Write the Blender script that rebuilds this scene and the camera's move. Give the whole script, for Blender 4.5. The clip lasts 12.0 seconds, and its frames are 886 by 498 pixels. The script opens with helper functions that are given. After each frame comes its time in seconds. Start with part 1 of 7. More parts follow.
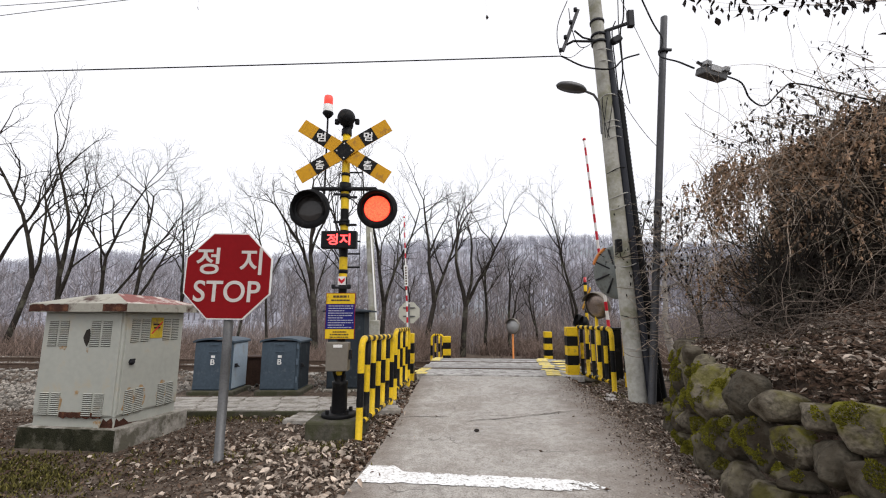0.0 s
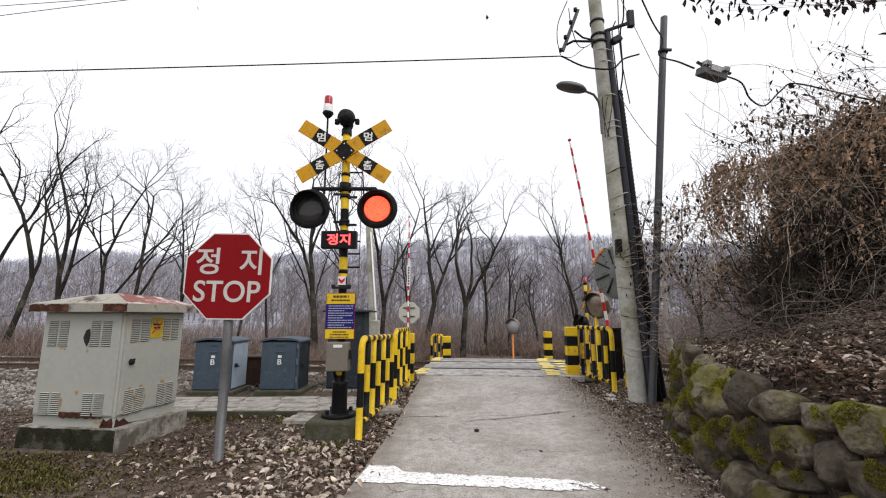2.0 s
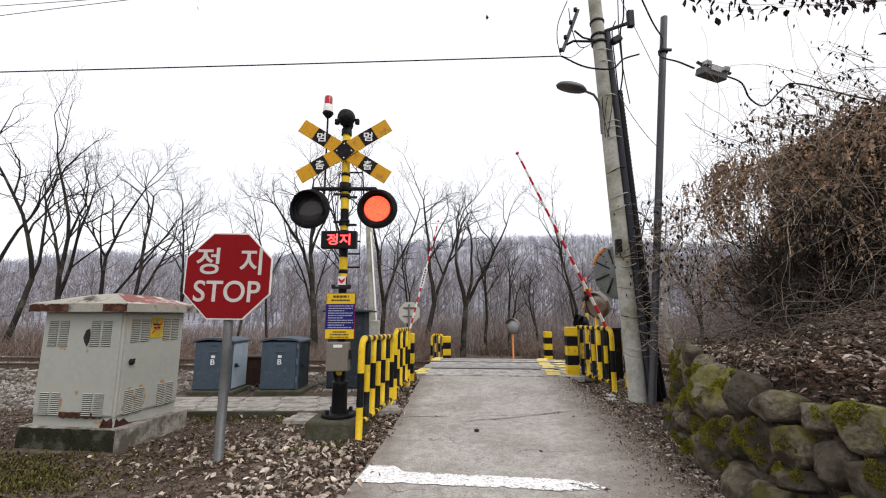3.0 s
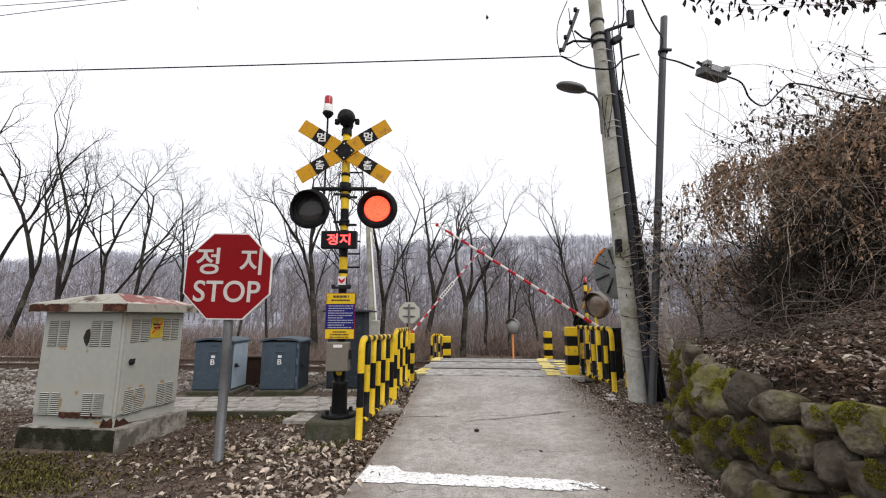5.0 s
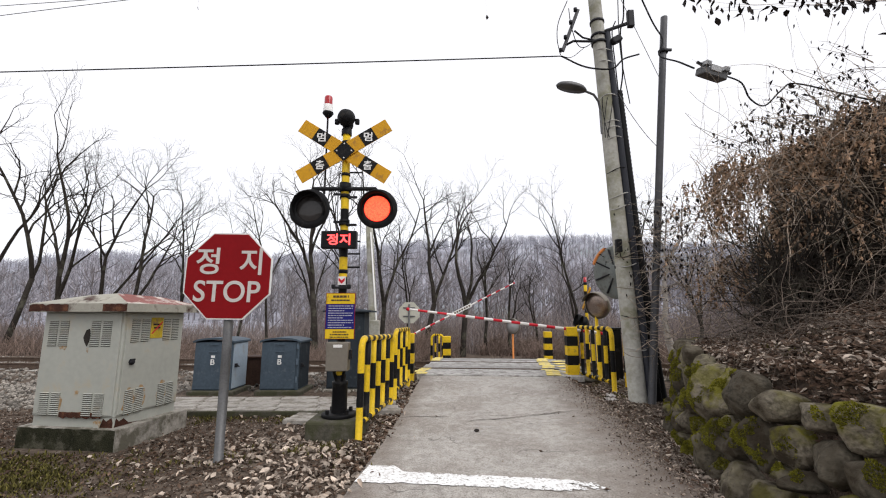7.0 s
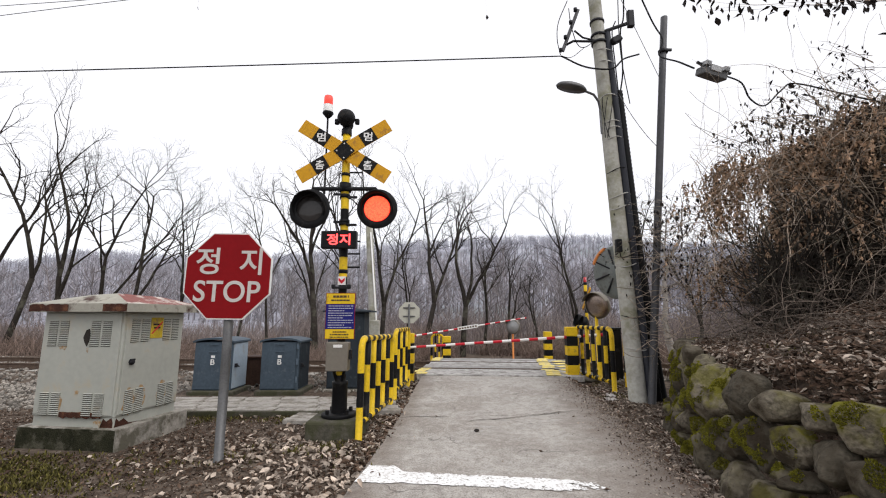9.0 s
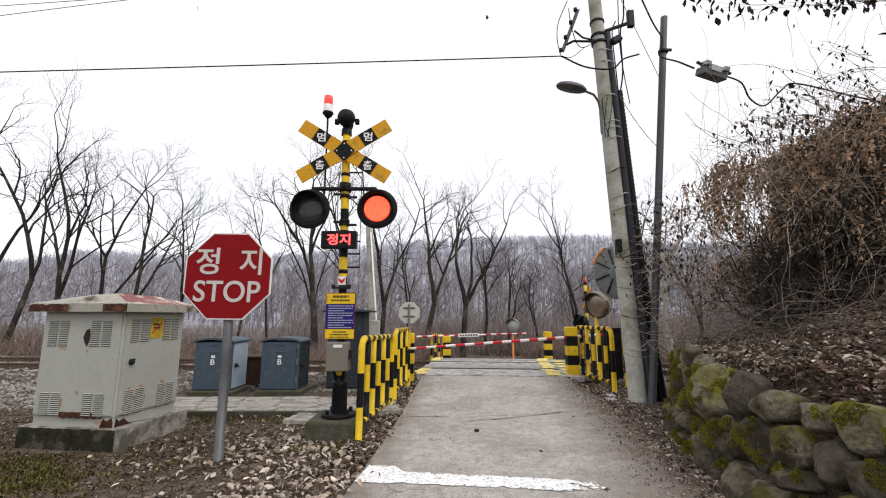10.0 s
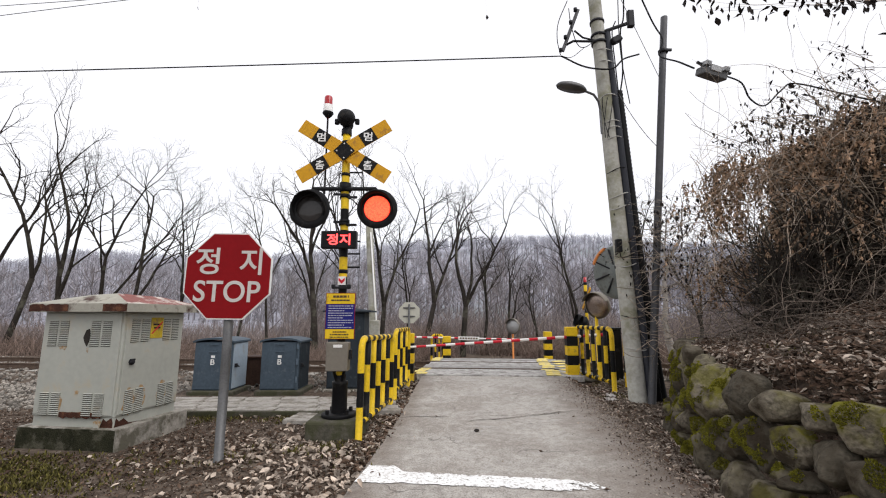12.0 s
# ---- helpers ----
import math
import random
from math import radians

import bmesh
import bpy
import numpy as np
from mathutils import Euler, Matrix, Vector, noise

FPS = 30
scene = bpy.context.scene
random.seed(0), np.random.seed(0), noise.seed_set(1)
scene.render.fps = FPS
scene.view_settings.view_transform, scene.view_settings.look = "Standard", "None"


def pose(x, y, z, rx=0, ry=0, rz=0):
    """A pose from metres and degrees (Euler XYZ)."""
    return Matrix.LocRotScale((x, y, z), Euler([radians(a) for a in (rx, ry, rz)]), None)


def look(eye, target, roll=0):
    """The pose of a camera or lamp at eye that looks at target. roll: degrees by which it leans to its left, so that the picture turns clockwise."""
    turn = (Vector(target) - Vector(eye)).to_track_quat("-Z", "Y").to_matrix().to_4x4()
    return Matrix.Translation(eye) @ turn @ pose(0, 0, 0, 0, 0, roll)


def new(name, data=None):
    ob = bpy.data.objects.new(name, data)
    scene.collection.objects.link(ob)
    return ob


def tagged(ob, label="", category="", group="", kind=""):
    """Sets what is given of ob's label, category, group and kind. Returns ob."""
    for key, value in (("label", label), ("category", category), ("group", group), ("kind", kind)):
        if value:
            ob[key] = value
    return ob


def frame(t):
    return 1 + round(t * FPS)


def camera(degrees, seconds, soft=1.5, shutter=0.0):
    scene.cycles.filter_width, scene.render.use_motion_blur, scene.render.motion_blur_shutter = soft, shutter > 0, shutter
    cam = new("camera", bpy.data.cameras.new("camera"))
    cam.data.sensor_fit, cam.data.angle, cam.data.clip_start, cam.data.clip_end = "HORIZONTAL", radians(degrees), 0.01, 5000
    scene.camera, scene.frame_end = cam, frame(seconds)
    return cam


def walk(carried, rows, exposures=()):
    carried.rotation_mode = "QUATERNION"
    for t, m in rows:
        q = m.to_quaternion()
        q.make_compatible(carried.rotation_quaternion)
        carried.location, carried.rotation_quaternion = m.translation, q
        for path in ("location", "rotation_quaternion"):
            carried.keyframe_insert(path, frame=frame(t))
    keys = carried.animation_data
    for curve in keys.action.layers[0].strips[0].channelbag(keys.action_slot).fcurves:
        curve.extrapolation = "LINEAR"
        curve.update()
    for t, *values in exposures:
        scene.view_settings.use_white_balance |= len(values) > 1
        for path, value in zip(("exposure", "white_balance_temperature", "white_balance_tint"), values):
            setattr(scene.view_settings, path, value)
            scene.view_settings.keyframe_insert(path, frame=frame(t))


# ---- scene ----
cam = camera(92, 12.0, soft=1.1)
EYE = pose(0, 0, 1.45, 98.94, 0, 0)
walk(cam, [(0.0, EYE), (12.0, EYE)])

# ---- overcast daylight ----
world = bpy.data.worlds.new("overcast")
scene.world = world
world.use_nodes = True
wn, wl = world.node_tree.nodes, world.node_tree.links
sky = wn.new("ShaderNodeTexSky")
sky.sky_type = "NISHITA"
sky.sun_disc = False
sky.sun_elevation, sky.sun_rotation = radians(52), radians(135)
veil = wn.new("ShaderNodeMixRGB")
veil.inputs[0].default_value = 0.985
veil.inputs[2].default_value = (1.04, 1.03, 1.06, 1)
wl.new(sky.outputs[0], veil.inputs[1])
wl.new(veil.outputs[0], wn["Background"].inputs[0])
wn["Background"].inputs[1].default_value = 1.0
sun = new("sun", bpy.data.lights.new("sun", "SUN"))
sun.data.energy, sun.data.angle, sun.data.color = 1.45, radians(40), (1.0, 0.97, 0.93)
sun.matrix_world = look((9, -6, 15), (0, 3, 0))
scene.view_settings.exposure = 0.0


# ---- materials ----
def material(name, rgb, rough=0.7, metal=0.0, var=0.25, scale=6.0, bump=0.15, stain=None, amount=0.5, stain_scale=1.5,
             jitter=0.0, island=0.0, coat=0.0, moss=None, bump_scale=None, spec=0.2, bump_dist=0.02):
    m = bpy.data.materials.new(name)
    m.use_nodes = True
    n, l = m.node_tree.nodes, m.node_tree.links
    b = n["Principled BSDF"]
    b.inputs["Roughness"].default_value = rough
    b.inputs["Metallic"].default_value = metal
    b.inputs["Coat Weight"].default_value = coat
    b.inputs["Specular IOR Level"].default_value = spec
    tc = n.new("ShaderNodeTexCoord")
    fine = n.new("ShaderNodeTexNoise")
    fine.inputs["Scale"].default_value = scale * 8
    fine.inputs["Detail"].default_value = 6
    broad = n.new("ShaderNodeTexNoise")
    broad.inputs["Scale"].default_value = scale
    broad.inputs["Detail"].default_value = 4
    place = tc.outputs["Object"]
    if jitter:
        who = n.new("ShaderNodeObjectInfo")
        far = n.new("ShaderNodeMath")
        far.operation = "MULTIPLY"
        far.inputs[1].default_value = 61.0
        l.new(who.outputs["Random"], far.inputs[0])
        shift = n.new("ShaderNodeVectorMath")
        shift.operation = "ADD"
        l.new(place, shift.inputs[0])
        l.new(far.outputs[0], shift.inputs[1])
        place = shift.outputs[0]
    for t in (fine, broad):
        l.new(place, t.inputs["Vector"])
    both = n.new("ShaderNodeMath")
    both.operation = "ADD"
    l.new(fine.outputs[0], both.inputs[0])
    l.new(broad.outputs[0], both.inputs[1])
    span = n.new("ShaderNodeMapRange")
    span.inputs[1].default_value, span.inputs[2].default_value = 0.65, 1.35
    span.inputs[3].default_value, span.inputs[4].default_value = 1 - var, 1 + var
    l.new(both.outputs[0], span.inputs[0])
    value = span.outputs[0]
    for rand, size in ((("ShaderNodeObjectInfo", "Random"), jitter), (("ShaderNodeNewGeometry", "Random Per Island"), island)):
        if size:
            r = n.new(rand[0])
            mr = n.new("ShaderNodeMapRange")
            mr.inputs[3].default_value, mr.inputs[4].default_value = 1 - size, 1 + size
            l.new(r.outputs[rand[1]], mr.inputs[0])
            mul = n.new("ShaderNodeMath")
            mul.operation = "MULTIPLY"
            l.new(value, mul.inputs[0])
            l.new(mr.outputs[0], mul.inputs[1])
            value = mul.outputs[0]
    tint = n.new("ShaderNodeVectorMath")
    tint.operation = "SCALE"
    tint.inputs[0].default_value = rgb
    l.new(value, tint.inputs["Scale"])
    colour = tint.outputs[0]
    for extra, sc, amt in ((stain, stain_scale, amount), (moss, 4.2, 0.5)):
        if not extra:
            continue
        s = n.new("ShaderNodeTexNoise")
        s.inputs["Scale"].default_value = sc
        s.inputs["Detail"].default_value = 8
        s.inputs["Roughness"].default_value = 0.65
        l.new(place, s.inputs["Vector"])
        ramp = n.new("ShaderNodeMapRange")
        edge = 0.68 - 0.36 * amt
        ramp.inputs[1].default_value, ramp.inputs[2].default_value = edge - 0.05, edge + 0.07
        l.new(s.outputs[0], ramp.inputs[0])
        fac = ramp.outputs[0]
        if extra is moss:
            g = n.new("ShaderNodeNewGeometry")
            sep = n.new("ShaderNodeSeparateXYZ")
            l.new(g.outputs["Normal"], sep.inputs[0])
            up = n.new("ShaderNodeMapRange")
            up.inputs[1].default_value, up.inputs[2].default_value = -0.35, 0.55
            l.new(sep.outputs[2], up.inputs[0])
            mu = n.new("ShaderNodeMath")
            mu.operation = "MULTIPLY"
            l.new(up.outputs[0], mu.inputs[0])
            l.new(fac, mu.inputs[1])
            oi = n.new("ShaderNodeObjectInfo")
            pick = n.new("ShaderNodeMapRange")
            pick.inputs[1].default_value, pick.inputs[2].default_value = 0.55, 0.95
            l.new(oi.outputs["Random"], pick.inputs[0])
            some = n.new("ShaderNodeMath")
            some.operation = "MULTIPLY"
            l.new(mu.outputs[0], some.inputs[0])
            l.new(pick.outputs[0], some.inputs[1])
            fac = some.outputs[0]
        mix = n.new("ShaderNodeMixRGB")
        mix.inputs[2].default_value = (*extra, 1)
        l.new(fac, mix.inputs[0])
        l.new(colour, mix.inputs[1])
        colour = mix.outputs[0]
    l.new(colour, b.inputs["Base Color"])
    if bump:
        bp = n.new("ShaderNodeBump")
        bp.inputs["Strength"].default_value = bump
        bp.inputs["Distance"].default_value = bump_dist
        if bump_scale:
            fine2 = n.new("ShaderNodeTexNoise")
            fine2.inputs["Scale"].default_value = bump_scale
            fine2.inputs["Detail"].default_value = 8
            l.new(tc.outputs["Object"], fine2.inputs["Vector"])
            l.new(fine2.outputs[0], bp.inputs["Height"])
        else:
            l.new(both.outputs[0], bp.inputs["Height"])
        l.new(bp.outputs[0], b.inputs["Normal"])
    return m


def glow(name, rgb, strength, dots=0.0):
    m = bpy.data.materials.new(name)
    m.use_nodes = True
    n, l = m.node_tree.nodes, m.node_tree.links
    b = n["Principled BSDF"]
    b.inputs["Base Color"].default_value = (*[c * 0.3 for c in rgb], 1)
    b.inputs["Emission Color"].default_value = (*rgb, 1)
    b.inputs["Emission Strength"].default_value = strength
    if dots:
        tc = n.new("ShaderNodeTexCoord")
        v = n.new("ShaderNodeTexVoronoi")
        v.inputs["Scale"].default_value = dots
        l.new(tc.outputs["Object"], v.inputs["Vector"])
        mr = n.new("ShaderNodeMapRange")
        mr.inputs[1].default_value, mr.inputs[2].default_value = 0.1, 0.75
        mr.inputs[3].default_value, mr.inputs[4].default_value = strength * 1.5, strength * 0.55
        l.new(v.outputs["Distance"], mr.inputs[0])
        l.new(mr.outputs[0], b.inputs["Emission Strength"])
    return m


M_EARTH = material("leafy_earth", (0.085, 0.064, 0.05), 0.97, var=0.65, scale=8, bump=1.0, stain=(0.155, 0.122, 0.097), amount=0.44, stain_scale=7, spec=0.1)


def road_material():
    """Worn concrete with a speckled grain, hairline cracks and earth trodden in from both verges."""
    m = material("worn_concrete", (0.415, 0.388, 0.354), 0.78, var=0.2, scale=2.2, bump=0.0, stain=(0.30, 0.268, 0.236), amount=0.45, stain_scale=1.1, spec=0.4)
    n, l = m.node_tree.nodes, m.node_tree.links
    b = n["Principled BSDF"]
    colour = b.inputs["Base Color"].links[0].from_socket
    tc = n.new("ShaderNodeTexCoord")

    def noise_at(scale, detail=6, rough=0.6):
        t = n.new("ShaderNodeTexNoise")
        t.inputs["Scale"].default_value, t.inputs["Detail"].default_value, t.inputs["Roughness"].default_value = scale, detail, rough
        l.new(tc.outputs["Object"], t.inputs["Vector"])
        return t.outputs[0]

    def math_node(op, a, c):
        k = n.new("ShaderNodeMath")
        k.operation = op
        for i, v in enumerate((a, c)):
            if isinstance(v, (int, float)):
                k.inputs[i].default_value = v
            else:
                l.new(v, k.inputs[i])
        return k.outputs[0]

    def spread(v, lo, hi, a=0.0, c=1.0):
        k = n.new("ShaderNodeMapRange")
        for i, x in enumerate((lo, hi, a, c)):
            k.inputs[i + 1].default_value = x
        l.new(v, k.inputs[0])
        return k.outputs[0]

    def blend(fac, under, rgb):
        k = n.new("ShaderNodeMixRGB")
        k.inputs[2].default_value = (*rgb, 1)
        l.new(fac, k.inputs[0])
        l.new(under, k.inputs[1])
        return k.outputs[0]

    grain = noise_at(60, 4, 0.75)
    mottle = noise_at(11, 7, 0.7)
    colour = blend(spread(mottle, 0.48, 0.64, 0, 0.6), colour, (0.22, 0.197, 0.173))
    colour = blend(spread(noise_at(5.5, 8, 0.75), 0.5, 0.36, 0, 0.5), colour, (0.54, 0.51, 0.475))
    colour = blend(spread(grain, 0.5, 0.64, 0, 0.8), colour, (0.15, 0.13, 0.113))
    colour = blend(spread(grain, 0.47, 0.32, 0, 0.75), colour, (0.53, 0.505, 0.47))
    # hairline cracks, only in places
    v = n.new("ShaderNodeTexVoronoi")
    v.feature = "DISTANCE_TO_EDGE"
    v.inputs["Scale"].default_value = 0.75
    warp = n.new("ShaderNodeVectorMath")
    warp.operation = "ADD"
    soft = n.new("ShaderNodeTexNoise")
    soft.inputs["Scale"].default_value = 3.0
    soft.inputs["Detail"].default_value = 5
    l.new(tc.outputs["Object"], soft.inputs["Vector"])
    l.new(tc.outputs["Object"], warp.inputs[0])
    small = n.new("ShaderNodeVectorMath")
    small.operation = "SCALE"
    small.inputs["Scale"].default_value = 0.5
    l.new(soft.outputs[1], small.inputs[0])
    l.new(small.outputs[0], warp.inputs[1])
    l.new(warp.outputs[0], v.inputs["Vector"])
    crack = math_node("MULTIPLY", spread(v.outputs["Distance"], 0.008, 0.002), spread(noise_at(0.9), 0.5, 0.56))
    colour = blend(math_node("MULTIPLY", crack, 0.7), colour, (0.09, 0.08, 0.07))
    # earth from the verges
    sep = n.new("ShaderNodeSeparateXYZ")
    l.new(tc.outputs["Object"], sep.inputs[0])
    x, y = sep.outputs[0], sep.outputs[1]
    right = math_node("SUBTRACT", x, math_node("ADD", math_node("MULTIPLY", y, 0.16), 0.86))
    left = math_node("SUBTRACT", math_node("SUBTRACT", math_node("MULTIPLY", y, 0.055), 0.98), x)
    ragged = math_node("SUBTRACT", math_node("MULTIPLY", noise_at(2.6, 9, 0.7), 1.3), 0.65)
    for side, reach in ((right, 0.62), (left, 0.3)):
        colour = blend(spread(math_node("ADD", side, ragged), -0.4, reach, 0, 0.92), colour, (0.15, 0.116, 0.092))
    l.new(colour, b.inputs["Base Color"])
    bp = n.new("ShaderNodeBump")
    bp.inputs["Strength"].default_value, bp.inputs["Distance"].default_value = 0.5, 0.01
    l.new(math_node("SUBTRACT", grain, crack), bp.inputs["Height"])
    l.new(bp.outputs[0], b.inputs["Normal"])
    return m


M_ROAD = road_material()
M_CRACK = material("crack_dirt", (0.07, 0.056, 0.046), 1.0, var=0.5, scale=12, bump=0.3, spec=0.05)
M_CONC = material("old_concrete", (0.27, 0.25, 0.22), 0.9, var=0.3, scale=3, bump=0.4, stain=(0.12, 0.11, 0.085), amount=0.5, stain_scale=4, jitter=0.12)
M_MOSSCONC = material("mossy_concrete", (0.085, 0.079, 0.062), 0.95, var=0.35, scale=3, bump=0.5, stain=(0.06, 0.06, 0.035), amount=0.5, stain_scale=5)
M_MOSSDARK = material("dark_moss", (0.03, 0.03, 0.019), 1.0, var=0.5, scale=9, bump=0.6, stain=(0.085, 0.08, 0.06), amount=0.36, stain_scale=7, spec=0.05)
M_SLAB = material("paving_concrete", (0.36, 0.335, 0.305), 0.85, var=0.2, scale=4, bump=0.3, stain=(0.2, 0.18, 0.15), amount=0.4, stain_scale=5, jitter=0.07)
M_MOSS = material("cushion_moss", (0.165, 0.155, 0.02), 0.95, var=0.45, scale=6, bump=0.5, island=0.55, spec=0.1)
M_LABEL = material("faded_label", (0.46, 0.33, 0.025), 0.6, var=0.25, scale=10, bump=0.05, stain=(0.25, 0.17, 0.06), amount=0.35, stain_scale=12)
M_LINE = material("road_paint", (0.82, 0.82, 0.81), 0.7, var=0.08, scale=8, bump=0.04, stain=(0.42, 0.39, 0.36), amount=0.33, stain_scale=34)
M_STONE = material("field_stone", (0.152, 0.132, 0.1), 0.92, var=0.6, scale=5, bump=0.9, stain=(0.05, 0.04, 0.028), amount=0.46, stain_scale=5, jitter=0.5, spec=0.15, bump_scale=13, bump_dist=0.045, moss=(0.14, 0.13, 0.016))
M_BALLAST = material("crushed_stone", (0.225, 0.203, 0.178), 0.9, var=0.3, scale=9, bump=0.3, island=0.65)
M_PLANK = material("deck_timber", (0.38, 0.367, 0.352), 0.85, var=0.3, scale=4, bump=0.4, stain=(0.22, 0.205, 0.19), amount=0.4, stain_scale=5, jitter=0.22)
M_RAIL = material("rail_steel", (0.12, 0.085, 0.065), 0.6, metal=0.5, var=0.4, scale=10, bump=0.3)
M_SLEEPER = material("sleeper_concrete", (0.33, 0.31, 0.28), 0.9, var=0.25, scale=5, bump=0.3, jitter=0.15)
M_YEL = material("yellow_paint", (0.74, 0.49, 0.02), 0.45, var=0.14, scale=5, bump=0.1, stain=(0.40, 0.26, 0.04), amount=0.22, stain_scale=7)
M_YELFLOOR = material("yellow_road_paint", (0.78, 0.62, 0.16), 0.7, var=0.15, scale=5, bump=0.2, stain=(0.42, 0.39, 0.33), amount=0.38, stain_scale=6)
M_BLACK = material("black_paint", (0.009, 0.009, 0.010), 0.5, var=0.3, scale=6, bump=0.1, stain=(0.03, 0.027, 0.024), amount=0.2, stain_scale=8, spec=0.12)
M_SIGNY = material("sign_orange_sheet", (0.60, 0.30, 0.012), 0.5, var=0.08, scale=5, bump=0.04, stain=(0.40, 0.2, 0.03), amount=0.25, stain_scale=9)
M_RED = material("sign_red_sheet", (0.225, 0.005, 0.008), 0.6, var=0.08, scale=3, bump=0.03, spec=0.12)
M_WHITE = material("white_sheet", (0.78, 0.77, 0.75), 0.5, var=0.06, scale=5, bump=0.03)
M_LETTER = material("sign_white_letters", (0.56, 0.52, 0.49), 0.5, var=0.08, scale=5, bump=0.03)
M_GALV = material("galvanised_steel", (0.125, 0.125, 0.127), 0.5, metal=0.55, var=0.22, scale=7, bump=0.1, stain=(0.14, 0.135, 0.13), amount=0.3, stain_scale=6)
M_CAB = material("cabinet_paint", (0.385, 0.39, 0.35), 0.5, var=0.08, scale=2, bump=0.06, stain=(0.40, 0.36, 0.28), amount=0.22, stain_scale=4)
M_CABROOF = material("peeling_roof_paint", (0.35, 0.335, 0.285), 0.6, var=0.1, scale=3, bump=0.25, stain=(0.055, 0.022, 0.016), amount=0.3, stain_scale=4)
M_REDROOF = material("faded_red_roof", (0.22, 0.07, 0.058), 0.6, var=0.2, scale=3, bump=0.2, stain=(0.60, 0.56, 0.5), amount=0.38, stain_scale=3.5)
M_RUST = material("rust", (0.06, 0.024, 0.016), 0.9, var=0.4, scale=9, bump=0.5, stain=(0.15, 0.065, 0.035), amount=0.3, stain_scale=9)
M_RUSTPALE = material("rust_stain", (0.34, 0.22, 0.11), 0.8, var=0.3, scale=9, bump=0.1, stain=(0.38, 0.37, 0.32), amount=0.5, stain_scale=14)
M_HOLE = material("torn_dark_metal", (0.03, 0.025, 0.022), 0.9, var=0.3, scale=9)
M_SLATE = material("slate_blue_paint", (0.06, 0.083, 0.108), 0.55, var=0.2, scale=3, bump=0.08, stain=(0.11, 0.13, 0.15), amount=0.12, stain_scale=6)
M_SLATED = material("dark_slate_paint", (0.026, 0.034, 0.043), 0.75, var=0.14, scale=3, bump=0.08, stain=(0.06, 0.07, 0.08), amount=0.2, stain_scale=6)
M_SLATEL = material("pale_slate_paint", (0.33, 0.40, 0.47), 0.5, var=0.12, scale=3, bump=0.08, stain=(0.3, 0.32, 0.34), amount=0.25, stain_scale=6)
M_BROWN = material("brown_metal", (0.05, 0.028, 0.02), 0.7, var=0.3, scale=4, bump=0.1)
M_BOXGREY = material("grey_brown_box", (0.20, 0.18, 0.15), 0.5, metal=0.2, var=0.1, scale=4, bump=0.05)
M_BLUE = material("blue_board", (0.014, 0.016, 0.16), 0.45, var=0.12, scale=5, bump=0.03)
M_BARTXT = material("board_white_text", (0.42, 0.42, 0.5), 0.6, var=0.2, scale=9, bump=0)
M_BARDARK = material("board_dark_text", (0.09, 0.06, 0.03), 0.6, var=0.2, scale=9, bump=0)
M_POLE = material("pole_concrete", (0.40, 0.39, 0.35), 0.85, var=0.22, scale=2.2, bump=0.2, stain=(0.24, 0.235, 0.165), amount=0.4, stain_scale=1.4)
M_PVC = material("pvc_conduit", (0.028, 0.03, 0.038), 0.5, var=0.15, scale=4, bump=0.05)
M_SLIM = material("grey_painted_pipe", (0.075, 0.075, 0.08), 0.5, metal=0.3, var=0.2, scale=4, bump=0.08)
M_CABLE = material("black_cable", (0.009, 0.009, 0.010), 0.7, var=0.2, scale=6, bump=0)
M_DARKM = material("dark_metal", (0.022, 0.022, 0.025), 0.5, metal=0.4, var=0.25, scale=6, bump=0.1)
M_ALU = material("cast_aluminium", (0.42, 0.42, 0.42), 0.45, metal=0.7, var=0.15, scale=8, bump=0.1)
M_LENS = material("unlit_lamp_lens", (0.03, 0.027, 0.026), 0.25, var=0.15, scale=20, bump=0.3, coat=0.5)
M_WIRE = material("tie_wire", (0.42, 0.41, 0.39), 0.5, metal=0.5, var=0.2, scale=9, bump=0)
M_SIGNBACK = material("sign_back", (0.50, 0.49, 0.42), 0.6, var=0.12, scale=5, bump=0.05)
M_ORANGE = material("orange_plastic", (0.62, 0.22, 0.06), 0.5, var=0.15, scale=5, bump=0.05)
M_MIRROR = material("dull_convex_mirror", (0.28, 0.225, 0.195), 0.3, metal=0.9, var=0.3, scale=4, bump=0.02)
M_MOULD = material("grey_moulded_plastic", (0.17, 0.185, 0.175), 0.6, var=0.2, scale=5, bump=0.08, stain=(0.11, 0.11, 0.10), amount=0.35, stain_scale=5)
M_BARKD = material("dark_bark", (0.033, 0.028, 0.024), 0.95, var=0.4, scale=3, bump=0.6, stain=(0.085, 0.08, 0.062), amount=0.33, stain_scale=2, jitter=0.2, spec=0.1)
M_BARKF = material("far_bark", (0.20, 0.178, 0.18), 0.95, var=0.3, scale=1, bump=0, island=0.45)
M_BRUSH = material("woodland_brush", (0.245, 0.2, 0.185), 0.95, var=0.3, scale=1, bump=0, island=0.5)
M_FARSTEEL = material("far_galvanised_steel", (0.50, 0.51, 0.51), 0.7, var=0.1, scale=1, bump=0)
M_BARKP = material("pale_bark", (0.27, 0.245, 0.22), 0.95, var=0.3, scale=3, bump=0.5)
# the next three carry distance haze in their base colour, the slope least
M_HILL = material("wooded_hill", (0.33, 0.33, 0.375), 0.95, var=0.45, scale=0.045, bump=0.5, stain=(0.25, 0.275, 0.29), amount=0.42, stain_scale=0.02)
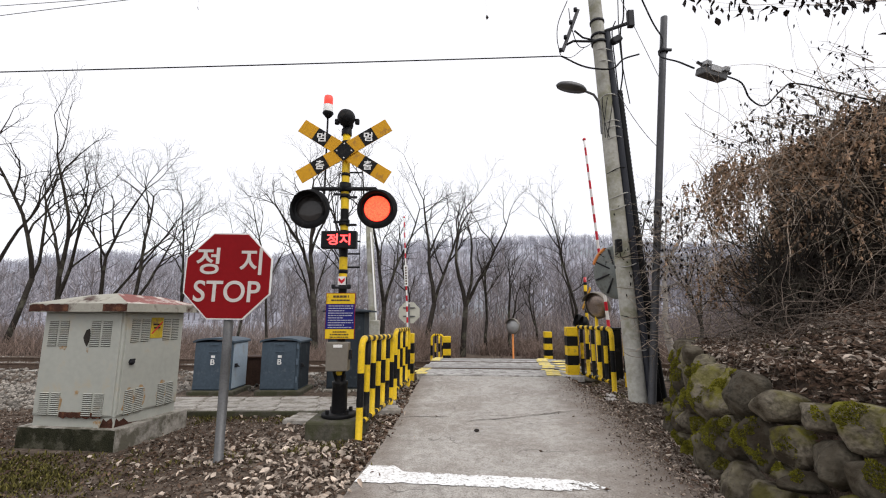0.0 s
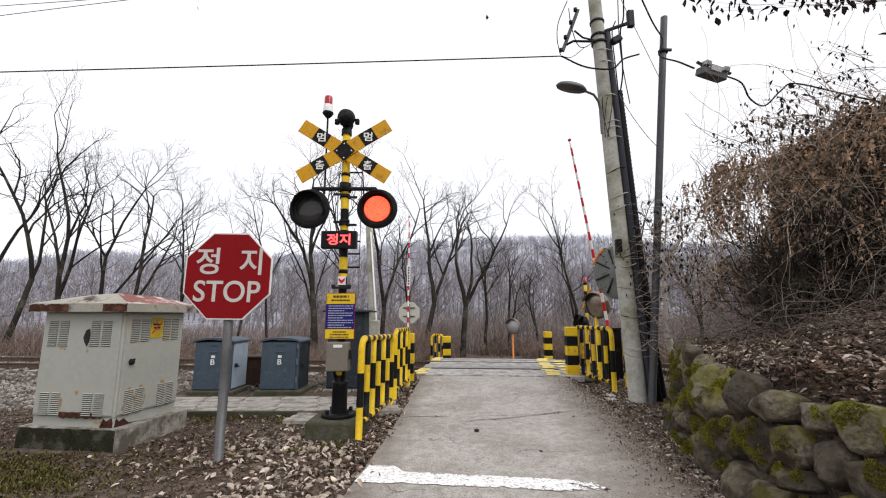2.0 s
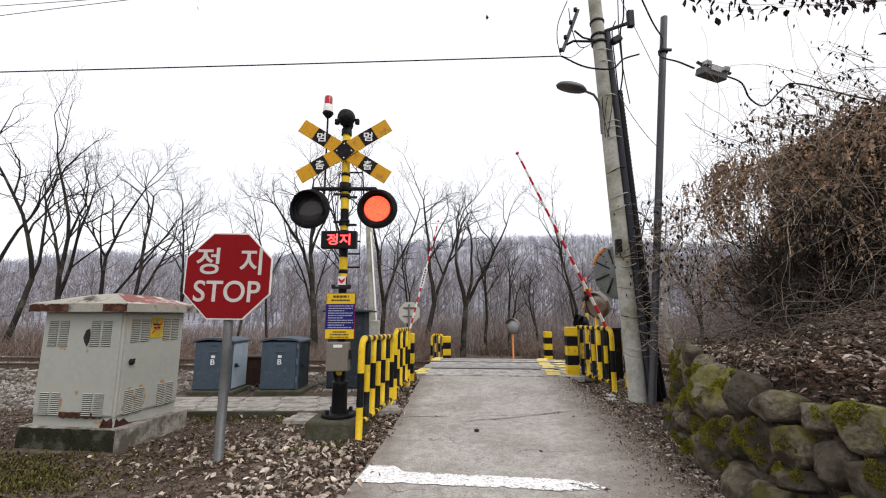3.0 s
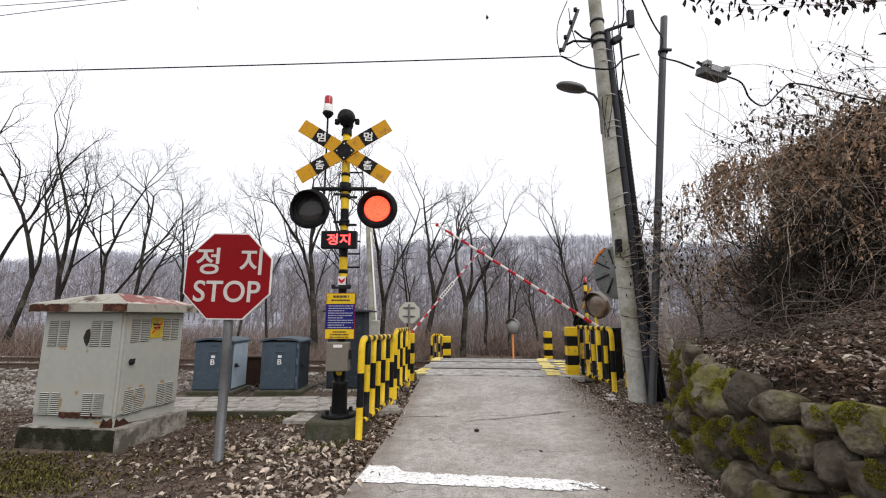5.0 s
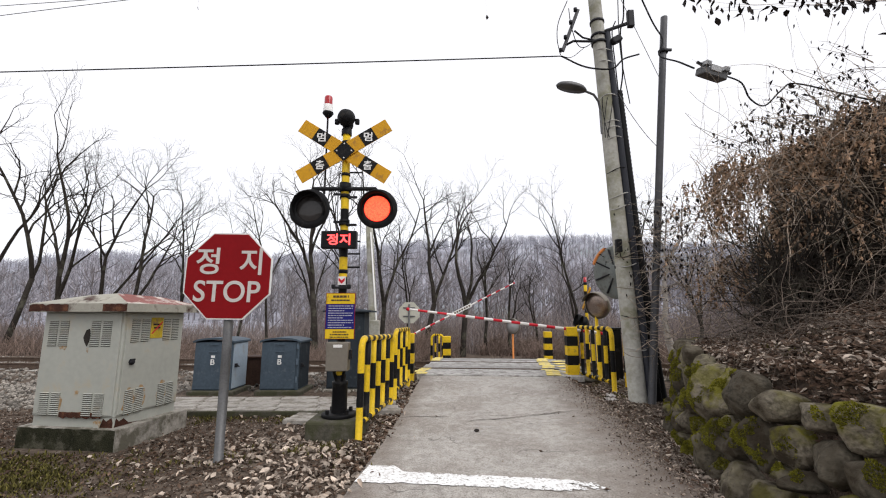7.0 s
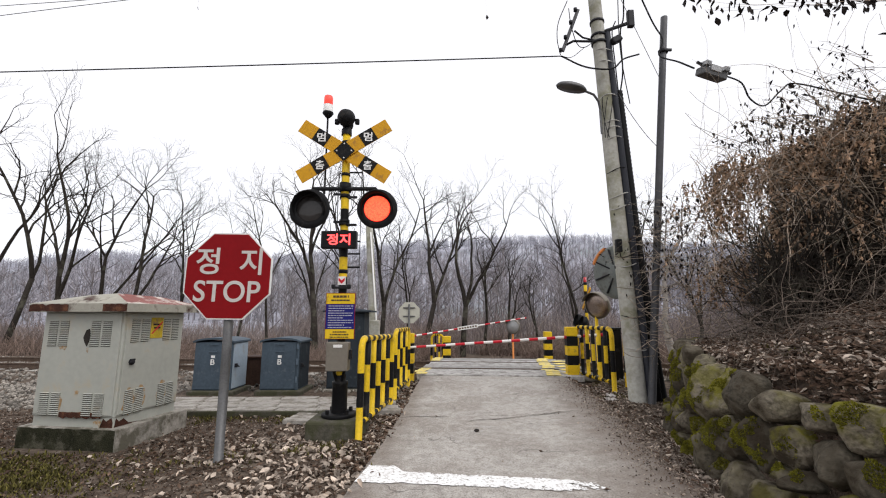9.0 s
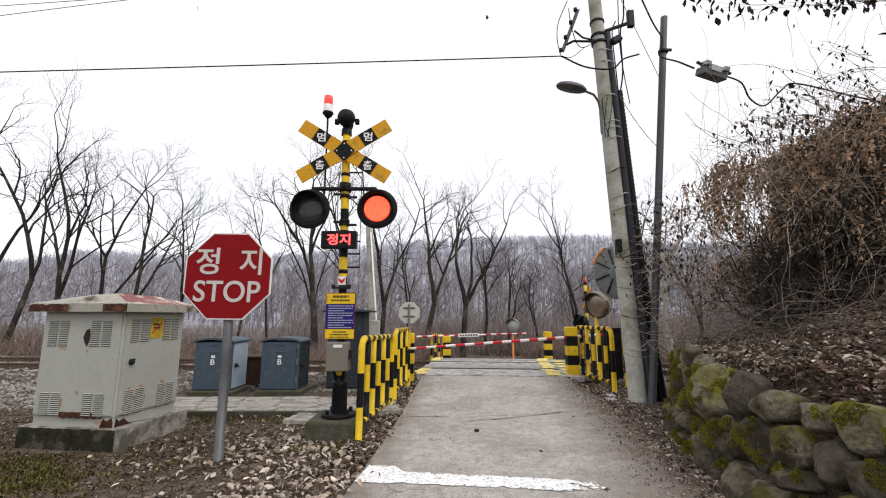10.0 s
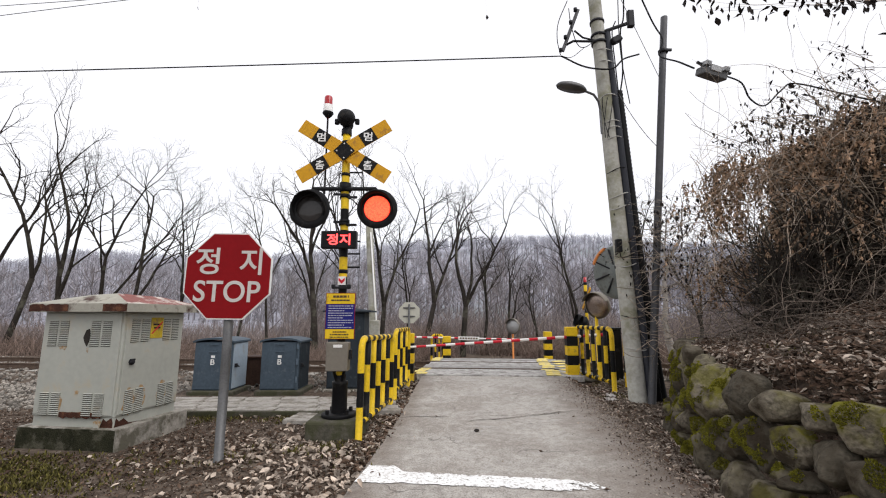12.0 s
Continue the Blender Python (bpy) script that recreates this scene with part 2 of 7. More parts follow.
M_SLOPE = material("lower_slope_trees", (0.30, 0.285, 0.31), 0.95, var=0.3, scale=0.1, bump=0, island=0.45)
M_HILLTREE = material("hazed_hillside_trees", (0.43, 0.43, 0.485), 0.95, var=0.3, scale=0.1, bump=0, island=0.4)
M_LEAFPALE = material("fallen_leaves", (0.108, 0.072, 0.052), 0.9, var=0.3, scale=5, bump=0.1, island=0.8, spec=0.15)
M_LEAFWHITE = material("bleached_leaves", (0.43, 0.36, 0.30), 0.9, var=0.3, scale=5, bump=0.1, island=0.55, spec=0.15)
M_LEAFBROWN = material("dried_vine_leaves", (0.30, 0.2, 0.13), 0.9, var=0.3, scale=4, bump=0.1, island=0.85)
# dried leaves seen against the sky, their backlit darkness put into the colour
M_LEAFBACKLIT = material("backlit_dried_leaves", (0.022, 0.017, 0.015), 0.9, var=0.3, scale=4, bump=0.1, island=0.5)
# leaves inside the thicket, its shade put into their colour
M_LEAFSHADE = material("shaded_leaves", (0.042, 0.031, 0.024), 0.9, var=0.3, scale=4, bump=0.1, island=0.6)
M_VINE = material("dry_vine_stems", (0.34, 0.275, 0.215), 0.9, var=0.3, scale=4, bump=0.1, island=0.6)
M_TWIG = material("brown_twigs", (0.135, 0.107, 0.088), 0.9, var=0.3, scale=4, bump=0, island=0.6)
M_SCRUB = material("dry_scrub", (0.215, 0.158, 0.13), 0.95, var=0.3, scale=3, bump=0, island=0.55)
M_GRASS = material("sparse_grass", (0.085, 0.075, 0.02), 0.9, var=0.3, scale=6, bump=0, island=0.75)
M_ARMW = material("arm_white", (0.78, 0.75, 0.73), 0.45, var=0.08, scale=5, bump=0.03)
M_ARMR = material("arm_red", (0.55, 0.02, 0.035), 0.45, var=0.1, scale=5, bump=0.03)
M_CLEARRED = material("red_beacon_dome", (0.42, 0.012, 0.02), 0.15, var=0.08, scale=6, bump=0, coat=0.6)
G_LAMP = glow("lit_led_array", (1.0, 0.125, 0.05), 1.6, 64)
G_RIM = glow("lit_led_rim", (1.0, 0.018, 0.012), 1.6)
G_TEXT = glow("lit_led_text", (1.0, 0.06, 0.06), 3.5)
G_BEACON = glow("lit_beacon", (1.0, 0.075, 0.055), 1.25)


# ---- mesh helpers ----
class Geo:
    """Collects faces for one mesh."""

    def __init__(self):
        self.v, self.f, self.m, self.s = [], [], [], []

    def add(self, verts, faces, m=0, smooth=False):
        o = len(self.v)
        self.v.extend(verts)
        self.f.extend([tuple(i + o for i in f) for f in faces])
        self.m.extend([m] * len(faces))
        self.s.extend([smooth] * len(faces))

    def box(self, c, size, m=0, bevel=0.0, turn=None):
        bm = bmesh.new()
        bmesh.ops.create_cube(bm, size=1)
        bmesh.ops.scale(bm, vec=size, verts=bm.verts)
        if bevel:
            bmesh.ops.bevel(bm, geom=bm.edges[:], offset=bevel, segments=2, affect="EDGES", profile=0.5)
        bm.verts.index_update()
        mt = Matrix.Translation(c) @ (turn.to_4x4() if turn else Matrix())
        self.add([tuple(mt @ v.co) for v in bm.verts], [[v.index for v in f.verts] for f in bm.faces], m)
        bm.free()

    def tube(self, pts, radii, seg=8, m=0, caps=True, bands=None, smooth=True):
        """Sweeps a ring along points; bands gives a material index for every stretch."""
        pts = [Vector(p) for p in pts]
        if isinstance(radii, (int, float)):
            radii = [radii] * len(pts)
        verts, n = [], len(pts)
        ref = Vector((0.31, 0.52, 0.8))
        for i, p in enumerate(pts):
            d = (pts[min(i + 1, n - 1)] - pts[max(i - 1, 0)])
            d = d.normalized() if d.length > 1e-9 else Vector((0, 0, 1))
            a = d.cross(ref)
            if a.length < 0.15:
                a = d.cross(Vector((0.9, -0.3, 0.1)))
            a.normalize()
            b = d.cross(a)
            for k in range(seg):
                w = 2 * math.pi * k / seg
                verts.append(tuple(p + (a * math.cos(w) + b * math.sin(w)) * radii[i]))
        o = len(self.v)
        self.v.extend(verts)
        for i in range(n - 1):
            for k in range(seg):
                k2 = (k + 1) % seg
                self.f.append((o + i * seg + k, o + i * seg + k2, o + (i + 1) * seg + k2, o + (i + 1) * seg + k))
            self.m.extend([bands[i] if bands else m] * seg)
            self.s.extend([smooth] * seg)
        if caps:
            for ring, mi in ((range(seg), bands[0] if bands else m), (range((n - 1) * seg, n * seg), bands[-1] if bands else m)):
                self.f.append(tuple(o + j for j in ring))
                self.m.append(mi)
                self.s.append(False)

    def lathe(self, profile, mt=None, seg=24, m=0, smooth=True):
        """Turns a profile of (radius, height) round the local z axis."""
        mt = mt or Matrix()
        verts = []
        for r, z in profile:
            for k in range(seg):
                w = 2 * math.pi * k / seg
                verts.append(tuple(mt @ Vector((r * math.cos(w), r * math.sin(w), z))))
        faces = []
        for i in range(len(profile) - 1):
            for k in range(seg):
                faces.append((i * seg + k, i * seg + (k + 1) % seg, (i + 1) * seg + (k + 1) % seg, (i + 1) * seg + k))
        self.add(verts, faces, m, smooth)

    def prism(self, outline, depth, mt, m=0):
        """A flat outline in local x, z given a depth along local y."""
        n = len(outline)
        verts = [tuple(mt @ Vector((x, y, z))) for y in (0, depth) for x, z in outline]
        faces = [tuple(range(n)), tuple(range(2 * n - 1, n - 1, -1))] + [(i, i + n, (i + 1) % n + n, (i + 1) % n) for i in range(n)]
        self.add(verts, faces, m)

    def text(self, body, width, height, mt, m=0, depth=0.003, weight=0.0):
        """Letters in local x, z, centred, facing local -y."""
        cu = bpy.data.curves.new("letters", "FONT")
        cu.body, cu.extrude, cu.offset = body, 0.02, weight
        ob = bpy.data.objects.new("letters", cu)
        me = ob.to_mesh()
        co = np.array([v.co[:] for v in me.vertices])
        lo, hi = co.min(0), co.max(0)
        sx, sz = width / (hi[0] - lo[0]), height / (hi[1] - lo[1])
        verts = [tuple(mt @ Vector(((c[0] - (lo[0] + hi[0]) / 2) * sx, -c[2] / 0.02 * depth, (c[1] - (lo[1] + hi[1]) / 2) * sz))) for c in co]
        self.add(verts, [tuple(p.vertices) for p in me.polygons], m)
        ob.to_mesh_clear()
        bpy.data.objects.remove(ob)

    def mesh(self, name, mats):
        me = bpy.data.meshes.new(name)
        me.from_pydata(self.v, [], self.f)
        for mt in mats if isinstance(mats, (list, tuple)) else [mats]:
            me.materials.append(mt)
        me.polygons.foreach_set("material_index", self.m)
        me.polygons.foreach_set("use_smooth", self.s)
        me.update()
        return me


def part(name, geo, mats, parent=None, label="", at=None):
    ob = new(name, geo.mesh(name, mats))
    if parent:
        ob.parent = parent
    if at is not None:
        ob.matrix_basis = at
    return tagged(ob, label)


def thing(name, label, category, m=None, group="", kind=""):
    ob = new(name)
    ob.empty_display_size = 0.1
    if m is not None:
        ob.matrix_basis = m
    return tagged(ob, label, category, group, kind)


def solid(name, geo, mats, label, category="", group="", kind="", at=None):
    return tagged(part(name, geo, mats, None, "", at), label, category, group, kind)


FRONT = pose(0, 0, 0, 90, 0, 0)     # turns a lathe's axis from z to -y


def smooth(a, b, x):
    t = min(max((x - a) / (b - a), 0), 1)
    return t * t * (3 - 2 * t)


# ---- the lie of the land ----
AX = 0.095          # the road's drift to the right per metre; the track lies square to it


def wall_x(y):
    return float(np.interp(y, [-8, 0, 3.7, 5.3, 6.6, 7.4, 8.0, 8.6, 10], [2.3, 2.35, 2.42, 2.78, 3.40, 4.3, 6.0, 9.0, 30]))


def track_y(x):
    return 11.4 - AX * (x - 1.2)


def road_z(y):
    return 0.03 + 0.15 * smooth(6.6, 9.6, y)


def land(x, y):
    z = 0.05 * smooth(6.5, 9.5, y)
    off = y - track_y(x)
    z -= 0.55 * smooth(2.2, 5.5, off) + 1.2 * smooth(8, 30, off)
    z += 0.02 * noise.noise((x * 0.8, y * 0.8, 0)) + 0.012 * noise.noise((x * 3, y * 3, 5))
    if -3 < x - 0.5 - AX * y < 3 and off < 2.6:
        z -= 0.05 * smooth(1.75, 1.2, abs(x - 0.42 - AX * y)) 
    d = x - wall_x(y)
    if d > 0:
        z += 1.02 * smooth(0.03, 0.32, d) + 0.75 * smooth(0.4, 3.4, d) + 0.6 * smooth(3, 9, d) + 0.7 * smooth(2.4, 5, d)
        z += 0.10 * noise.noise((x * 1.3, y * 1.3, 9)) * smooth(0.3, 0.8, d)
    if x < -10:
        z += 0.4 * smooth(-10, -40, x) 
    return z


def steps(a, b, h):
    return list(np.arange(a, b, h))


def build_ground():
    xs = [-1500, -700, -300, -150, -90] + steps(-60, -9, 3) + steps(-9, 9, 0.14) + steps(9, 60, 3) + [60, 90, 150, 300, 700, 1500]
    ys = [-800, -300, -100, -40, -20] + steps(-10, 1.5, 0.8) + steps(1.5, 10, 0.12) + steps(10, 18, 0.25) + steps(18, 60, 2.5) + [60, 80, 120, 200, 400, 900, 2500]
    g = Geo()
    g.v = [(x, y, land(x, y)) for y in ys for x in xs]
    n = len(xs)
    faces = [(j * n + i, j * n + i + 1, (j + 1) * n + i + 1, (j + 1) * n + i) for j in range(len(ys) - 1) for i in range(n - 1)]
    g.f, g.m, g.s = faces, [0] * len(faces), [True] * len(faces)
    solid("ground", g, M_EARTH, "brown earth verge with leaf litter", "ground", kind="structure")


def road_edge(y):
    left = float(np.interp(y, [-9, 3, 5.5, 7.5, 9.6], [-1.3, -0.84, -0.68, -0.58, -0.46]))
    right = float(np.interp(y, [-9, 3, 6.3, 8.2, 9.6], [1.5, 2.12, 2.62, 2.68, 2.64]))
    return left, right


def build_road():
    road = thing("road", "worn pale concrete lane rising to the tracks", "road", kind="structure")
    def joint(x):
        return 0.07 * (x - 0.6) + 0.035 * noise.noise((x * 1.7, 3.3, 0.2)) + 0.012 * noise.noise((x * 9, 1.1, 0.7))

    for a, b in ((-9.0, 6.488), (6.508, 9.58)):
        g = Geo()
        ys = list(np.linspace(a, b, max(6, int((b - a) / 0.16))))
        cols = 22
        for y in ys:
            lo, hi = road_edge(y)
            lo += 0.035 * noise.noise((1, y * 2.2, 0)) + 0.02 * noise.noise((4, y * 7, 0))
            hi += 0.05 * noise.noise((2, y * 2.2, 0)) + 0.02 * noise.noise((5, y * 7, 0))
            for i in range(cols + 1):
                x = lo + (hi - lo) * i / cols
                wob = joint(x) * smooth(0.4, 0.0, abs(y - 6.5))
                g.v.append((x, y + wob, road_z(y) + 0.006 * noise.noise((x * 2, y * 2, 1)) - 0.012 * smooth(0.9, 1.0, abs(2 * i / cols - 1))))
            for i in (cols, 0):
                g.v.append((hi if i else lo, y, road_z(y) - 0.16))
        w = cols + 3
        for j in range(len(ys) - 1):
            for i in range(w):
                g.f.append((j * w + i, j * w + (i + 1) % w, (j + 1) * w + (i + 1) % w, (j + 1) * w + i))
        g.f += [tuple(range(w))[::-1], tuple((len(ys) - 1) * w + i for i in range(w))]
        g.m, g.s = [0] * len(g.f), [False] * len(g.f)
        part("slab", g, M_ROAD, road)
    # a ragged crack wandering across the slab
    for x0, x1, y0, y1, wide in ((0.25, 1.25, 6.12, 6.42, 0.016), (1.2, 2.0, 6.44, 6.80, 0.02), (-0.5, 0.1, 6.42, 6.36, 0.01)):
        g, n = Geo(), 60
        for i in range(n + 1):
            u = i / n
            x, y = x0 + (x1 - x0) * u, y0 + (y1 - y0) * u + 0.05 * noise.noise((x0 + u * 5, 2, 0)) + 0.015 * noise.noise((x0 + u * 23, 5, 0))
            w = wide * math.sin(math.pi * min(max(u, 0.02), 0.98)) ** 0.5 * (0.65 + 0.6 * noise.noise((x * 9, 4, 1)))
            g.v += [(x, y - w, road_z(y) + 0.009), (x, y + w, road_z(y) + 0.009)]
        g.f = [(2 * i, 2 * i + 2, 2 * i + 3, 2 * i + 1) for i in range(n)]
        g.m, g.s = [0] * n, [False] * n
        part("crack", g, M_CRACK, road, "dirt-filled crack in the concrete")
    # stop line, chipped through to the concrete towards its far end
    g = Geo()
    n, rows = 260, 16
    for i in range(n + 1):
        u = i / n
        x = -0.74 + 2.10 * u
        mid = 4.125 - 0.265 * u
        half = 0.13 + 0.08 * smooth(0.19, 0.11, u) - 0.02 * smooth(0.8, 1.0, u) + 0.016 * noise.noise((x * 7, 0, 0)) + 0.012 * noise.noise((x * 23, 0, 0))
        for k in range(rows + 1):
            s = 2 * k / rows - 1
            y = mid + s * half + 0.018 * noise.noise((x * 11, s * 3, 0)) + 0.055 * smooth(0.19, 0.11, u)
            g.v.append((x + 0.03 * s * (1 - u), y, road_z(y) + 0.007))
    w = rows + 1
    for i in range(n):
        for k in range(rows):
            u, s = (i + 0.5) / n, abs(2 * (k + 0.5) / rows - 1)
            x, y = g.v[i * w + k][:2]
            worn = noise.noise((x * 16, y * 16, 3)) + 0.7 * noise.noise((x * 47, y * 47, 8))
            if worn > 1.05 - 0.42 * smooth(0.15, 0.3, u) - 0.75 * smooth(0.8, 1.0, u) - 0.45 * smooth(0.72, 1.0, s):
                continue
            g.f.append((i * w + k, (i + 1) * w + k, (i + 1) * w + k + 1, i * w + k + 1))
    g.m, g.s = [0] * len(g.f), [False] * len(g.f)
    part("stop_line", g, M_LINE, road, "worn white stop line")


def along(u, off, z=0.0):
    """A point u metres along the track from the lane's middle, off metres beyond its centre line."""
    k = 1 / math.hypot(1, AX)
    return (1.2 + (u + AX * off) * k, 11.4 + (off - AX * u) * k, z)


TURN = math.degrees(-math.atan(AX))


def build_track():
    track = thing("railway_track", "single rusty railway track on pale ballast", "railway track", kind="structure")
    for off in (-0.75, 0.75):
        g = Geo()
        prof = [(-0.065, 0), (0.065, 0), (0.065, 0.015), (0.012, 0.03), (0.012, 0.11), (0.035, 0.12), (0.035, 0.15), (-0.035, 0.15), (-0.035, 0.12), (-0.012, 0.11), (-0.012, 0.03), (-0.065, 0.015)]
        a, b = along(-60, off), along(60, off)
        nrm = Vector((AX, 1, 0)).normalized()
        for p in (a, b):
            for s, z in prof:
                g.v.append((p[0] + nrm.x * s, p[1] + nrm.y * s, 0.06 + z))
        k = len(prof)
        g.f = [(i, (i + 1) % k, (i + 1) % k + k, i + k) for i in range(k)] + [tuple(range(k))[::-1], tuple(range(k, 2 * k))]
        g.m, g.s = [0] * len(g.f), [False] * len(g.f)
        part("rail", g, M_RAIL, track)
    g = Geo()
    g.box((0, 0, 0), (0.24, 2.3, 0.16), bevel=0.02)
    me = g.mesh("sleeper", M_SLEEPER)
    for i in range(-38, 40):
        u = i * 0.62
        if -2.3 < u < 2.6:
            continue
        ob = new("sleeper", me)
        ob.parent = track
        ob.matrix_basis = pose(*along(u, 0, -0.01), 0, 0, TURN)


def build_deck():
    deck = thing("crossing_deck", "weathered grey plank deck between the rails with yellow edges", "crossing deck", kind="structure")
    rows = [(-1.78, 0.30), (-1.47, 0.30), (-1.16, 0.28), (-0.48, 0.31), (-0.16, 0.31), (0.16, 0.31), (0.48, 0.31), (1.02, 0.28), (1.33, 0.30), (1.64, 0.30)]
    rows.insert(3, (-0.94, 0.14))
    for off, w in rows:
        for a, b in ((-1.62, 1.98),):
            a2, b2 = a + random.uniform(-0.06, 0.04), b - random.uniform(0, 0.015)
            g = Geo()
            g.box((0, 0, 0), (b2 - a2, w - 0.022, 0.12), bevel=0.012)
            part("plank", g, M_PLANK, deck, at=pose(*along((a2 + b2) / 2, off, 0.145 + random.uniform(-0.006, 0.006)), 0, 0, TURN))
    # painted wedges on both edges
    for off, w in rows:
        for u0, u1 in ((-1.66, -1.42), (1.30 + 0.06 * off, 1.60 + 0.06 * off)):
            if u0 < 0 and -0.9 < off < 0.6:
                continue
            g = Geo()
            g.box((0, 0, 0), (u1 - u0, w - 0.03, 0.008), bevel=0.002)
            part("paint_patch", g, M_YELFLOOR, deck, at=pose(*along((u0 + u1) / 2 + random.uniform(-0.05, 0.05), off, 0.2165), 0, 0, TURN))
    g = Geo()
    g.box((0, 0, 0), (0.34, 3.5, 0.12), bevel=0.02)
    part("edge_slab", g, M_CONC, deck, at=pose(*along(2.16, 0.0, 0.132), 0, 0, TURN))
    for i in range(5):
        g = Geo()
        g.box((0, 0, 0), (0.36, 0.26, 0.008), bevel=0.002)
        part("paint_patch", g, M_YELFLOOR, deck, at=pose(*along(1.78 + 0.03 * i, -1.5 + 0.62 * i, 0.2185), 0, 0, TURN + 24))


def rock(r, seed, sub=1, squash=(1, 1, 1), planes=0):
    """A stone: a lumpy ball, cut by a few flat faces."""
    bm = bmesh.new()
    bmesh.ops.create_icosphere(bm, subdivisions=sub, radius=1)
    rnd = random.Random(seed)
    cuts = [(Vector((rnd.gauss(0, 1), rnd.gauss(0, 1), rnd.gauss(0, 1))).normalized(), rnd.uniform(0.62, 0.86)) for _ in range(planes)]
    vs = []
    for v in bm.verts:
        c = v.co.normalized()
        q = 1 + 0.2 * noise.noise(c * 1.1 + Vector((seed * 7.3, seed, 0)))
        p = c * q
        for nrm, dist in cuts:
            over = p.dot(nrm) - dist
            if over > 0:
                p -= nrm * over * 0.94
        if planes:
            p += c * 0.035 * noise.noise(c * 4.0 + Vector((0, seed * 3.1, seed)))
        vs.append(Vector((p.x * squash[0], p.y * squash[1], p.z * squash[2])) * r)
    bm.verts.index_update()
    fs = [[v.index for v in f.verts] for f in bm.faces]
    bm.free()
    return vs, fs


def build_ballast():
    kinds = [rock(1, s, 1, (1, 0.8, 0.65), 4) for s in range(6)]
    g = Geo()
    rnd = random.Random(3)

    def strew(count, spot, lo, hi):
        for _ in range(count):
            x, y, z = spot()
            vs, fs = kinds[rnd.randrange(6)]
            r = rnd.uniform(lo, hi)
            rot = Euler((rnd.uniform(0, 6), rnd.uniform(0, 6), rnd.uniform(0, 6))).to_matrix()
            g.add([tuple(rot @ v * r + Vector((x, y, z + r * 0.3))) for v in vs], fs)

    def bed():
        while True:
            u = rnd.uniform(-22, 16)
            off = rnd.uniform(-3.4, 1.9) if u < -2.0 else rnd.uniform(-1.7, 1.9)
            if -2.05 < u < 2.75:
                continue
            x, y, _ = along(u, off)
            if y < 8.05 and x > -4.9:
                continue
            return x, y, max(land(x, y), 0.04 if abs(off) < 1.6 else -1) + rnd.uniform(-0.01, 0.02)

    strew(8500, bed, 0.022, 0.05)

    def near_left():
        x, y = rnd.uniform(-11, -4.9), rnd.uniform(6.9, 9.2)
        return x, y, land(x, y)

    strew(3500, near_left, 0.022, 0.05)

    def by_lane():
        y = rnd.uniform(7.4, 9.6)
        x = road_edge(y)[0] - rnd.uniform(0.02, 0.5)
        return x, y, land(x, y)

    strew(350, by_lane, 0.015, 0.04)
    solid("ballast", g, M_BALLAST, "pale crushed stone ballast along the rails", "ballast", kind="stuff")


def wall_frame():
    """The wall's foot as arc length, with the way out of the wall at each step."""
    ys = np.linspace(-0.8, 8.1, 500)
    pts = [Vector((wall_x(y), y, 0)) for y in ys]
    run = [0.0]
    for a, b in zip(pts, pts[1:]):
        run.append(run[-1] + (b - a).length)
    return pts, run


def clip(poly, px, pz, nx, nz):
    """Cuts a convex outline by the half-plane behind a line."""
    out = []
    for i, (ax, az) in enumerate(poly):
        bx, bz = poly[(i + 1) % len(poly)]
        da, db = (ax - px) * nx + (az - pz) * nz, (bx - px) * nx + (bz - pz) * nz
        if da <= 0:
            out.append((ax, az))
        if da * db < 0:
            k = da / (da - db)
            out.append((ax + (bx - ax) * k, az + (bz - az) * k))
    return out


def grow_moss(stone, g, size, m, rnd):
    """Cushions of short moss tufts on one ragged patch of a boulder."""
    faces = [f for f in g.f[2 * m:] if len(f) > 2]
    vs = [Vector(v) for v in g.v]
    spots = []
    for f in faces:
        p = [vs[i] for i in f]
        cross = (p[1] - p[0]).cross(p[2] - p[0]) + ((p[2] - p[0]).cross(p[3] - p[0]) if len(p) > 3 else Vector())
        if cross.length > 1e-9:
            spots.append((p, cross.length / 2, cross.normalized()))
    tops = [s for s in spots if abs(s[2].z) > 0.15 and s[0][0].z > -0.3 * size] or spots
    heart = rnd.choice(tops)[0][0]
    reach = size * rnd.uniform(0.4, 1.0)
    moss = Geo()
    for p, area, nrm in spots:
        if nrm.dot(p[0]) < 0:
            nrm = -nrm
        for _ in range(int(area / 0.000032 + rnd.random())):
            a, c = rnd.random(), rnd.random()
            q = p[0].lerp(p[1], a).lerp((p[3] if len(p) > 3 else p[2]).lerp(p[2], a), c)
            if (q - heart).length > reach * (0.75 + 0.8 * noise.noise(q * 11) + 0.3 * noise.noise(q * 35)):
                continue
            side = nrm.orthogonal().normalized()
            side.rotate(Matrix.Rotation(rnd.uniform(0, 6.28), 3, nrm))
            other = nrm.cross(side)
            r = rnd.uniform(0.0035, 0.0075)
            tip = q + nrm * rnd.uniform(0.006, 0.018) + side * rnd.gauss(0, 0.005)
            low = q - nrm * 0.004
            moss.add([tuple(low + side * r), tuple(low - side * r * 0.5 + other * r * 0.87), tuple(low - side * r * 0.5 - other * r * 0.87), tuple(tip)], [(0, 1, 3), (1, 2, 3), (2, 0, 3)])
    if moss.f:
        part("moss", moss, M_MOSS, stone, "yellow-green cushion moss")


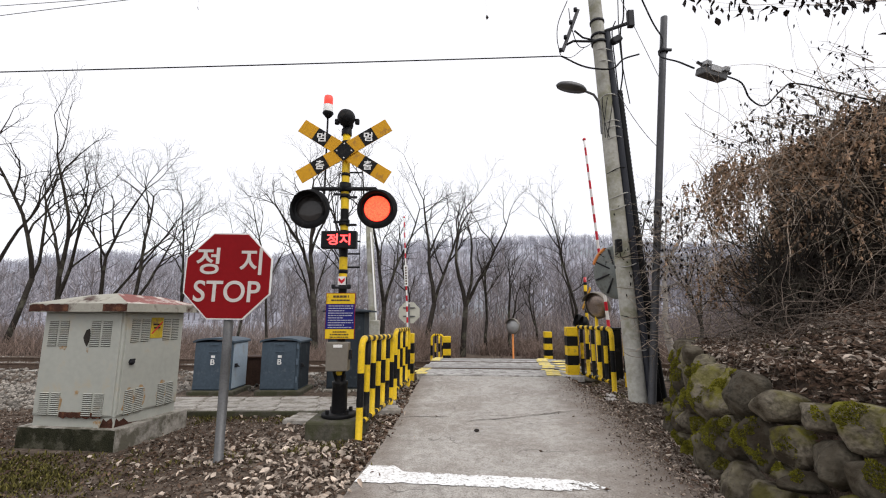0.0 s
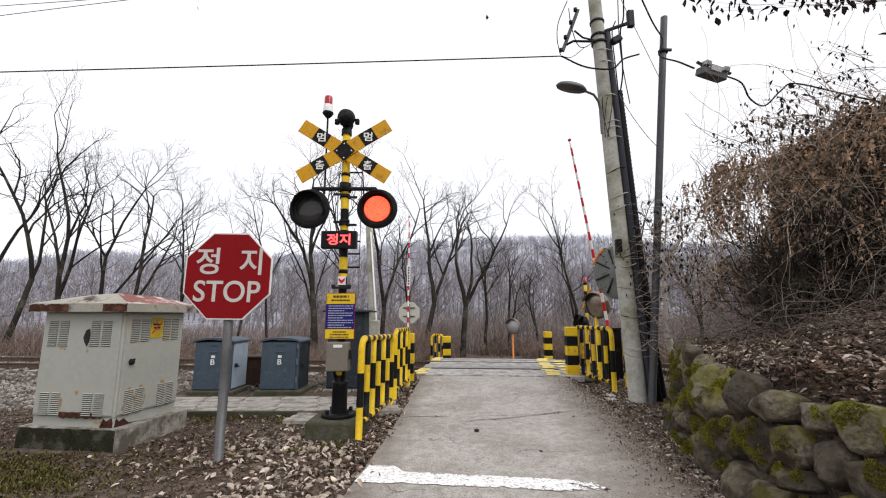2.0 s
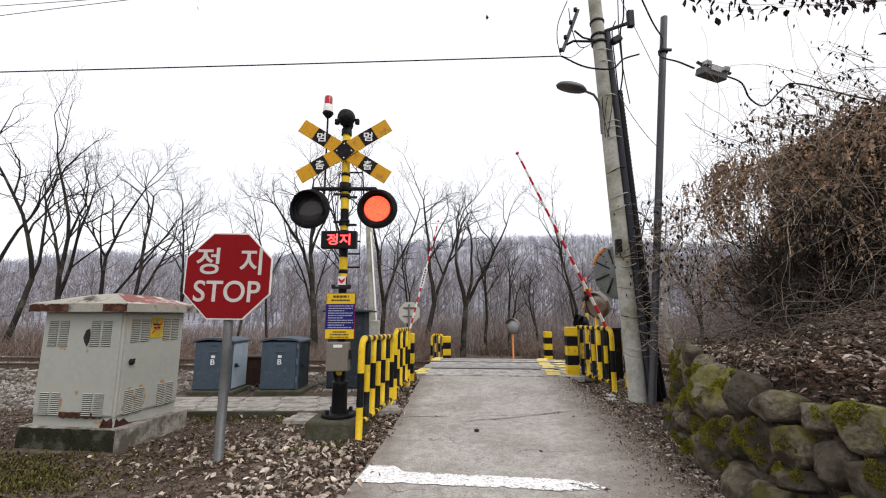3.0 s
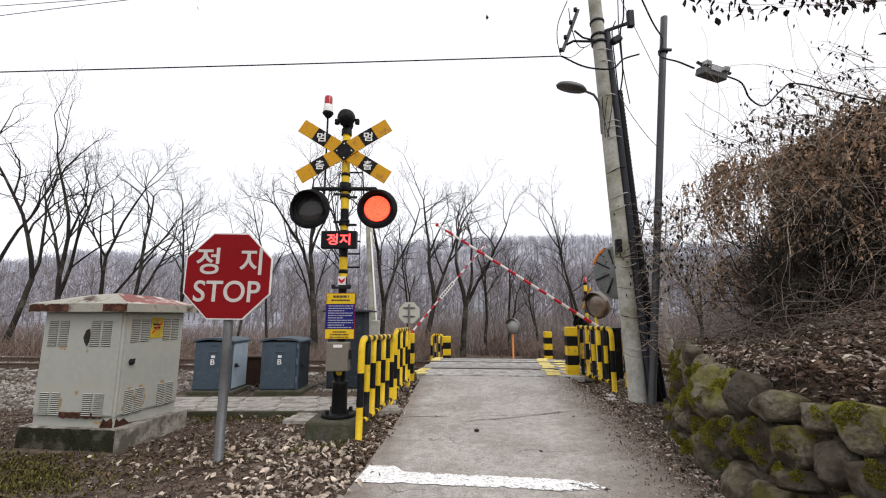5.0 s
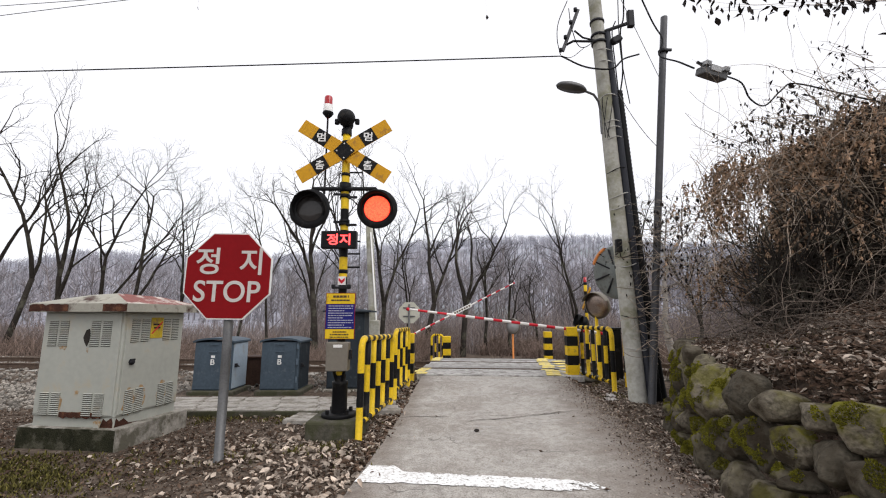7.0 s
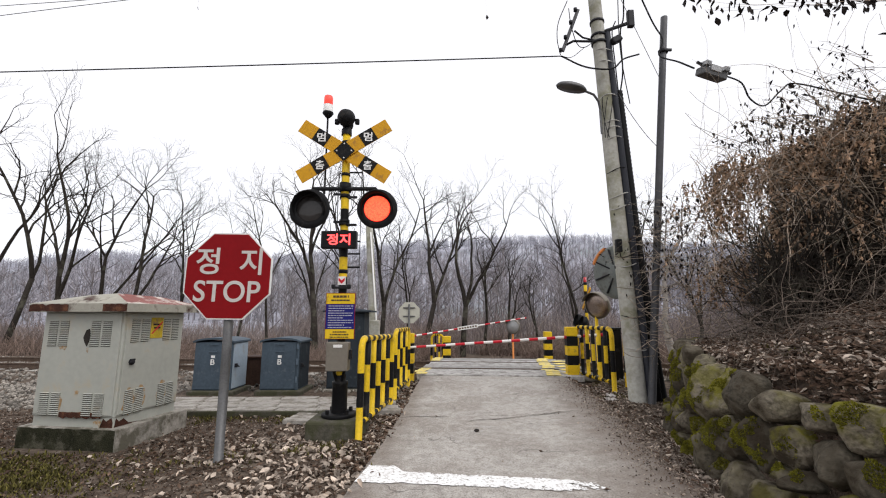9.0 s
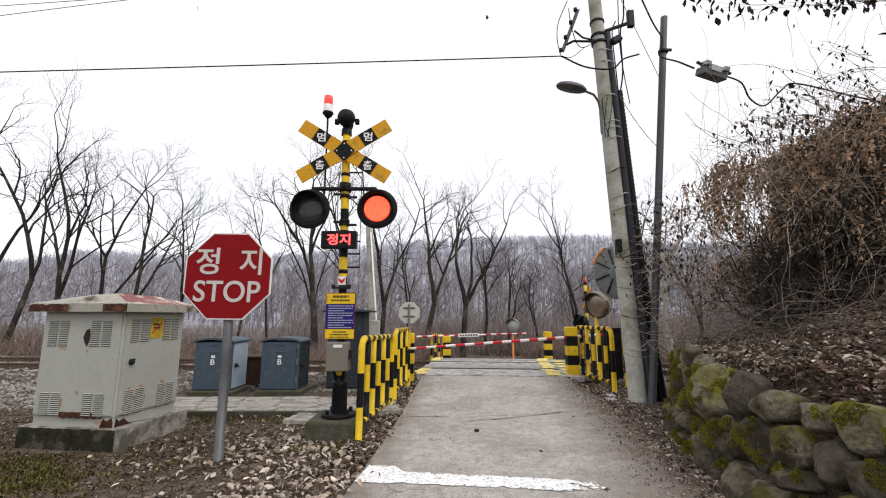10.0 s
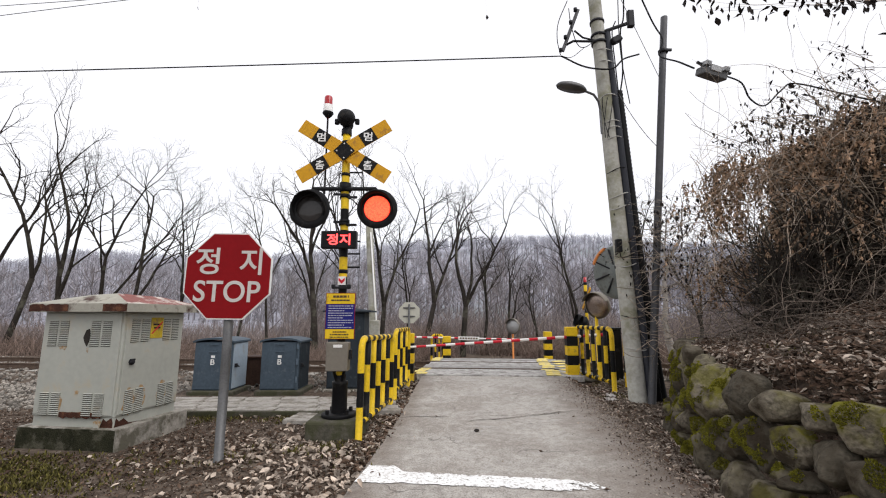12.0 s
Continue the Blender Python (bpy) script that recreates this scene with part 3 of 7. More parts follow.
def build_stone_wall():
    """Boulders fitted together as a mason would, each bulging out of its own bed."""
    wall = thing("retaining_wall", "mossy dry-stone retaining wall of rounded boulders", "stone wall", kind="structure")
    rnd = random.Random(14)
    pts, run = wall_frame()
    total = run[-1]
    seeds = []
    wet = random.Random(15)

    def crest(s):
        return 0.88 + 0.2 * smooth(3.8, 6.6, s) + 0.10 * noise.noise((s * 1.4, 7, 0))

    # a big stone here, small ones wedged beside it
    for big in (0.215, 0.165, 0.125, 0.085):
        for _ in range(1500):
            c = (rnd.uniform(0, total), rnd.uniform(0.04, 0.97))
            c = (c[0], c[1] * crest(c[0]), big * rnd.uniform(0.85, 1.1) * (1.0 if c[0] < 5.6 else 0.8))
            if all(math.hypot(c[0] - o[0], c[1] - o[1]) > 0.93 * (c[2] + o[2]) for o in seeds) and (big < 0.2 or rnd.random() < 0.025):
                seeds.append(c)
    for si, zi, ri in seeds:
        roof = crest(si) + 0.05 + 0.06 * noise.noise((si * 6, 2, 0))
        cell = [(si - 0.6, -0.12), (si + 0.6, -0.12), (si + 0.6, roof + 0.4), (si - 0.6, roof + 0.4)]
        for tilt in (rnd.uniform(0.05, 0.55), -rnd.uniform(0.05, 0.55)):
            cell = clip(cell, si, roof, math.sin(tilt), math.cos(tilt))
        for sj, zj, rj in seeds:
            d2 = (sj - si) ** 2 + (zj - zi) ** 2
            if 0 < d2 < 1.0:
                dl = math.sqrt(d2)
                nx, nz = (sj - si) / dl, (zj - zi) / dl
                gap = (d2 + ri * ri - rj * rj) / (2 * dl) - rnd.uniform(0.008, 0.03)
                cell = clip(cell, si + nx * gap, zi + nz * gap, nx, nz)
                if len(cell) < 3:
                    break
        if len(cell) < 3:
            continue
        for _ in range(2):
            cell = [q for i, a in enumerate(cell) for b in (cell[(i + 1) % len(cell)],) for q in
                    ((a[0] * 0.86 + b[0] * 0.14, a[1] * 0.86 + b[1] * 0.14), (a[0] * 0.14 + b[0] * 0.86, a[1] * 0.14 + b[1] * 0.86))]
        cx, cz = sum(p[0] for p in cell) / len(cell), sum(p[1] for p in cell) / len(cell)
        size = max(math.hypot(p[0] - cx, p[1] - cz) for p in cell)
        k = int(np.clip(np.searchsorted(run, cx), 1, len(pts) - 2))
        foot = pts[k].lerp(pts[k + 1], 0)
        along_w = (pts[k + 1] - pts[k - 1]).normalized()
        out = Vector((-along_w.y, along_w.x, 0))
        out = (out + Vector((0, 0, 0.16))).normalized()
        up = Vector((-out.x * 0.16, -out.y * 0.16, 1)).normalized()
        proud = rnd.uniform(-0.05, 0.05)
        tip_s, tip_z = rnd.uniform(-0.5, 0.5), rnd.uniform(-0.45, 0.35)
        swell = size * rnd.uniform(0.45, 0.7)
        g = Geo()
        m = len(cell)
        rings = ((1.0, -1.1), (1.0, -0.3), (0.99, 0.1), (0.965, 0.38), (0.92, 0.6), (0.86, 0.74), (0.77, 0.85), (0.65, 0.91), (0.52, 0.95), (0.36, 0.98), (0.18, 1.0))
        seed = rnd.uniform(0, 90)
        hew = random.Random(int(seed * 1000))
        cuts = []
        for _ in range(hew.randrange(5, 9)):
            a = hew.uniform(0, 6.28)
            tilt = hew.uniform(0.35, 1.15)
            nrm = (math.cos(a) * math.sin(tilt), math.sin(a) * math.sin(tilt), math.cos(tilt))
            most = max((p[0] - cx) * f * nrm[0] + (p[1] - cz) * f * nrm[1] + swell * h * nrm[2] for p in cell for f, h in rings)
            cuts.append((nrm, most * hew.uniform(0.56, 0.84)))
        for f, h in rings:
            for a, b in cell:
                u, w = (a - cx) * f, (b - cz) * f
                lump = noise.noise((u * 4.5 + seed, w * 4.5, h)) * 0.26 + noise.noise((u * 14 + seed, w * 14, h)) * 0.09
                flat = swell * (h + (0.55 * lump if h > 0 else 0))
                if h > 0:
                    for nrm, dist in cuts:
                        over = u * nrm[0] + w * nrm[1] + flat * nrm[2] - dist
                        if over > 0:
                            u, w, flat = u - nrm[0] * over * 0.7, w - nrm[1] * over * 0.7, flat - nrm[2] * over
                d = proud + flat + 0.02 * noise.noise((u * 15, w * 15, seed)) + 0.008 * noise.noise((u * 40, w * 40, seed)) + (u * tip_s + w * tip_z) * max(h, 0)
                side = 1 + (0.05 * noise.noise((u * 9, w * 9, seed)) if h > -0.5 else 0)
                g.v.append(tuple(along_w * u * side + up * w * side + out * d))
        g.v.append(tuple(sum((Vector(v) for v in g.v[-m:]), Vector()) / m))
        for r in range(len(rings) - 1):
            g.f += [(r * m + i, r * m + (i + 1) % m, (r + 1) * m + (i + 1) % m, (r + 1) * m + i) for i in range(m)]
        last = (len(rings) - 1) * m
        g.f += [(last + i, last + (i + 1) % m, len(g.v) - 1) for i in range(m)]
        g.m, g.s = [0] * len(g.f), [True] * len(g.f)
        centre = foot + Vector((0.0, 0, 0)) + up * cz
        stone = part("boulder", g, M_STONE, wall, at=Matrix.Translation(centre))
        if foot.y > 2.2 and wet.random() < 0.75:
            grow_moss(stone, g, size, m, wet)
    return wall


# ---- roadside equipment ----
def banded_post(name, label, x, y, z, h, w, first=0, group=""):
    post = thing(name, label, "marker post", pose(x, y, z, 0, 0, -2), group)
    n = max(3, round(h / 0.22))
    for i in range(n):
        g = Geo()
        g.box((0, 0, h * (i + 0.5) / n), (w, w, h / n), bevel=0.02 if i == n - 1 else 0.006)
        part("painted_band", g, (M_YEL, M_BLACK)[(n - 1 - i + first) % 2], post)
    return post


def tube_bands(g, p0, p1, r, bands, first):
    """A straight tube painted in equal yellow and black bands."""
    p0, p1 = Vector(p0), Vector(p1)
    pts, mats = [], []
    for i in range(bands):
        pts += [p0.lerp(p1, i / bands)]
        mats.append((i + first) % 2)
    pts.append(p1)
    # each band has crisp ends
    g.tube(pts, r, 10, bands=mats)


def pipe_fence(label, a, b, z, h, bars, first=0, round_first=True, round_last=False, r=0.042, dip=0.0):
    """A welded pipe railing from a to b, painted in a yellow and black chequer."""
    a, b = Vector((*a, z)), Vector((*b, z))
    run = (b - a)
    length = run.length
    ang = math.degrees(math.atan2(run.y, run.x))
    fence = thing("pipe_railing", label, "railing", pose(a.x, a.y, a.z, 0, dip, ang), "yellow and black railings")
    bend = 0.13
    # two end posts with swept shoulders
    for end, swept in ((0, round_first), (1, round_last)):
        g = Geo()
        x = length * end
        s = 1 if end == 0 else -1
        pts = [(x, 0, -0.1), (x, 0, h * 0.33), (x, 0, h * 0.66), (x, 0, h - bend)]
        pts += [(x + s * bend * (1 - math.cos(w)), 0, h - bend + bend * math.sin(w)) for w in (0.4, 0.8, 1.2, math.pi / 2)]
        g.tube(pts, r, 12, bands=[(first + i) % 2 for i in (0, 1)] + [first % 2] * (len(pts) - 3))
        part("post", g, [M_YEL, M_BLACK], fence)
    g = Geo()
    tube_bands(g, (bend, 0, h), (length - bend, 0, h), r * 0.95, 2 * bars + 1, first + 1)
    part("top_rail", g, [M_YEL, M_BLACK], fence)
    g = Geo()
    tube_bands(g, (0.02, 0, 0.2), (length - 0.02, 0, 0.2), r * 0.8, 2 * bars + 1, first + 1)
    part("bottom_rail", g, [M_YEL, M_BLACK], fence)
    for i in range(bars):
        x = length * (i + 1) / (bars + 1)
        g = Geo()
        tube_bands(g, (x, 0, 0.2), (x, 0, h), r * 0.86, 3, first + i + 1)
        part("bar", g, [M_YEL, M_BLACK], fence)
    return fence


def octagon(r):
    return [(r * math.cos(math.pi / 8 + k * math.pi / 4), r * math.sin(math.pi / 8 + k * math.pi / 4)) for k in range(8)]


def build_stop_sign():
    s = thing("stop_sign", "red octagonal stop sign on a leaning galvanised post", "stop sign", pose(-2.265, 4.55, -0.05))
    g = Geo()
    g.tube([(0, 0.04, 0), (-0.0, 0.04, 1.0), (-0.01, 0.04, 2.2)], 0.047, 16)
    part("post", g, M_GALV, s)
    face = Matrix.Translation((-0.015, 0, 1.925)) @ pose(0, 0, 0, 0, 0.8, 0)
    g = Geo()
    g.prism(octagon(0.497), 0.018, face @ pose(0, -0.024, 0))
    p = part("panel", g, M_WHITE, s, "white-edged sign panel")
    g = Geo()
    g.prism(octagon(0.482), 0.004, face @ pose(0, -0.0285, 0))
    part("red_face", g, M_RED, p, "red reflective face")
    g = Geo()
    top = face @ pose(0, -0.031, 0)
    g.text("정", 0.245, 0.285, top @ pose(-0.225, 0, 0.155), weight=0.015)
    g.text("지", 0.235, 0.285, top @ pose(0.235, 0, 0.155), weight=0.015)
    g.text("STOP", 0.70, 0.225, top @ pose(0.005, 0, -0.165), weight=0.01)
    part("lettering", g, M_LETTER, p, "white lettering")
    for z in (1.75, 2.1):
        g = Geo()
        g.box((-0.01, 0.03, z), (0.16, 0.11, 0.035), bevel=0.006)
        part("bracket", g, M_GALV, s)
    return s


def louvre(parent, x, y, z, side, rows=11, w=0.115, pitch=0.021, mat=None):
    """A bank of pressed louvre slots on a cabinet face."""
    for col in (-0.5, 0.5):
        g = Geo()
        for i in range(rows):
            zz = z + (i - rows / 2) * pitch
            c = col * w * 1.25
            if side == "front":
                g.box((x + c, y - 0.004, zz), (w, 0.014, 0.009), bevel=0.002, turn=Euler((0.5, 0, 0)).to_matrix())
                g.box((x + c, y - 0.001, zz - 0.009), (w * 0.96, 0.006, 0.006), m=1)
            else:
                g.box((x + 0.004, y + c, zz), (0.014, w, 0.009), bevel=0.002, turn=Euler((0, 0.5, 0)).to_matrix())
                g.box((x + 0.001, y + c, zz - 0.009), (0.006, w * 0.96, 0.006), m=1)
        part("louvre", g, [mat or M_CAB, M_HOLE], parent)


def build_big_cabinet():
    c = thing("equipment_cabinet", "pale grey steel equipment cabinet with a peeling rusty roof", "cabinet", pose(-4.654, 5.073, 0, 0, 0, -7.15))
    W, D = 1.036, 0.93
    g = Geo()
    g.box((W / 2 - 0.01, D / 2 + 0.03, 0.065), (1.26, D + 0.14, 0.34), bevel=0.012)
    part("plinth", g, M_CONC, c, "concrete plinth with a mossy front")
    g = Geo()
    lo, hi = W / 2 - 0.01 - 0.62, W / 2 - 0.01 + 0.60
    edge = [(hi - (hi - lo) * i / 24, 0.224 + 0.008 * noise.noise((i * 0.6, 3, 0)) - 0.006 * (i % 5 == 0)) for i in range(25)]
    g.prism([(lo, -0.1), (hi, -0.1)] + edge, 0.004, pose(0, -0.044, 0))
    part("moss_stain", g, M_MOSSDARK, c, "dark moss on the plinth front")
    g = Geo()
    g.box((W / 2, D / 2, 0.275), (W - 0.02, D - 0.02, 0.15), bevel=0.008)
    part("skirt", g, M_CAB, c)
    g = Geo()
    g.box((W / 2, D / 2, 0.93), (W, D, 1.18), bevel=0.012)
    body = part("body", g, M_CAB, c, "pale grey sheet-steel body")
    # doors
    g = Geo()
    g.box((W / 2, -0.006, 0.925), (W - 0.05, 0.016, 1.12), bevel=0.005)
    f = part("door", g, M_CAB, c, "front door with pressed louvres")
    g = Geo()
    g.box((W + 0.006, D / 2, 0.925), (0.016, D - 0.06, 1.12), bevel=0.005)
    sd = part("door", g, M_CAB, c, "side door with pressed louvres")
    for x in (0.22, 0.77):
        for z in (1.27, 0.49):
            louvre(f, x, -0.015, z, "front", rows=14 if z > 1 else 12)
    for y in (0.22, 0.70):
        for z in (1.3, 0.5):
            louvre(sd, W + 0.015, y, z, "side", rows=13)
    g = Geo()
    g.box((W + 0.018, 0.46, 1.31), (0.006, 0.19, 0.25), bevel=0.001)
    lab = part("warning_label", g, M_LABEL, sd, "faded yellow warning label")
    g = Geo()
    g.box((W + 0.023, 0.46, 1.31), (0.004, 0.21, 0.014), turn=Euler((0.75, 0, 0)).to_matrix())
    part("label_mark", g, M_ARMR, sd)
    g = Geo()
    g.lathe([(0, 0.04), (0.02, 0.04), (0.034, 0.025), (0.034, 0)], Matrix.Translation((W + 0.012, 0.13, 0.93)) @ pose(0, 0, 0, 0, 90, 0), 12)
    g.box((W + 0.035, 0.13, 0.955), (0.025, 0.06, 0.025), bevel=0.006)
    part("lock", g, M_DARKM, sd, "black lock")
    g = Geo()
    g.prism([(-0.05, 0.0), (-0.02, 0.085), (0.02, 0.1), (0.045, 0.03), (0.03, -0.04), (0.005, -0.1), (-0.03, -0.05)], 0.004, pose(0.6, -0.019, 1.21))
    part("torn_hole", g, M_HOLE, f, "rusted hole")
    # flaking strip along the foot
    g = Geo()
    pts = [(0.36 + 0.033 * i, 0.345 - 0.02 * noise.noise((i * 0.7, 2, 0)) - (0.015 if i % 3 else 0.0)) for i in range(17)]
    tops = [(x, 0.395 + 0.012 * noise.noise((x * 20, 1, 0))) for x, _ in reversed(pts)]
    g.prism(pts + tops, 0.004, pose(0, -0.0185, 0))
    part("rust_patch", g, M_RUST, f)
    g = Geo()
    g.prism([(0.82, 0.22), (0.87, 0.25), (0.90, 0.33), (0.94, 0.30), (1.0, 0.34), (1.02, 0.29), (1.02, 0.21)], 0.004, pose(0, 0.0055, 0))
    part("rust_patch", g, M_RUST, c)
    g = Geo()
    g.prism([(0.0, 0.21), (0.02, 0.33), (0.06, 0.29), (0.12, 0.31), (0.19, 0.25), (0.30, 0.24), (0.55, 0.215)], 0.004, pose(W - 0.006, 0.02, 0, 0, 0, 90))
    part("rust_patch", g, M_RUST, c)
    # weeping rust below the louvres
    for x, z, w, h in ((0.30, 1.115, 0.11, 0.05), (0.335, 0.53, 0.09, 0.2), (0.55, 0.62, 0.05, 0.05), (0.62, 1.09, 0.03, 0.05), (0.85, 0.30, 0.1, 0.1)):
        g = Geo()
        g.prism([(x - w / 2, z), (x - w * 0.3, z - h * 0.8), (x, z - h * 0.6), (x + w * 0.25, z - h), (x + w / 2, z), (x + w * 0.1, z + h * 0.2)], 0.003, pose(0, -0.0175, 0))
        part("rust_stain", g, M_RUSTPALE, f)
    for y, z, w, h in ((0.15, 0.49, 0.16, 0.30), (0.31, 0.50, 0.15, 0.28), (0.63, 0.50, 0.14, 0.3), (0.78, 0.46, 0.10, 0.2)):
        g = Geo()
        g.prism([(y + w * (0.5 + 0.3 * noise.noise((i, y * 9, 0))) * math.cos(i * 0.449), z + h * (0.5 + 0.3 * noise.noise((i, y * 9, 4))) * math.sin(i * 0.449)) for i in range(14)], 0.003, pose(W + 0.0155, 0, 0, 0, 0, 90))
        part("rust_stain", g, M_RUSTPALE, sd)
    for z, w in ((1.35, 0.13), (1.31, 0.10)):
        g = Geo()
        g.box((W + 0.0225, 0.46, z), (0.003, w, 0.02))
        part("writing_bar", g, M_HOLE, lab)
    # hipped roof with a turned-down rim
    x0, x1, y0, y1 = -0.09, W + 0.13, -0.12, D + 0.12
    g = Geo()
    v = [(x0, y0, 1.50), (x1, y0, 1.50), (x1, y1, 1.50), (x0, y1, 1.50), (x0, y0, 1.595), (x1, y0, 1.595), (x1, y1, 1.595), (x0, y1, 1.595),
         (0.42, 0.12, 1.70), (0.84, 0.06, 1.715), (0.84, D - 0.2, 1.70), (0.42, D - 0.2, 1.69)]
    g.add(v, [(3, 2, 1, 0), (0, 1, 5, 4), (1, 2, 6, 5), (2, 3, 7, 6), (3, 0, 4, 7)], 0)
    g.add(v, [(4, 5, 9, 8), (7, 4, 8, 11)], 0)
    g.add(v, [(5, 6, 10, 9), (6, 7, 11, 10), (8, 9, 10, 11)], 1)
    for a, b in ((-0.085, 0.42), (0.86, 1.16)):
        fl = Geo()
        low = [(a + (b - a) * i / 12, 1.503 + 0.02 * abs(noise.noise((i * 0.9, a, 0)))) for i in range(13)]
        up = [(b - (b - a) * i / 12, 1.592 - 0.03 * abs(noise.noise((i * 0.8, b, 4)))) for i in range(13)]
        fl.prism(low + up, 0.004, pose(0, y0 - 0.0045, 0))
        part("bare_rust", fl, M_RUST, c, "bare rust where paint has flaked")
    part("roof", g, [M_CABROOF, M_REDROOF], c, "sheet roof with peeling red and cream paint")
    return c


def build_track_box(x, y, label, side, letter=True, rz=0):
    c = thing("trackside_box", label, "equipment box", pose(x, y, 0.0, 0, 0, rz), "grey trackside boxes")
    W, D, Hh = 0.70, 0.62, 0.87
    g = Geo()
    g.box((W / 2 + 0.02, D / 2 - 0.02, 0.03), (W + 0.16, D + 0.14, 0.17), bevel=0.02)
    part("base", g, M_MOSSCONC, c, "rough dark concrete base")
    g = Geo()
    g.box((W / 2, D / 2, 0.11 + Hh / 2), (W, D, Hh), m=0, bevel=0.012)
    body = part("body", g, [M_SLATE], c)
    g = Geo()
    g.box((W + 0.004, D / 2, 0.11 + Hh / 2), (0.012, D - 0.05, Hh - 0.06), bevel=0.004)
    part("side_panel", g, side, c, "side panel")
    g = Geo()
    g.box((W / 2 - 0.02, -0.008, 0.11 + Hh / 2), (W - 0.06, 0.02, Hh - 0.05), bevel=0.006)
    d = part("door", g, M_SLATE, c)
    # low curved lid
    g = Geo()
    n = 10
    for i in range(n + 1):
        u = i / n
        xx = -0.03 + (W + 0.06) * u
        zz = 0.985 + 0.06 * math.sin(math.pi * u) ** 0.6
        g.v += [(xx, -0.04, zz - 0.02), (xx, D + 0.04, zz - 0.02), (xx, -0.04, zz + 0.012), (xx, D + 0.04, zz + 0.012)]
    for i in range(n):
        a, b = 4 * i, 4 * i + 4
        g.f += [(a, b, b + 1, a + 1), (a + 2, a + 3, b + 3, b + 2), (a, a + 2, b + 2, b), (a + 1, b + 1, b + 3, a + 3)]
    g.f += [(0, 1, 3, 2), (4 * n, 4 * n + 2, 4 * n + 3, 4 * n + 1)]
    g.m, g.s = [0] * len(g.f), [False] * len(g.f)
    part("lid", g, M_SLATE, c, "low curved lid")
    for z in (0.3, 0.62, 0.9):
        g = Geo()
        g.tube([(W - 0.025, -0.025, z - 0.05), (W - 0.025, -0.025, z + 0.05)], 0.02, 8)
        part("hinge", g, M_SLATE, c)
    g = Geo()
    g.box((W + 0.03, 0.1, 0.55), (0.05, 0.05, 0.07), bevel=0.01)
    g.tube([(W + 0.05, 0.1, 0.55), (W + 0.06, 0.16, 0.52)], 0.012, 6)
    part("padlock", g, M_DARKM, c)
    if letter:
        g = Geo()
        g.text("B", 0.075, 0.10, pose(W * 0.5, -0.021, 0.62), weight=0.01)
        g.box((W * 0.5, -0.02, 0.715), (0.07, 0.005, 0.045))
        part("lettering", g, M_WHITE, d, "white stencilled letter")
        for z in (0.8, 0.93):
            g = Geo()
            g.box((W * 0.5, -0.022, z), (0.16, 0.02, 0.03), bevel=0.006)
            part("catch", g, M_SLATE, d)
    return c


def build_tall_box():
    c = thing("relay_cabinet", "tall dark slate relay cabinet with overhanging roof", "cabinet", pose(-2.24, 8.5, 0))
    W, D, Hh = 0.70, 0.55, 1.45
    g = Geo()
    g.box((W / 2, D / 2, 0.0), (W + 0.14, D + 0.14, 0.16), bevel=0.02)
    part("base", g, M_CONC, c)
    g = Geo()
    g.box((W / 2, D / 2, 0.08 + Hh / 2), (W, D, Hh), bevel=0.012)
    part("body", g, M_SLATED, c)
    g = Geo()
    g.box((W / 2, -0.008, 0.08 + Hh / 2), (W - 0.05, 0.02, Hh - 0.06), bevel=0.006)
    d = part("door", g, M_SLATED, c)
    g = Geo()
    g.tube([(W - 0.08, -0.03, 0.8), (W - 0.08, -0.045, 0.84), (W - 0.08, -0.045, 0.94), (W - 0.08, -0.03, 0.98)], 0.012, 6)
    part("handle", g, M_DARKM, d)
    g = Geo()
    v = [(-0.1, -0.1, 1.53), (W + 0.14, -0.1, 1.53), (W + 0.14, D + 0.1, 1.53), (-0.1, D + 0.1, 1.53), (-0.1, -0.1, 1.56), (W + 0.14, -0.1, 1.56), (W + 0.14, D + 0.1, 1.56), (-0.1, D + 0.1, 1.56), (W / 2, 0.1, 1.63), (W / 2, D - 0.1, 1.63)]
    g.add(v, [(3, 2, 1, 0), (0, 1, 5, 4), (1, 2, 6, 5), (2, 3, 7, 6), (3, 0, 4, 7), (4, 5, 8), (5, 6, 9, 8), (6, 7, 9), (7, 4, 8, 9)])
    part("roof", g, M_SLATED, c)
    return c


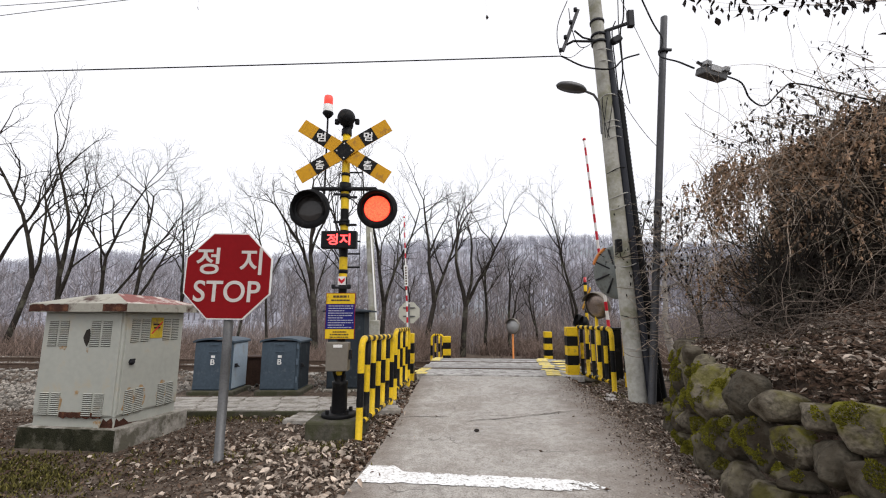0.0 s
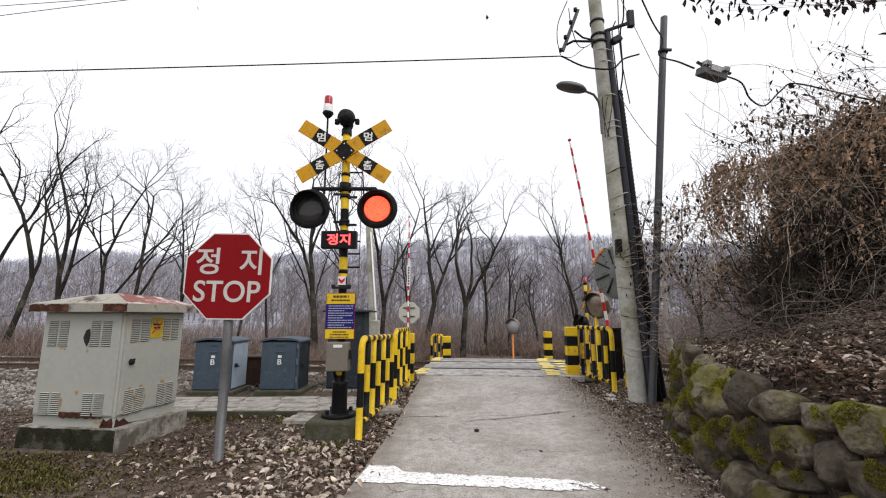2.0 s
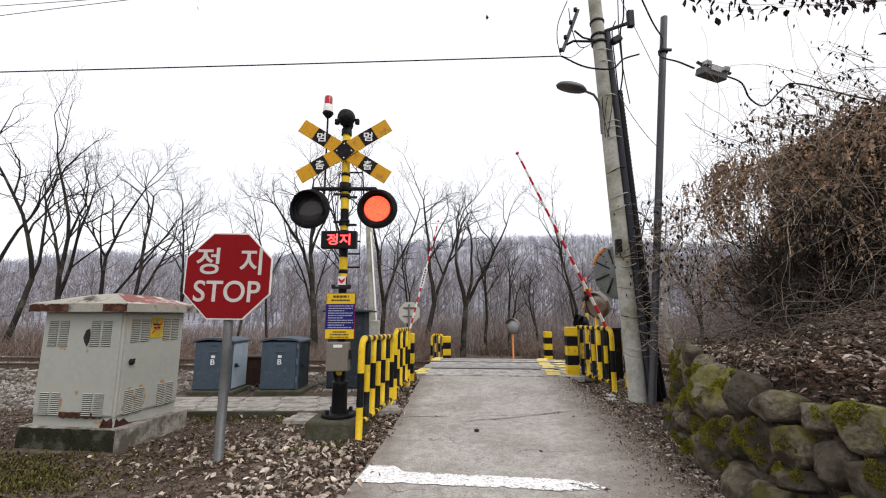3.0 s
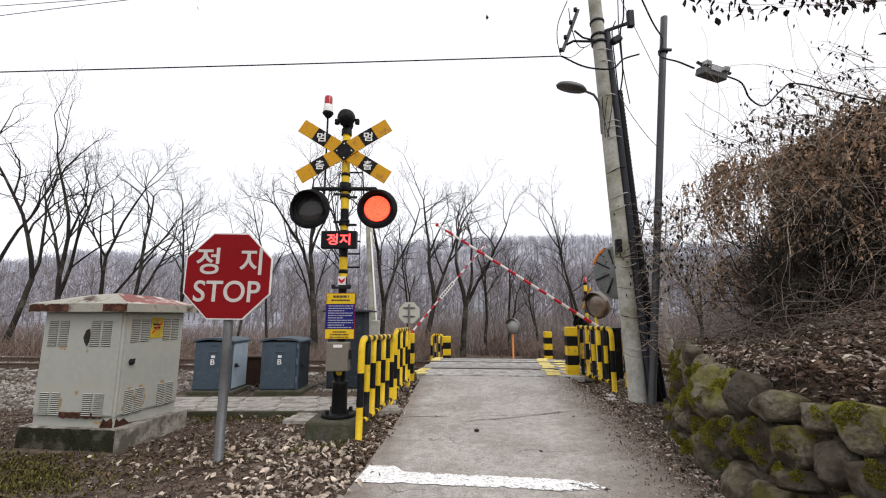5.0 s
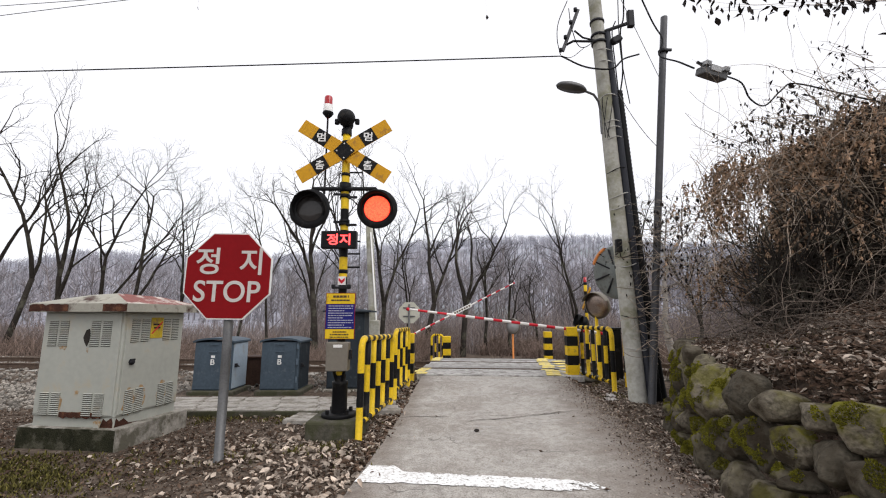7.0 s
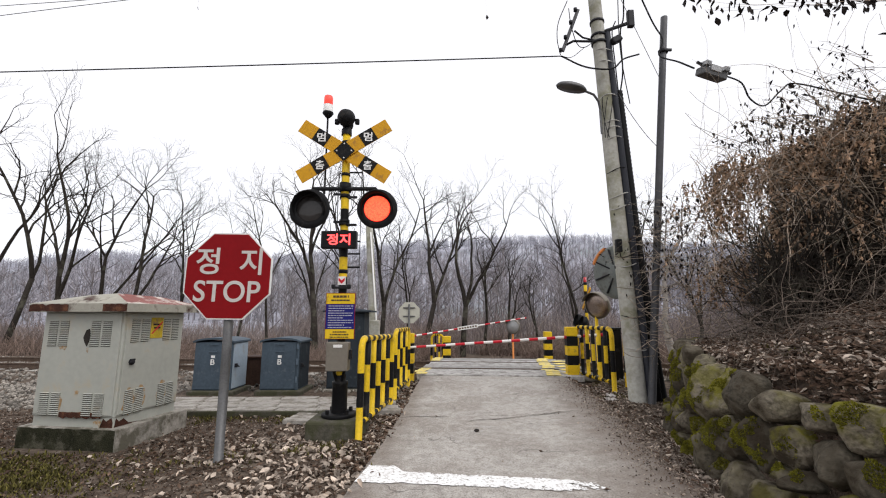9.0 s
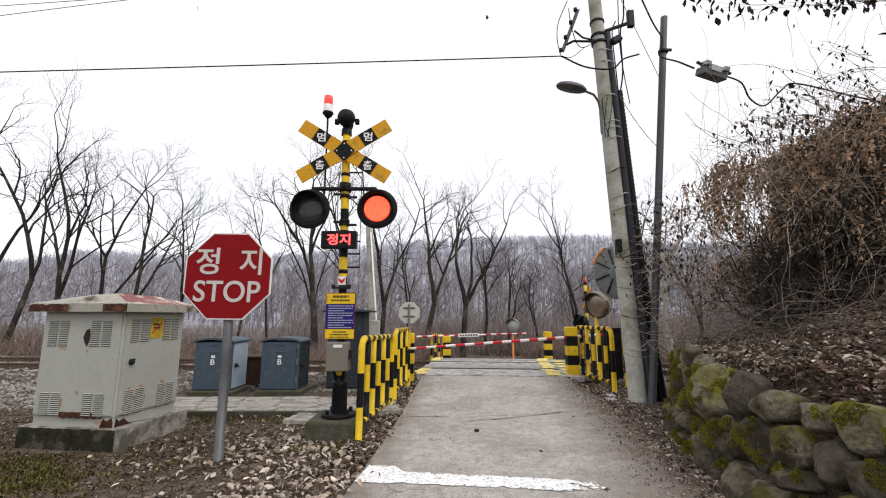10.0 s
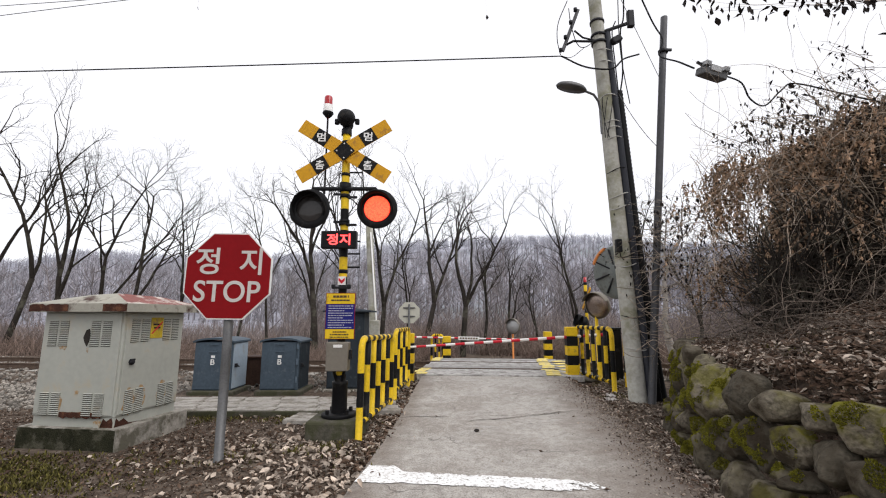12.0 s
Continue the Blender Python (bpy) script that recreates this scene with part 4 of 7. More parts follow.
def build_signal():
    """The crossing signal: pole, crossbuck, two lamps, message panel, notice board, bell and beacon."""
    s = thing("crossing_signal", "yellow and black crossing signal with crossbuck and twin red lamps", "crossing signal", pose(-1.30, 5.6, 0))
    g = Geo()
    g.box((0.0, 0.02, 0.05), (0.66, 0.66, 0.34), bevel=0.03)
    part("footing", g, M_MOSSCONC, s, "mossy concrete footing block")
    g = Geo()
    g.lathe([(0, 0.265), (0.205, 0.265), (0.215, 0.255), (0.215, 0.225), (0.205, 0.215), (0, 0.215)], seg=28)
    g.lathe([(0.098, 0.265), (0.092, 0.60), (0.1, 0.61), (0.1, 0.64), (0.07, 0.645), (0.07, 0.72)], seg=20)
    ped = part("pedestal", g, M_BLACK, s, "black cast pedestal")
    for k in range(4):
        g = Geo()
        a = math.pi / 4 + k * math.pi / 2
        g.lathe([(0, 0.31), (0.024, 0.31), (0.024, 0.265)], Matrix.Translation((0.17 * math.cos(a), 0.17 * math.sin(a), 0)), 6, smooth=False)
        part("bolt", g, M_BLACK, ped)
    # banded pole, leaning a touch
    zs = [0.6, 0.70, 0.80, 1.2, 1.5, 1.78, 1.96, 2.22, 2.58, 2.68, 2.87, 3.10, 3.5, 3.96]
    ms = [1, 0, 1, 0, 1, 1, 0, 1, 0, 1, 0, 0, 0]
    g = Geo()
    pts = [(-0.009 * (z - 0.6), 0, z) for z in zs]
    g.tube(pts, 0.054, 18, bands=ms)
    part("pole", g, [M_YEL, M_BLACK], s, "banded yellow and black pole")
    px = lambda z: -0.009 * (z - 0.6)
    for z, r, h in ((3.17, 0.082, 0.12), (3.05, 0.07, 0.05), (2.70, 0.068, 0.05), (2.66, 0.075, 0.03), (3.80, 0.066, 0.05), (2.03, 0.06, 0.05), (3.35, 0.062, 0.04)):
        g = Geo()
        g.lathe([(0.05, z - h / 2), (r, z - h / 2), (r, z + h / 2), (0.05, z + h / 2)], Matrix.Translation((px(z), 0, 0)), 18)
        part("clamp", g, M_BLACK, s)
    for z in (3.07, 2.69):
        g = Geo()
        g.box((px(z) + 0.09, -0.03, z - 0.04), (0.16, 0.03, 0.03), bevel=0.005)
        g.box((px(z) - 0.09, -0.03, z), (0.1, 0.03, 0.03), bevel=0.005)
        part("clamp_bolt", g, M_DARKM, s)
    # step irons and thin cable guards behind
    for x in (-0.13, 0.19):
        g = Geo()
        g.tube([(px(2.5) + x, 0.12, 1.7), (px(2.5) + x, 0.12, 3.45)], 0.006, 5)
        part("guard_rod", g, M_GALV, s)
    for z in (3.42, 2.45, 2.28, 2.1):
        g = Geo()
        g.tube([(px(z) - 0.05, 0.1, z), (px(z) + 0.2, 0.1, z)], 0.012, 6)
        part("step_iron", g, M_BLACK, s)
    # bell
    g = Geo()
    cx = px(4.1)
    g.lathe([(0, 0.10), (0.05, 0.095), (0.095, 0.065), (0.12, 0.01), (0.122, -0.03), (0.1, -0.06), (0, -0.07)], Matrix.Translation((cx, -0.07, 4.15)) @ FRONT, 26)
    g.lathe([(0.07, 0.0), (0.07, 0.08), (0.05, 0.1), (0.055, 0.2)], Matrix.Translation((cx, 0, 3.92)), 16)
    g.box((cx, 0.04, 4.14), (0.15, 0.14, 0.22), bevel=0.05)
    bell = part("bell", g, M_BLACK, s, "black warning bell")
    for k in (-1, 1):
        g = Geo()
        g.box((cx + 0.14 * k, 0.0, 4.12), (0.06, 0.05, 0.08), bevel=0.012)
        part("lug", g, M_BLACK, bell)
    # crossbuck
    cb = Matrix.Translation((px(3.69) - 0.005, -0.085, 3.655))
    L, w = 1.40, 0.195
    for k, ang in ((0, 32), (1, -32)):
        arm = cb @ pose(0, -0.016 * k, 0, 0, ang, 0)
        g = Geo()
        g.box((0, 0, 0), (L, 0.012, w), bevel=0.003)
        blade = part("crossbuck_blade", g, M_SIGNY, s, "orange crossbuck blade", at=arm)
        for side in (-1, 1):
            g = Geo()
            g.box((side * 0.375, -0.0085, 0), (0.20, 0.004, w - 0.004))
            part("black_panel", g, M_BLACK, blade)
            # the writing stands upright
            g = Geo()
            up = pose(0, 0, 0, 0, -ang, 0)
            up.translation = (side * 0.375, -0.0125, 0)
            upper = (side < 0) == (ang > 0)
            g.text("멈" if upper else "춤", 0.115, 0.125, up, weight=0.02)
            part("lettering", g, M_WHITE, blade)
    g = Geo()
    g.box((0, -0.025, 0), (0.205, 0.006, 0.205), turn=Euler((0, radians(45), 0)).to_matrix())
    plate = part("centre_plate", g, M_BLACK, s, at=cb @ pose(0, -0.001, 0))
    for x, z in ((-0.1, 0), (0.1, 0), (0, 0.1), (0, -0.1)):
        g = Geo()
        g.lathe([(0, 0.008), (0.009, 0.006), (0.011, 0)], Matrix.Translation((x, -0.028, z)) @ FRONT, 10)
        part("rivet", g, M_WHITE, plate)
    # lamps on a crossbar
    g = Geo()
    z0 = 3.14
    g.tube([(px(z0) - 0.46, -0.05, z0 - 0.16), (px(z0) - 0.46, -0.05, z0 - 0.05), (px(z0) - 0.42, -0.05, z0), (px(z0) + 0.42, -0.05, z0), (px(z0) + 0.46, -0.05, z0 - 0.05), (px(z0) + 0.46, -0.05, z0 - 0.16)], 0.027, 10)
    part("crossbar", g, M_BLACK, s)
    lamps = []
    for k in (-1, 1):
        at = pose(px(2.88) + 0.445 * k + 0.008, -0.10, 2.85)
        g = Geo()
        g.lathe([(0, -0.10), (0.15, -0.095), (0.19, -0.05), (0.2, -0.01), (0.262, 0.0), (0.268, 0.012), (0.262, 0.022), (0.2, 0.022), (0.178, 0.02), (0.175, 0.004)], FRONT, 40)
        lamp = part("lamp", g, M_BLACK, s, "round black lamp housing with hood", at=at)
        # open-bottomed hood
        g = Geo()
        n = 30
        for i in range(n + 1):
            a = radians(-25 + 230 * i / n)
            depth = 0.02 + 0.14 * max(0.0, math.sin(radians(180 * i / n))) ** 0.7
            for r in (0.205, 0.213):
                g.v += [(r * math.cos(a), -0.015, r * math.sin(a)), (r * math.cos(a), -0.015 - depth, r * 0.985 * math.sin(a))]
        for i in range(n):
            a, b = 4 * i, 4 * i + 4
            g.f += [(a, a + 1, b + 1, b), (a + 2, b + 2, b + 3, a + 3), (a + 1, a + 3, b + 3, b + 1)]
        g.m, g.s = [0] * len(g.f), [True] * len(g.f)
        part("hood", g, M_BLACK, lamp)
        g = Geo()
        g.lathe([(0.176, 0.0), (0.15, 0.012), (0.08, 0.02), (0, 0.022)], FRONT, 36)
        part("lens", g, M_LENS, lamp, "dark grey unlit lens")
        g = Geo()
        g.lathe([(0.174, -0.004), (0.168, 0.002)], FRONT, 36, m=1)
        g.lathe([(0.168, 0.002), (0.15, 0.005), (0.08, 0.012), (0, 0.014)], FRONT, 36)
        led = part("led_disc", g, [G_LAMP, G_RIM], lamp, "glowing red array of small lamps")
        lamps.append(led)
    # message panel
    g = Geo()
    g.box((px(2.47) - 0.03, -0.12, 2.43), (0.455, 0.11, 0.225), bevel=0.008)
    panel = part("message_panel", g, M_BLACK, s, "black message panel with lit red words")
    g = Geo()
    g.text("정지", 0.30, 0.145, pose(px(2.47) - 0.028, -0.178, 2.43), weight=0.018)
    part("lit_words", g, G_TEXT, panel)
    # small arrow plate
    g = Geo()
    g.box((px(1.9), -0.06, 1.905), (0.10, 0.012, 0.11), bevel=0.002)
    ar = part("arrow_plate", g, M_WHITE, s)
    g = Geo()
    g.prism([(-0.04, 0.0), (0, -0.04), (0.04, 0.0), (0.04, 0.04), (0, 0.005), (-0.04, 0.04)], 0.004, pose(px(1.9), -0.07, 1.905))
    part("arrow", g, M_ARMR, ar)
    g = Geo()
    g.box((px(1.8), -0.07, 1.815), (0.24, 0.05, 0.03), bevel=0.006)
    g.box((px(1.8) - 0.1, -0.08, 1.83), (0.05, 0.05, 0.05), bevel=0.01)
    g.box((px(1.8) + 0.1, -0.08, 1.83), (0.05, 0.05, 0.05), bevel=0.01)
    part("board_bracket", g, M_DARKM, s)
    # notice board with unreadable rows
    bz0, bz1, bx = 1.165, 1.745, px(1.45) + 0.0
    W = 0.375
    g = Geo()
    g.box((bx, -0.09, (bz0 + bz1) / 2), (W, 0.014, bz1 - bz0), bevel=0.003)
    nb = part("notice_board", g, M_RED, s, "blue and yellow notice board")
    for name, za, zb, mt in (("yellow_strip", 1.607, 1.738, M_YEL), ("blue_field", 1.292, 1.603, M_BLUE), ("yellow_strip", 1.172, 1.288, M_YEL)):
        g = Geo()
        g.box((bx, -0.099, (za + zb) / 2), (W - 0.014, 0.004, zb - za))
        part(name, g, mt, nb)
    rnd = random.Random(5)
    for z, w, h, mt in [(1.70, 0.19, 0.028, M_BARDARK), (1.652, 0.24, 0.02, M_BARDARK), (1.255, 0.17, 0.016, M_BARDARK), (1.222, 0.24, 0.016, M_BARDARK), (1.19, 0.22, 0.012, M_BARDARK)] + [(1.58 - 0.03 * i, 0.31 - 0.11 * (i % 3 == 2), 0.011, M_BARTXT) for i in range(10)]:
        x = bx - (0 if mt is M_BARDARK else (0.32 - w) / 2 - 0.01) - w / 2
        g = Geo()
        end = x + w
        while x < end - 0.01:
            ww = rnd.uniform(0.012, 0.045)
            g.box((x + ww / 2, -0.1025, z), (min(ww, end - x), 0.003, h))
            x += ww + 0.007
        part("text_bar", g, mt, nb)
    # control box
    g = Geo()
    g.box((px(0.95) - 0.01, -0.10, 0.955), (0.275, 0.15, 0.35), bevel=0.012)
    cbx = part("control_box", g, M_BOXGREY, s, "grey-brown metal control box")
    g = Geo()
    g.box((px(0.95), -0.179, 1.085), (0.11, 0.006, 0.035))
    part("name_strip", g, M_WHITE, cbx)
    g = Geo()
    g.box((px(0.95) + 0.15, -0.12, 0.98), (0.03, 0.05, 0.12), bevel=0.008)
    part("catch", g, M_DARKM, cbx)
    for k in (-1, 1):
        g = Geo()
        g.tube([(px(0.9) + 0.07 * k, -0.08, 0.79), (px(0.7) + 0.035 * k, -0.05, 0.66), (0.02 * k, 0, 0.6)], 0.02, 8)
        part("cable_sleeve", g, M_BLACK, s)
    # beacon on its rod
    g = Geo()
    bx = px(4) - 0.287
    g.tube([(bx + 0.0, 0.05, 3.1), (bx + 0.0, 0.05, 4.20)], 0.013, 8)
    part("beacon_rod", g, M_BLACK, s)
    g = Geo()
    g.lathe([(0, 4.285), (0.072, 4.285), (0.078, 4.27), (0.05, 4.23), (0.02, 4.20)], Matrix.Translation((bx, 0.05, 0)), 18)
    part("beacon_foot", g, M_BLACK, s)
    g = Geo()
    g.lathe([(0.066, 4.28), (0.066, 4.39), (0.058, 4.395), (0, 4.397)], Matrix.Translation((bx, 0.05, 0)), 20)
    base = part("beacon_base", g, M_WHITE, s)
    g = Geo()
    g.lathe([(0.057, 4.385), (0.057, 4.50), (0.05, 4.52), (0, 4.525)], Matrix.Translation((bx, 0.05, 0)), 20)
    part("beacon_dome", g, M_CLEARRED, s, "red plastic beacon dome")
    g = Geo()
    g.lathe([(0, 0.0), (0.061, 0.0), (0.061, 0.10), (0.055, 0.125), (0, 0.13)], None, 20)
    core = part("beacon_lamp", g, G_BEACON, base, "glowing beacon lamp", at=pose(bx, 0.05, 4.26))
    return lamps, (core, bx)


def build_barrier(name, label, x, y, z, zp, yaw, length, label_plate):
    b = thing(name, label, "barrier gate", pose(x, y, z), "crossing barriers")
    back = 1 if abs(yaw) > 90 else -1
    g = Geo()
    g.box((0.16 * back if label_plate else 0.06, 0.14, (zp + 0.12) / 2), (0.36, 0.40, zp + 0.12), bevel=0.03)
    part("machine", g, M_BLACK, b, "black barrier machine housing")
    g = Geo()
    g.box((0.16 * back if label_plate else 0.06, 0.14, zp + 0.13), (0.40, 0.44, 0.04), bevel=0.015)
    part("machine_lid", g, M_DARKM, b)
    g = Geo()
    g.tube([(0, -0.1, 0), (0, 0.1, 0)], 0.06, 14)
    part("axle", g, M_DARKM, b, at=pose(0, 0, zp))
    arm_z = Matrix.Translation((0, 0, zp))
    g = Geo()
    n = 22
    pts = [(0.12 + (length - 0.12) * i / n, 0, 0) for i in range(n + 1)]
    g.tube(pts, [0.036 - 0.013 * i / n for i in range(n + 1)], 12, bands=[(i + 1) % 2 if not (label_plate and 9 <= i <= 12) else 0 for i in range(n)])
    g.lathe([(0, -0.03), (0.036, -0.02), (0.036, 0.02), (0, 0.03)], Matrix.Translation((length, 0, 0)) @ pose(0, 0, 0, 90, 0, 0), 12, m=1)
    arm = part("arm", g, [M_ARMW, M_ARMR], b, "red and white striped barrier arm")
    g = Geo()
    g.box((0.0, 0, 0), (0.36, 0.07, 0.11), bevel=0.02)
    part("arm_socket", g, M_DARKM, arm)
    if label_plate:
        g = Geo()
        g.box((length * 0.5, -0.045, 0), (0.78, 0.012, 0.13), bevel=0.003)
        pl = part("arm_plate", g, M_WHITE, arm, "white plate with small writing")
        for i in range(7):
            g = Geo()
            g.box((length * 0.5 - 0.3 + 0.1 * i, -0.053, 0), (0.065, 0.004, 0.06))
            part("text_bar", g, M_BARDARK, arm)
    return arm


def cable(name, label, pts, r=0.012, sag=0.0, mat=None, n=18, group="overhead cables"):
    out = []
    if len(pts) == 2:
        a, b = Vector(pts[0]), Vector(pts[1])
        for i in range(n + 1):
            u = i / n
            p = a.lerp(b, u)
            p.z -= sag * 4 * u * (1 - u)
            out.append(p)
    else:
        v = [Vector(p) for p in pts]
        v = [2 * v[0] - v[1]] + v + [2 * v[-1] - v[-2]]
        for i in range(1, len(v) - 2):
            for k in range(6):
                t = k / 6
                a, b, c, d = v[i - 1], v[i], v[i + 1], v[i + 2]
                out.append(0.5 * (2 * b + (c - a) * t + (2 * a - 5 * b + 4 * c - d) * t * t + (3 * b - a - 3 * c + d) * t ** 3))
        out.append(v[-2])
    g = Geo()
    g.tube(out, r, 6)
    return solid(name, g, mat or M_CABLE, label, "cable", group)


def build_utility_pole():
    base, top = Vector((3.34, 7.62, -0.15)), Vector((2.965, 7.62, 8.6))
    p = thing("utility_pole", "leaning grey concrete utility pole bound with wires", "utility pole", pose(*base))
    ax = (top - base)
    at = lambda z: ax * ((z - base.z) / ax.z)
    g = Geo()
    g.tube([ax * (i / 8) for i in range(9)], [0.15 - 0.034 * i / 8 for i in range(9)], 24)
    part("shaft", g, M_POLE, p, "weathered concrete shaft")
    g = Geo()
    off = Vector((0.19, -0.09, 0))
    g.tube([at(z) + off * (1 - 0.035 * z) for z in (-0.1, 1.5, 3, 4.5, 6, 6.9)], 0.062, 12)
    part("conduit", g, M_PVC, p, "dark plastic conduit")
    g = Geo()
    for k, zt in ((0, 5.72),):
        n = 150
        pts, rad = [], []
        for i in range(n):
            z = -0.05 + (zt + 0.05) * i / n
            q = at(z) + Vector((0.33 - 0.012 * z, -0.02, 0))
            pts.append(q)
            rad.append(0.075 if i % 2 else 0.064)
        g.tube(pts, rad, 12)
    part("corrugated_conduit", g, M_CABLE, p, "black corrugated conduit")
    g = Geo()
    g.tube([at(z) + Vector((0.46 - 0.03 * z, 0.10, 0)) for z in (-0.1, 0.4, 1.5, 3, 4.2)], [0.1, 0.075, 0.06, 0.05, 0.03], 10)
    part("cable_sleeve", g, M_CABLE, p)
    rnd = random.Random(8)
    for z in (0.9, 1.45, 2.35, 2.52, 3.4, 3.62, 4.1, 4.7, 4.9, 5.02, 5.55, 6.25, 6.5):
        g = Geo()
        c = at(z) + Vector((0.06, 0, 0))
        w = 0.205 - 0.005 * z
        pts = [c + Vector((w * math.cos(a), (w - 0.035) * math.sin(a) - 0.01, 0.03 * math.sin(a * 2 + z) + 0.02 * math.cos(a))) for a in np.linspace(0, 2 * math.pi, 25)]
        g.tube(pts, 0.009, 5)
        part("tie_wire", g, M_WIRE if rnd.random() < 0.7 else M_CABLE, p)
    # brackets and fittings at the head
    for z, ln in ((6.7, 0.17), (6.85, 0.17), (7.15, 0.16)):
        g = Geo()
        c = at(z)
        g.lathe([(0.11, -0.022), (ln - 0.022, -0.022), (ln - 0.022, 0.022), (0.11, 0.022)], Matrix.Translation(c), 20)
        part("band_clamp", g, M_DARKM, p)
    g = Geo()
    c = at(6.68)
    g.tube([c + Vector((-0.12, -0.1, 0)), c + Vector((-0.55, -0.14, -0.02)), c + Vector((-0.72, -0.15, -0.12))], 0.024, 8)
    g.tube([c + Vector((-0.12, -0.1, 0.02)), c + Vector((-0.36, -0.13, 0.06)), c + Vector((-0.52, -0.14, 0.2))], 0.018, 8)
    part("bracket_arm", g, M_DARKM, p)
    g = Geo()
    g.box(c + Vector((-0.60, -0.15, 0.2)), (0.065, 0.04, 0.95), bevel=0.008, turn=Euler((0, radians(21), 0)).to_matrix())
    part("bracket_bar", g, M_SLIM, p, "slanted steel bar")
    for dz in (-0.25, 0.02, 0.33, 0.6):
        g = Geo()
        g.lathe([(0, -0.04), (0.035, -0.03), (0.035, 0.03), (0, 0.04)], Matrix.Translation(c + Vector((-0.62 + 0.37 * (dz - 0.28), -0.2, dz + 0.0))), 10)
        part("insulator", g, M_DARKM, p)
    g = Geo()
    c = at(6.9)
    g.tube([c + Vector((0.1, -0.1, 0.0)), c + Vector((0.5, -0.15, 0.12))], 0.035, 8)
    g.box(c + Vector((0.58, -0.15, 0.22)), (0.12, 0.1, 0.34), bevel=0.015)
    g.box(c + Vector((0.28, -0.15, -0.22)), (0.2, 0.12, 0.13), bevel=0.025, turn=Euler((0, -0.5, 0)).to_matrix())
    part("switch_box", g, M_DARKM, p, "dark fittings on the pole head")
    g = Geo()
    c = at(2.68)
    g.box(c + Vector((-0.12, -0.17, 0)), (0.1, 0.1, 0.23), bevel=0.012)
    g.tube([c + Vector((-0.11, -0.18, -0.11)), c + Vector((-0.10, -0.19, -0.2)), c + Vector((-0.04, -0.17, -0.25))], 0.009, 6)
    part("junction_box", g, M_BLACK, p, "small black junction box")
    # street lamp
    g = Geo()
    c = at(5.34)
    g.tube([c + Vector((-0.16, -0.12, -0.55)), c + Vector((-0.17, -0.13, -0.05)), c + Vector((-0.2, -0.15, 0.08)), c + Vector((-0.32, -0.25, 0.16)), c + Vector((-0.52, -0.36, 0.17))], 0.022, 8)
    la = part("lamp_arm", g, M_GALV, p)
    g = Geo()
    mt = Matrix.Translation(c + Vector((-0.78, -0.42, 0.2))) @ pose(0, 0, 0, 8, 6, 12)
    g.lathe([(0, 0.085), (0.11, 0.08), (0.2, 0.045), (0.235, 0.0), (0.22, -0.03), (0, -0.045)], mt @ Matrix.Diagonal((1.25, 0.7, 1, 1)), 24)
    part("lamp_head", g, M_GALV, p, "flat oval street lamp head")
    # bundled service wires climbing the shaft
    for k in range(3):
        g = Geo()
        pts = [at(z) + Vector((0.12 * math.sin(z * 2.1 + k) - 0.02, -0.17 + 0.01 * k, 0)) for z in np.linspace(4.7, 5.5, 10)]
        g.tube(pts, 0.007, 5)
        part("service_wire", g, M_CABLE, p)
    g = Geo()
    pts = [at(z) + Vector((0.40 + 0.05 * math.sin(z * 1.7), -0.1, 0)) for z in np.linspace(5.4, 8.4, 14)]
    g.tube(pts, 0.009, 6)
    part("service_wire", g, M_CABLE, p)
    return p


def build_slim_pole():
    p = thing("slim_pole", "slim dark grey steel pole carrying a cable box", "pole", pose(3.44, 7.38, -0.1))
    ax = Vector((0.79, 0.02, 7.2))
    g = Geo()
    g.tube([ax * (i / 6) for i in range(7)], [0.063, 0.063, 0.063, 0.062, 0.062, 0.061, 0.061], 16)
    part("shaft", g, M_SLIM, p)
    g = Geo()
    c = ax * 0.9
    g.lathe([(0.06, -0.03), (0.085, -0.03), (0.085, 0.03), (0.06, 0.03)], Matrix.Translation(c), 16)
    g.box(c + Vector((0.1, -0.03, 0.02)), (0.1, 0.04, 0.05), bevel=0.01)
    part("clamp", g, M_DARKM, p)


def build_amplifier():
    a = thing("cable_amplifier", "ribbed aluminium amplifier box hanging on a cable", "amplifier box", Matrix.Translation((4.42, 6.5, 5.40)) @ pose(0, 0, 0, 14, 9, 14))
    g = Geo()
    g.box((0, 0, -0.02), (0.46, 0.2, 0.13), bevel=0.02)
    part("case", g, M_GALV, a)
    g = Geo()
    g.box((-0.02, -0.09, 0.04), (0.2, 0.05, 0.10), bevel=0.008)
    part("cover", g, M_ALU, a)
    for i in range(7):
        for x in (-0.2, 0.16):
            g = Geo()
            g.box((x + (i - 3) * 0.014, -0.07, 0.075), (0.006, 0.14, 0.07), bevel=0.001)
            part("fin", g, M_ALU, a)
    for k in (-1, 1):
        g = Geo()
        g.tube([(0.2 * k, -0.02, 0.06), (0.33 * k, -0.02, 0.08)], 0.025, 8)
        part("cable_gland", g, M_DARKM, a)


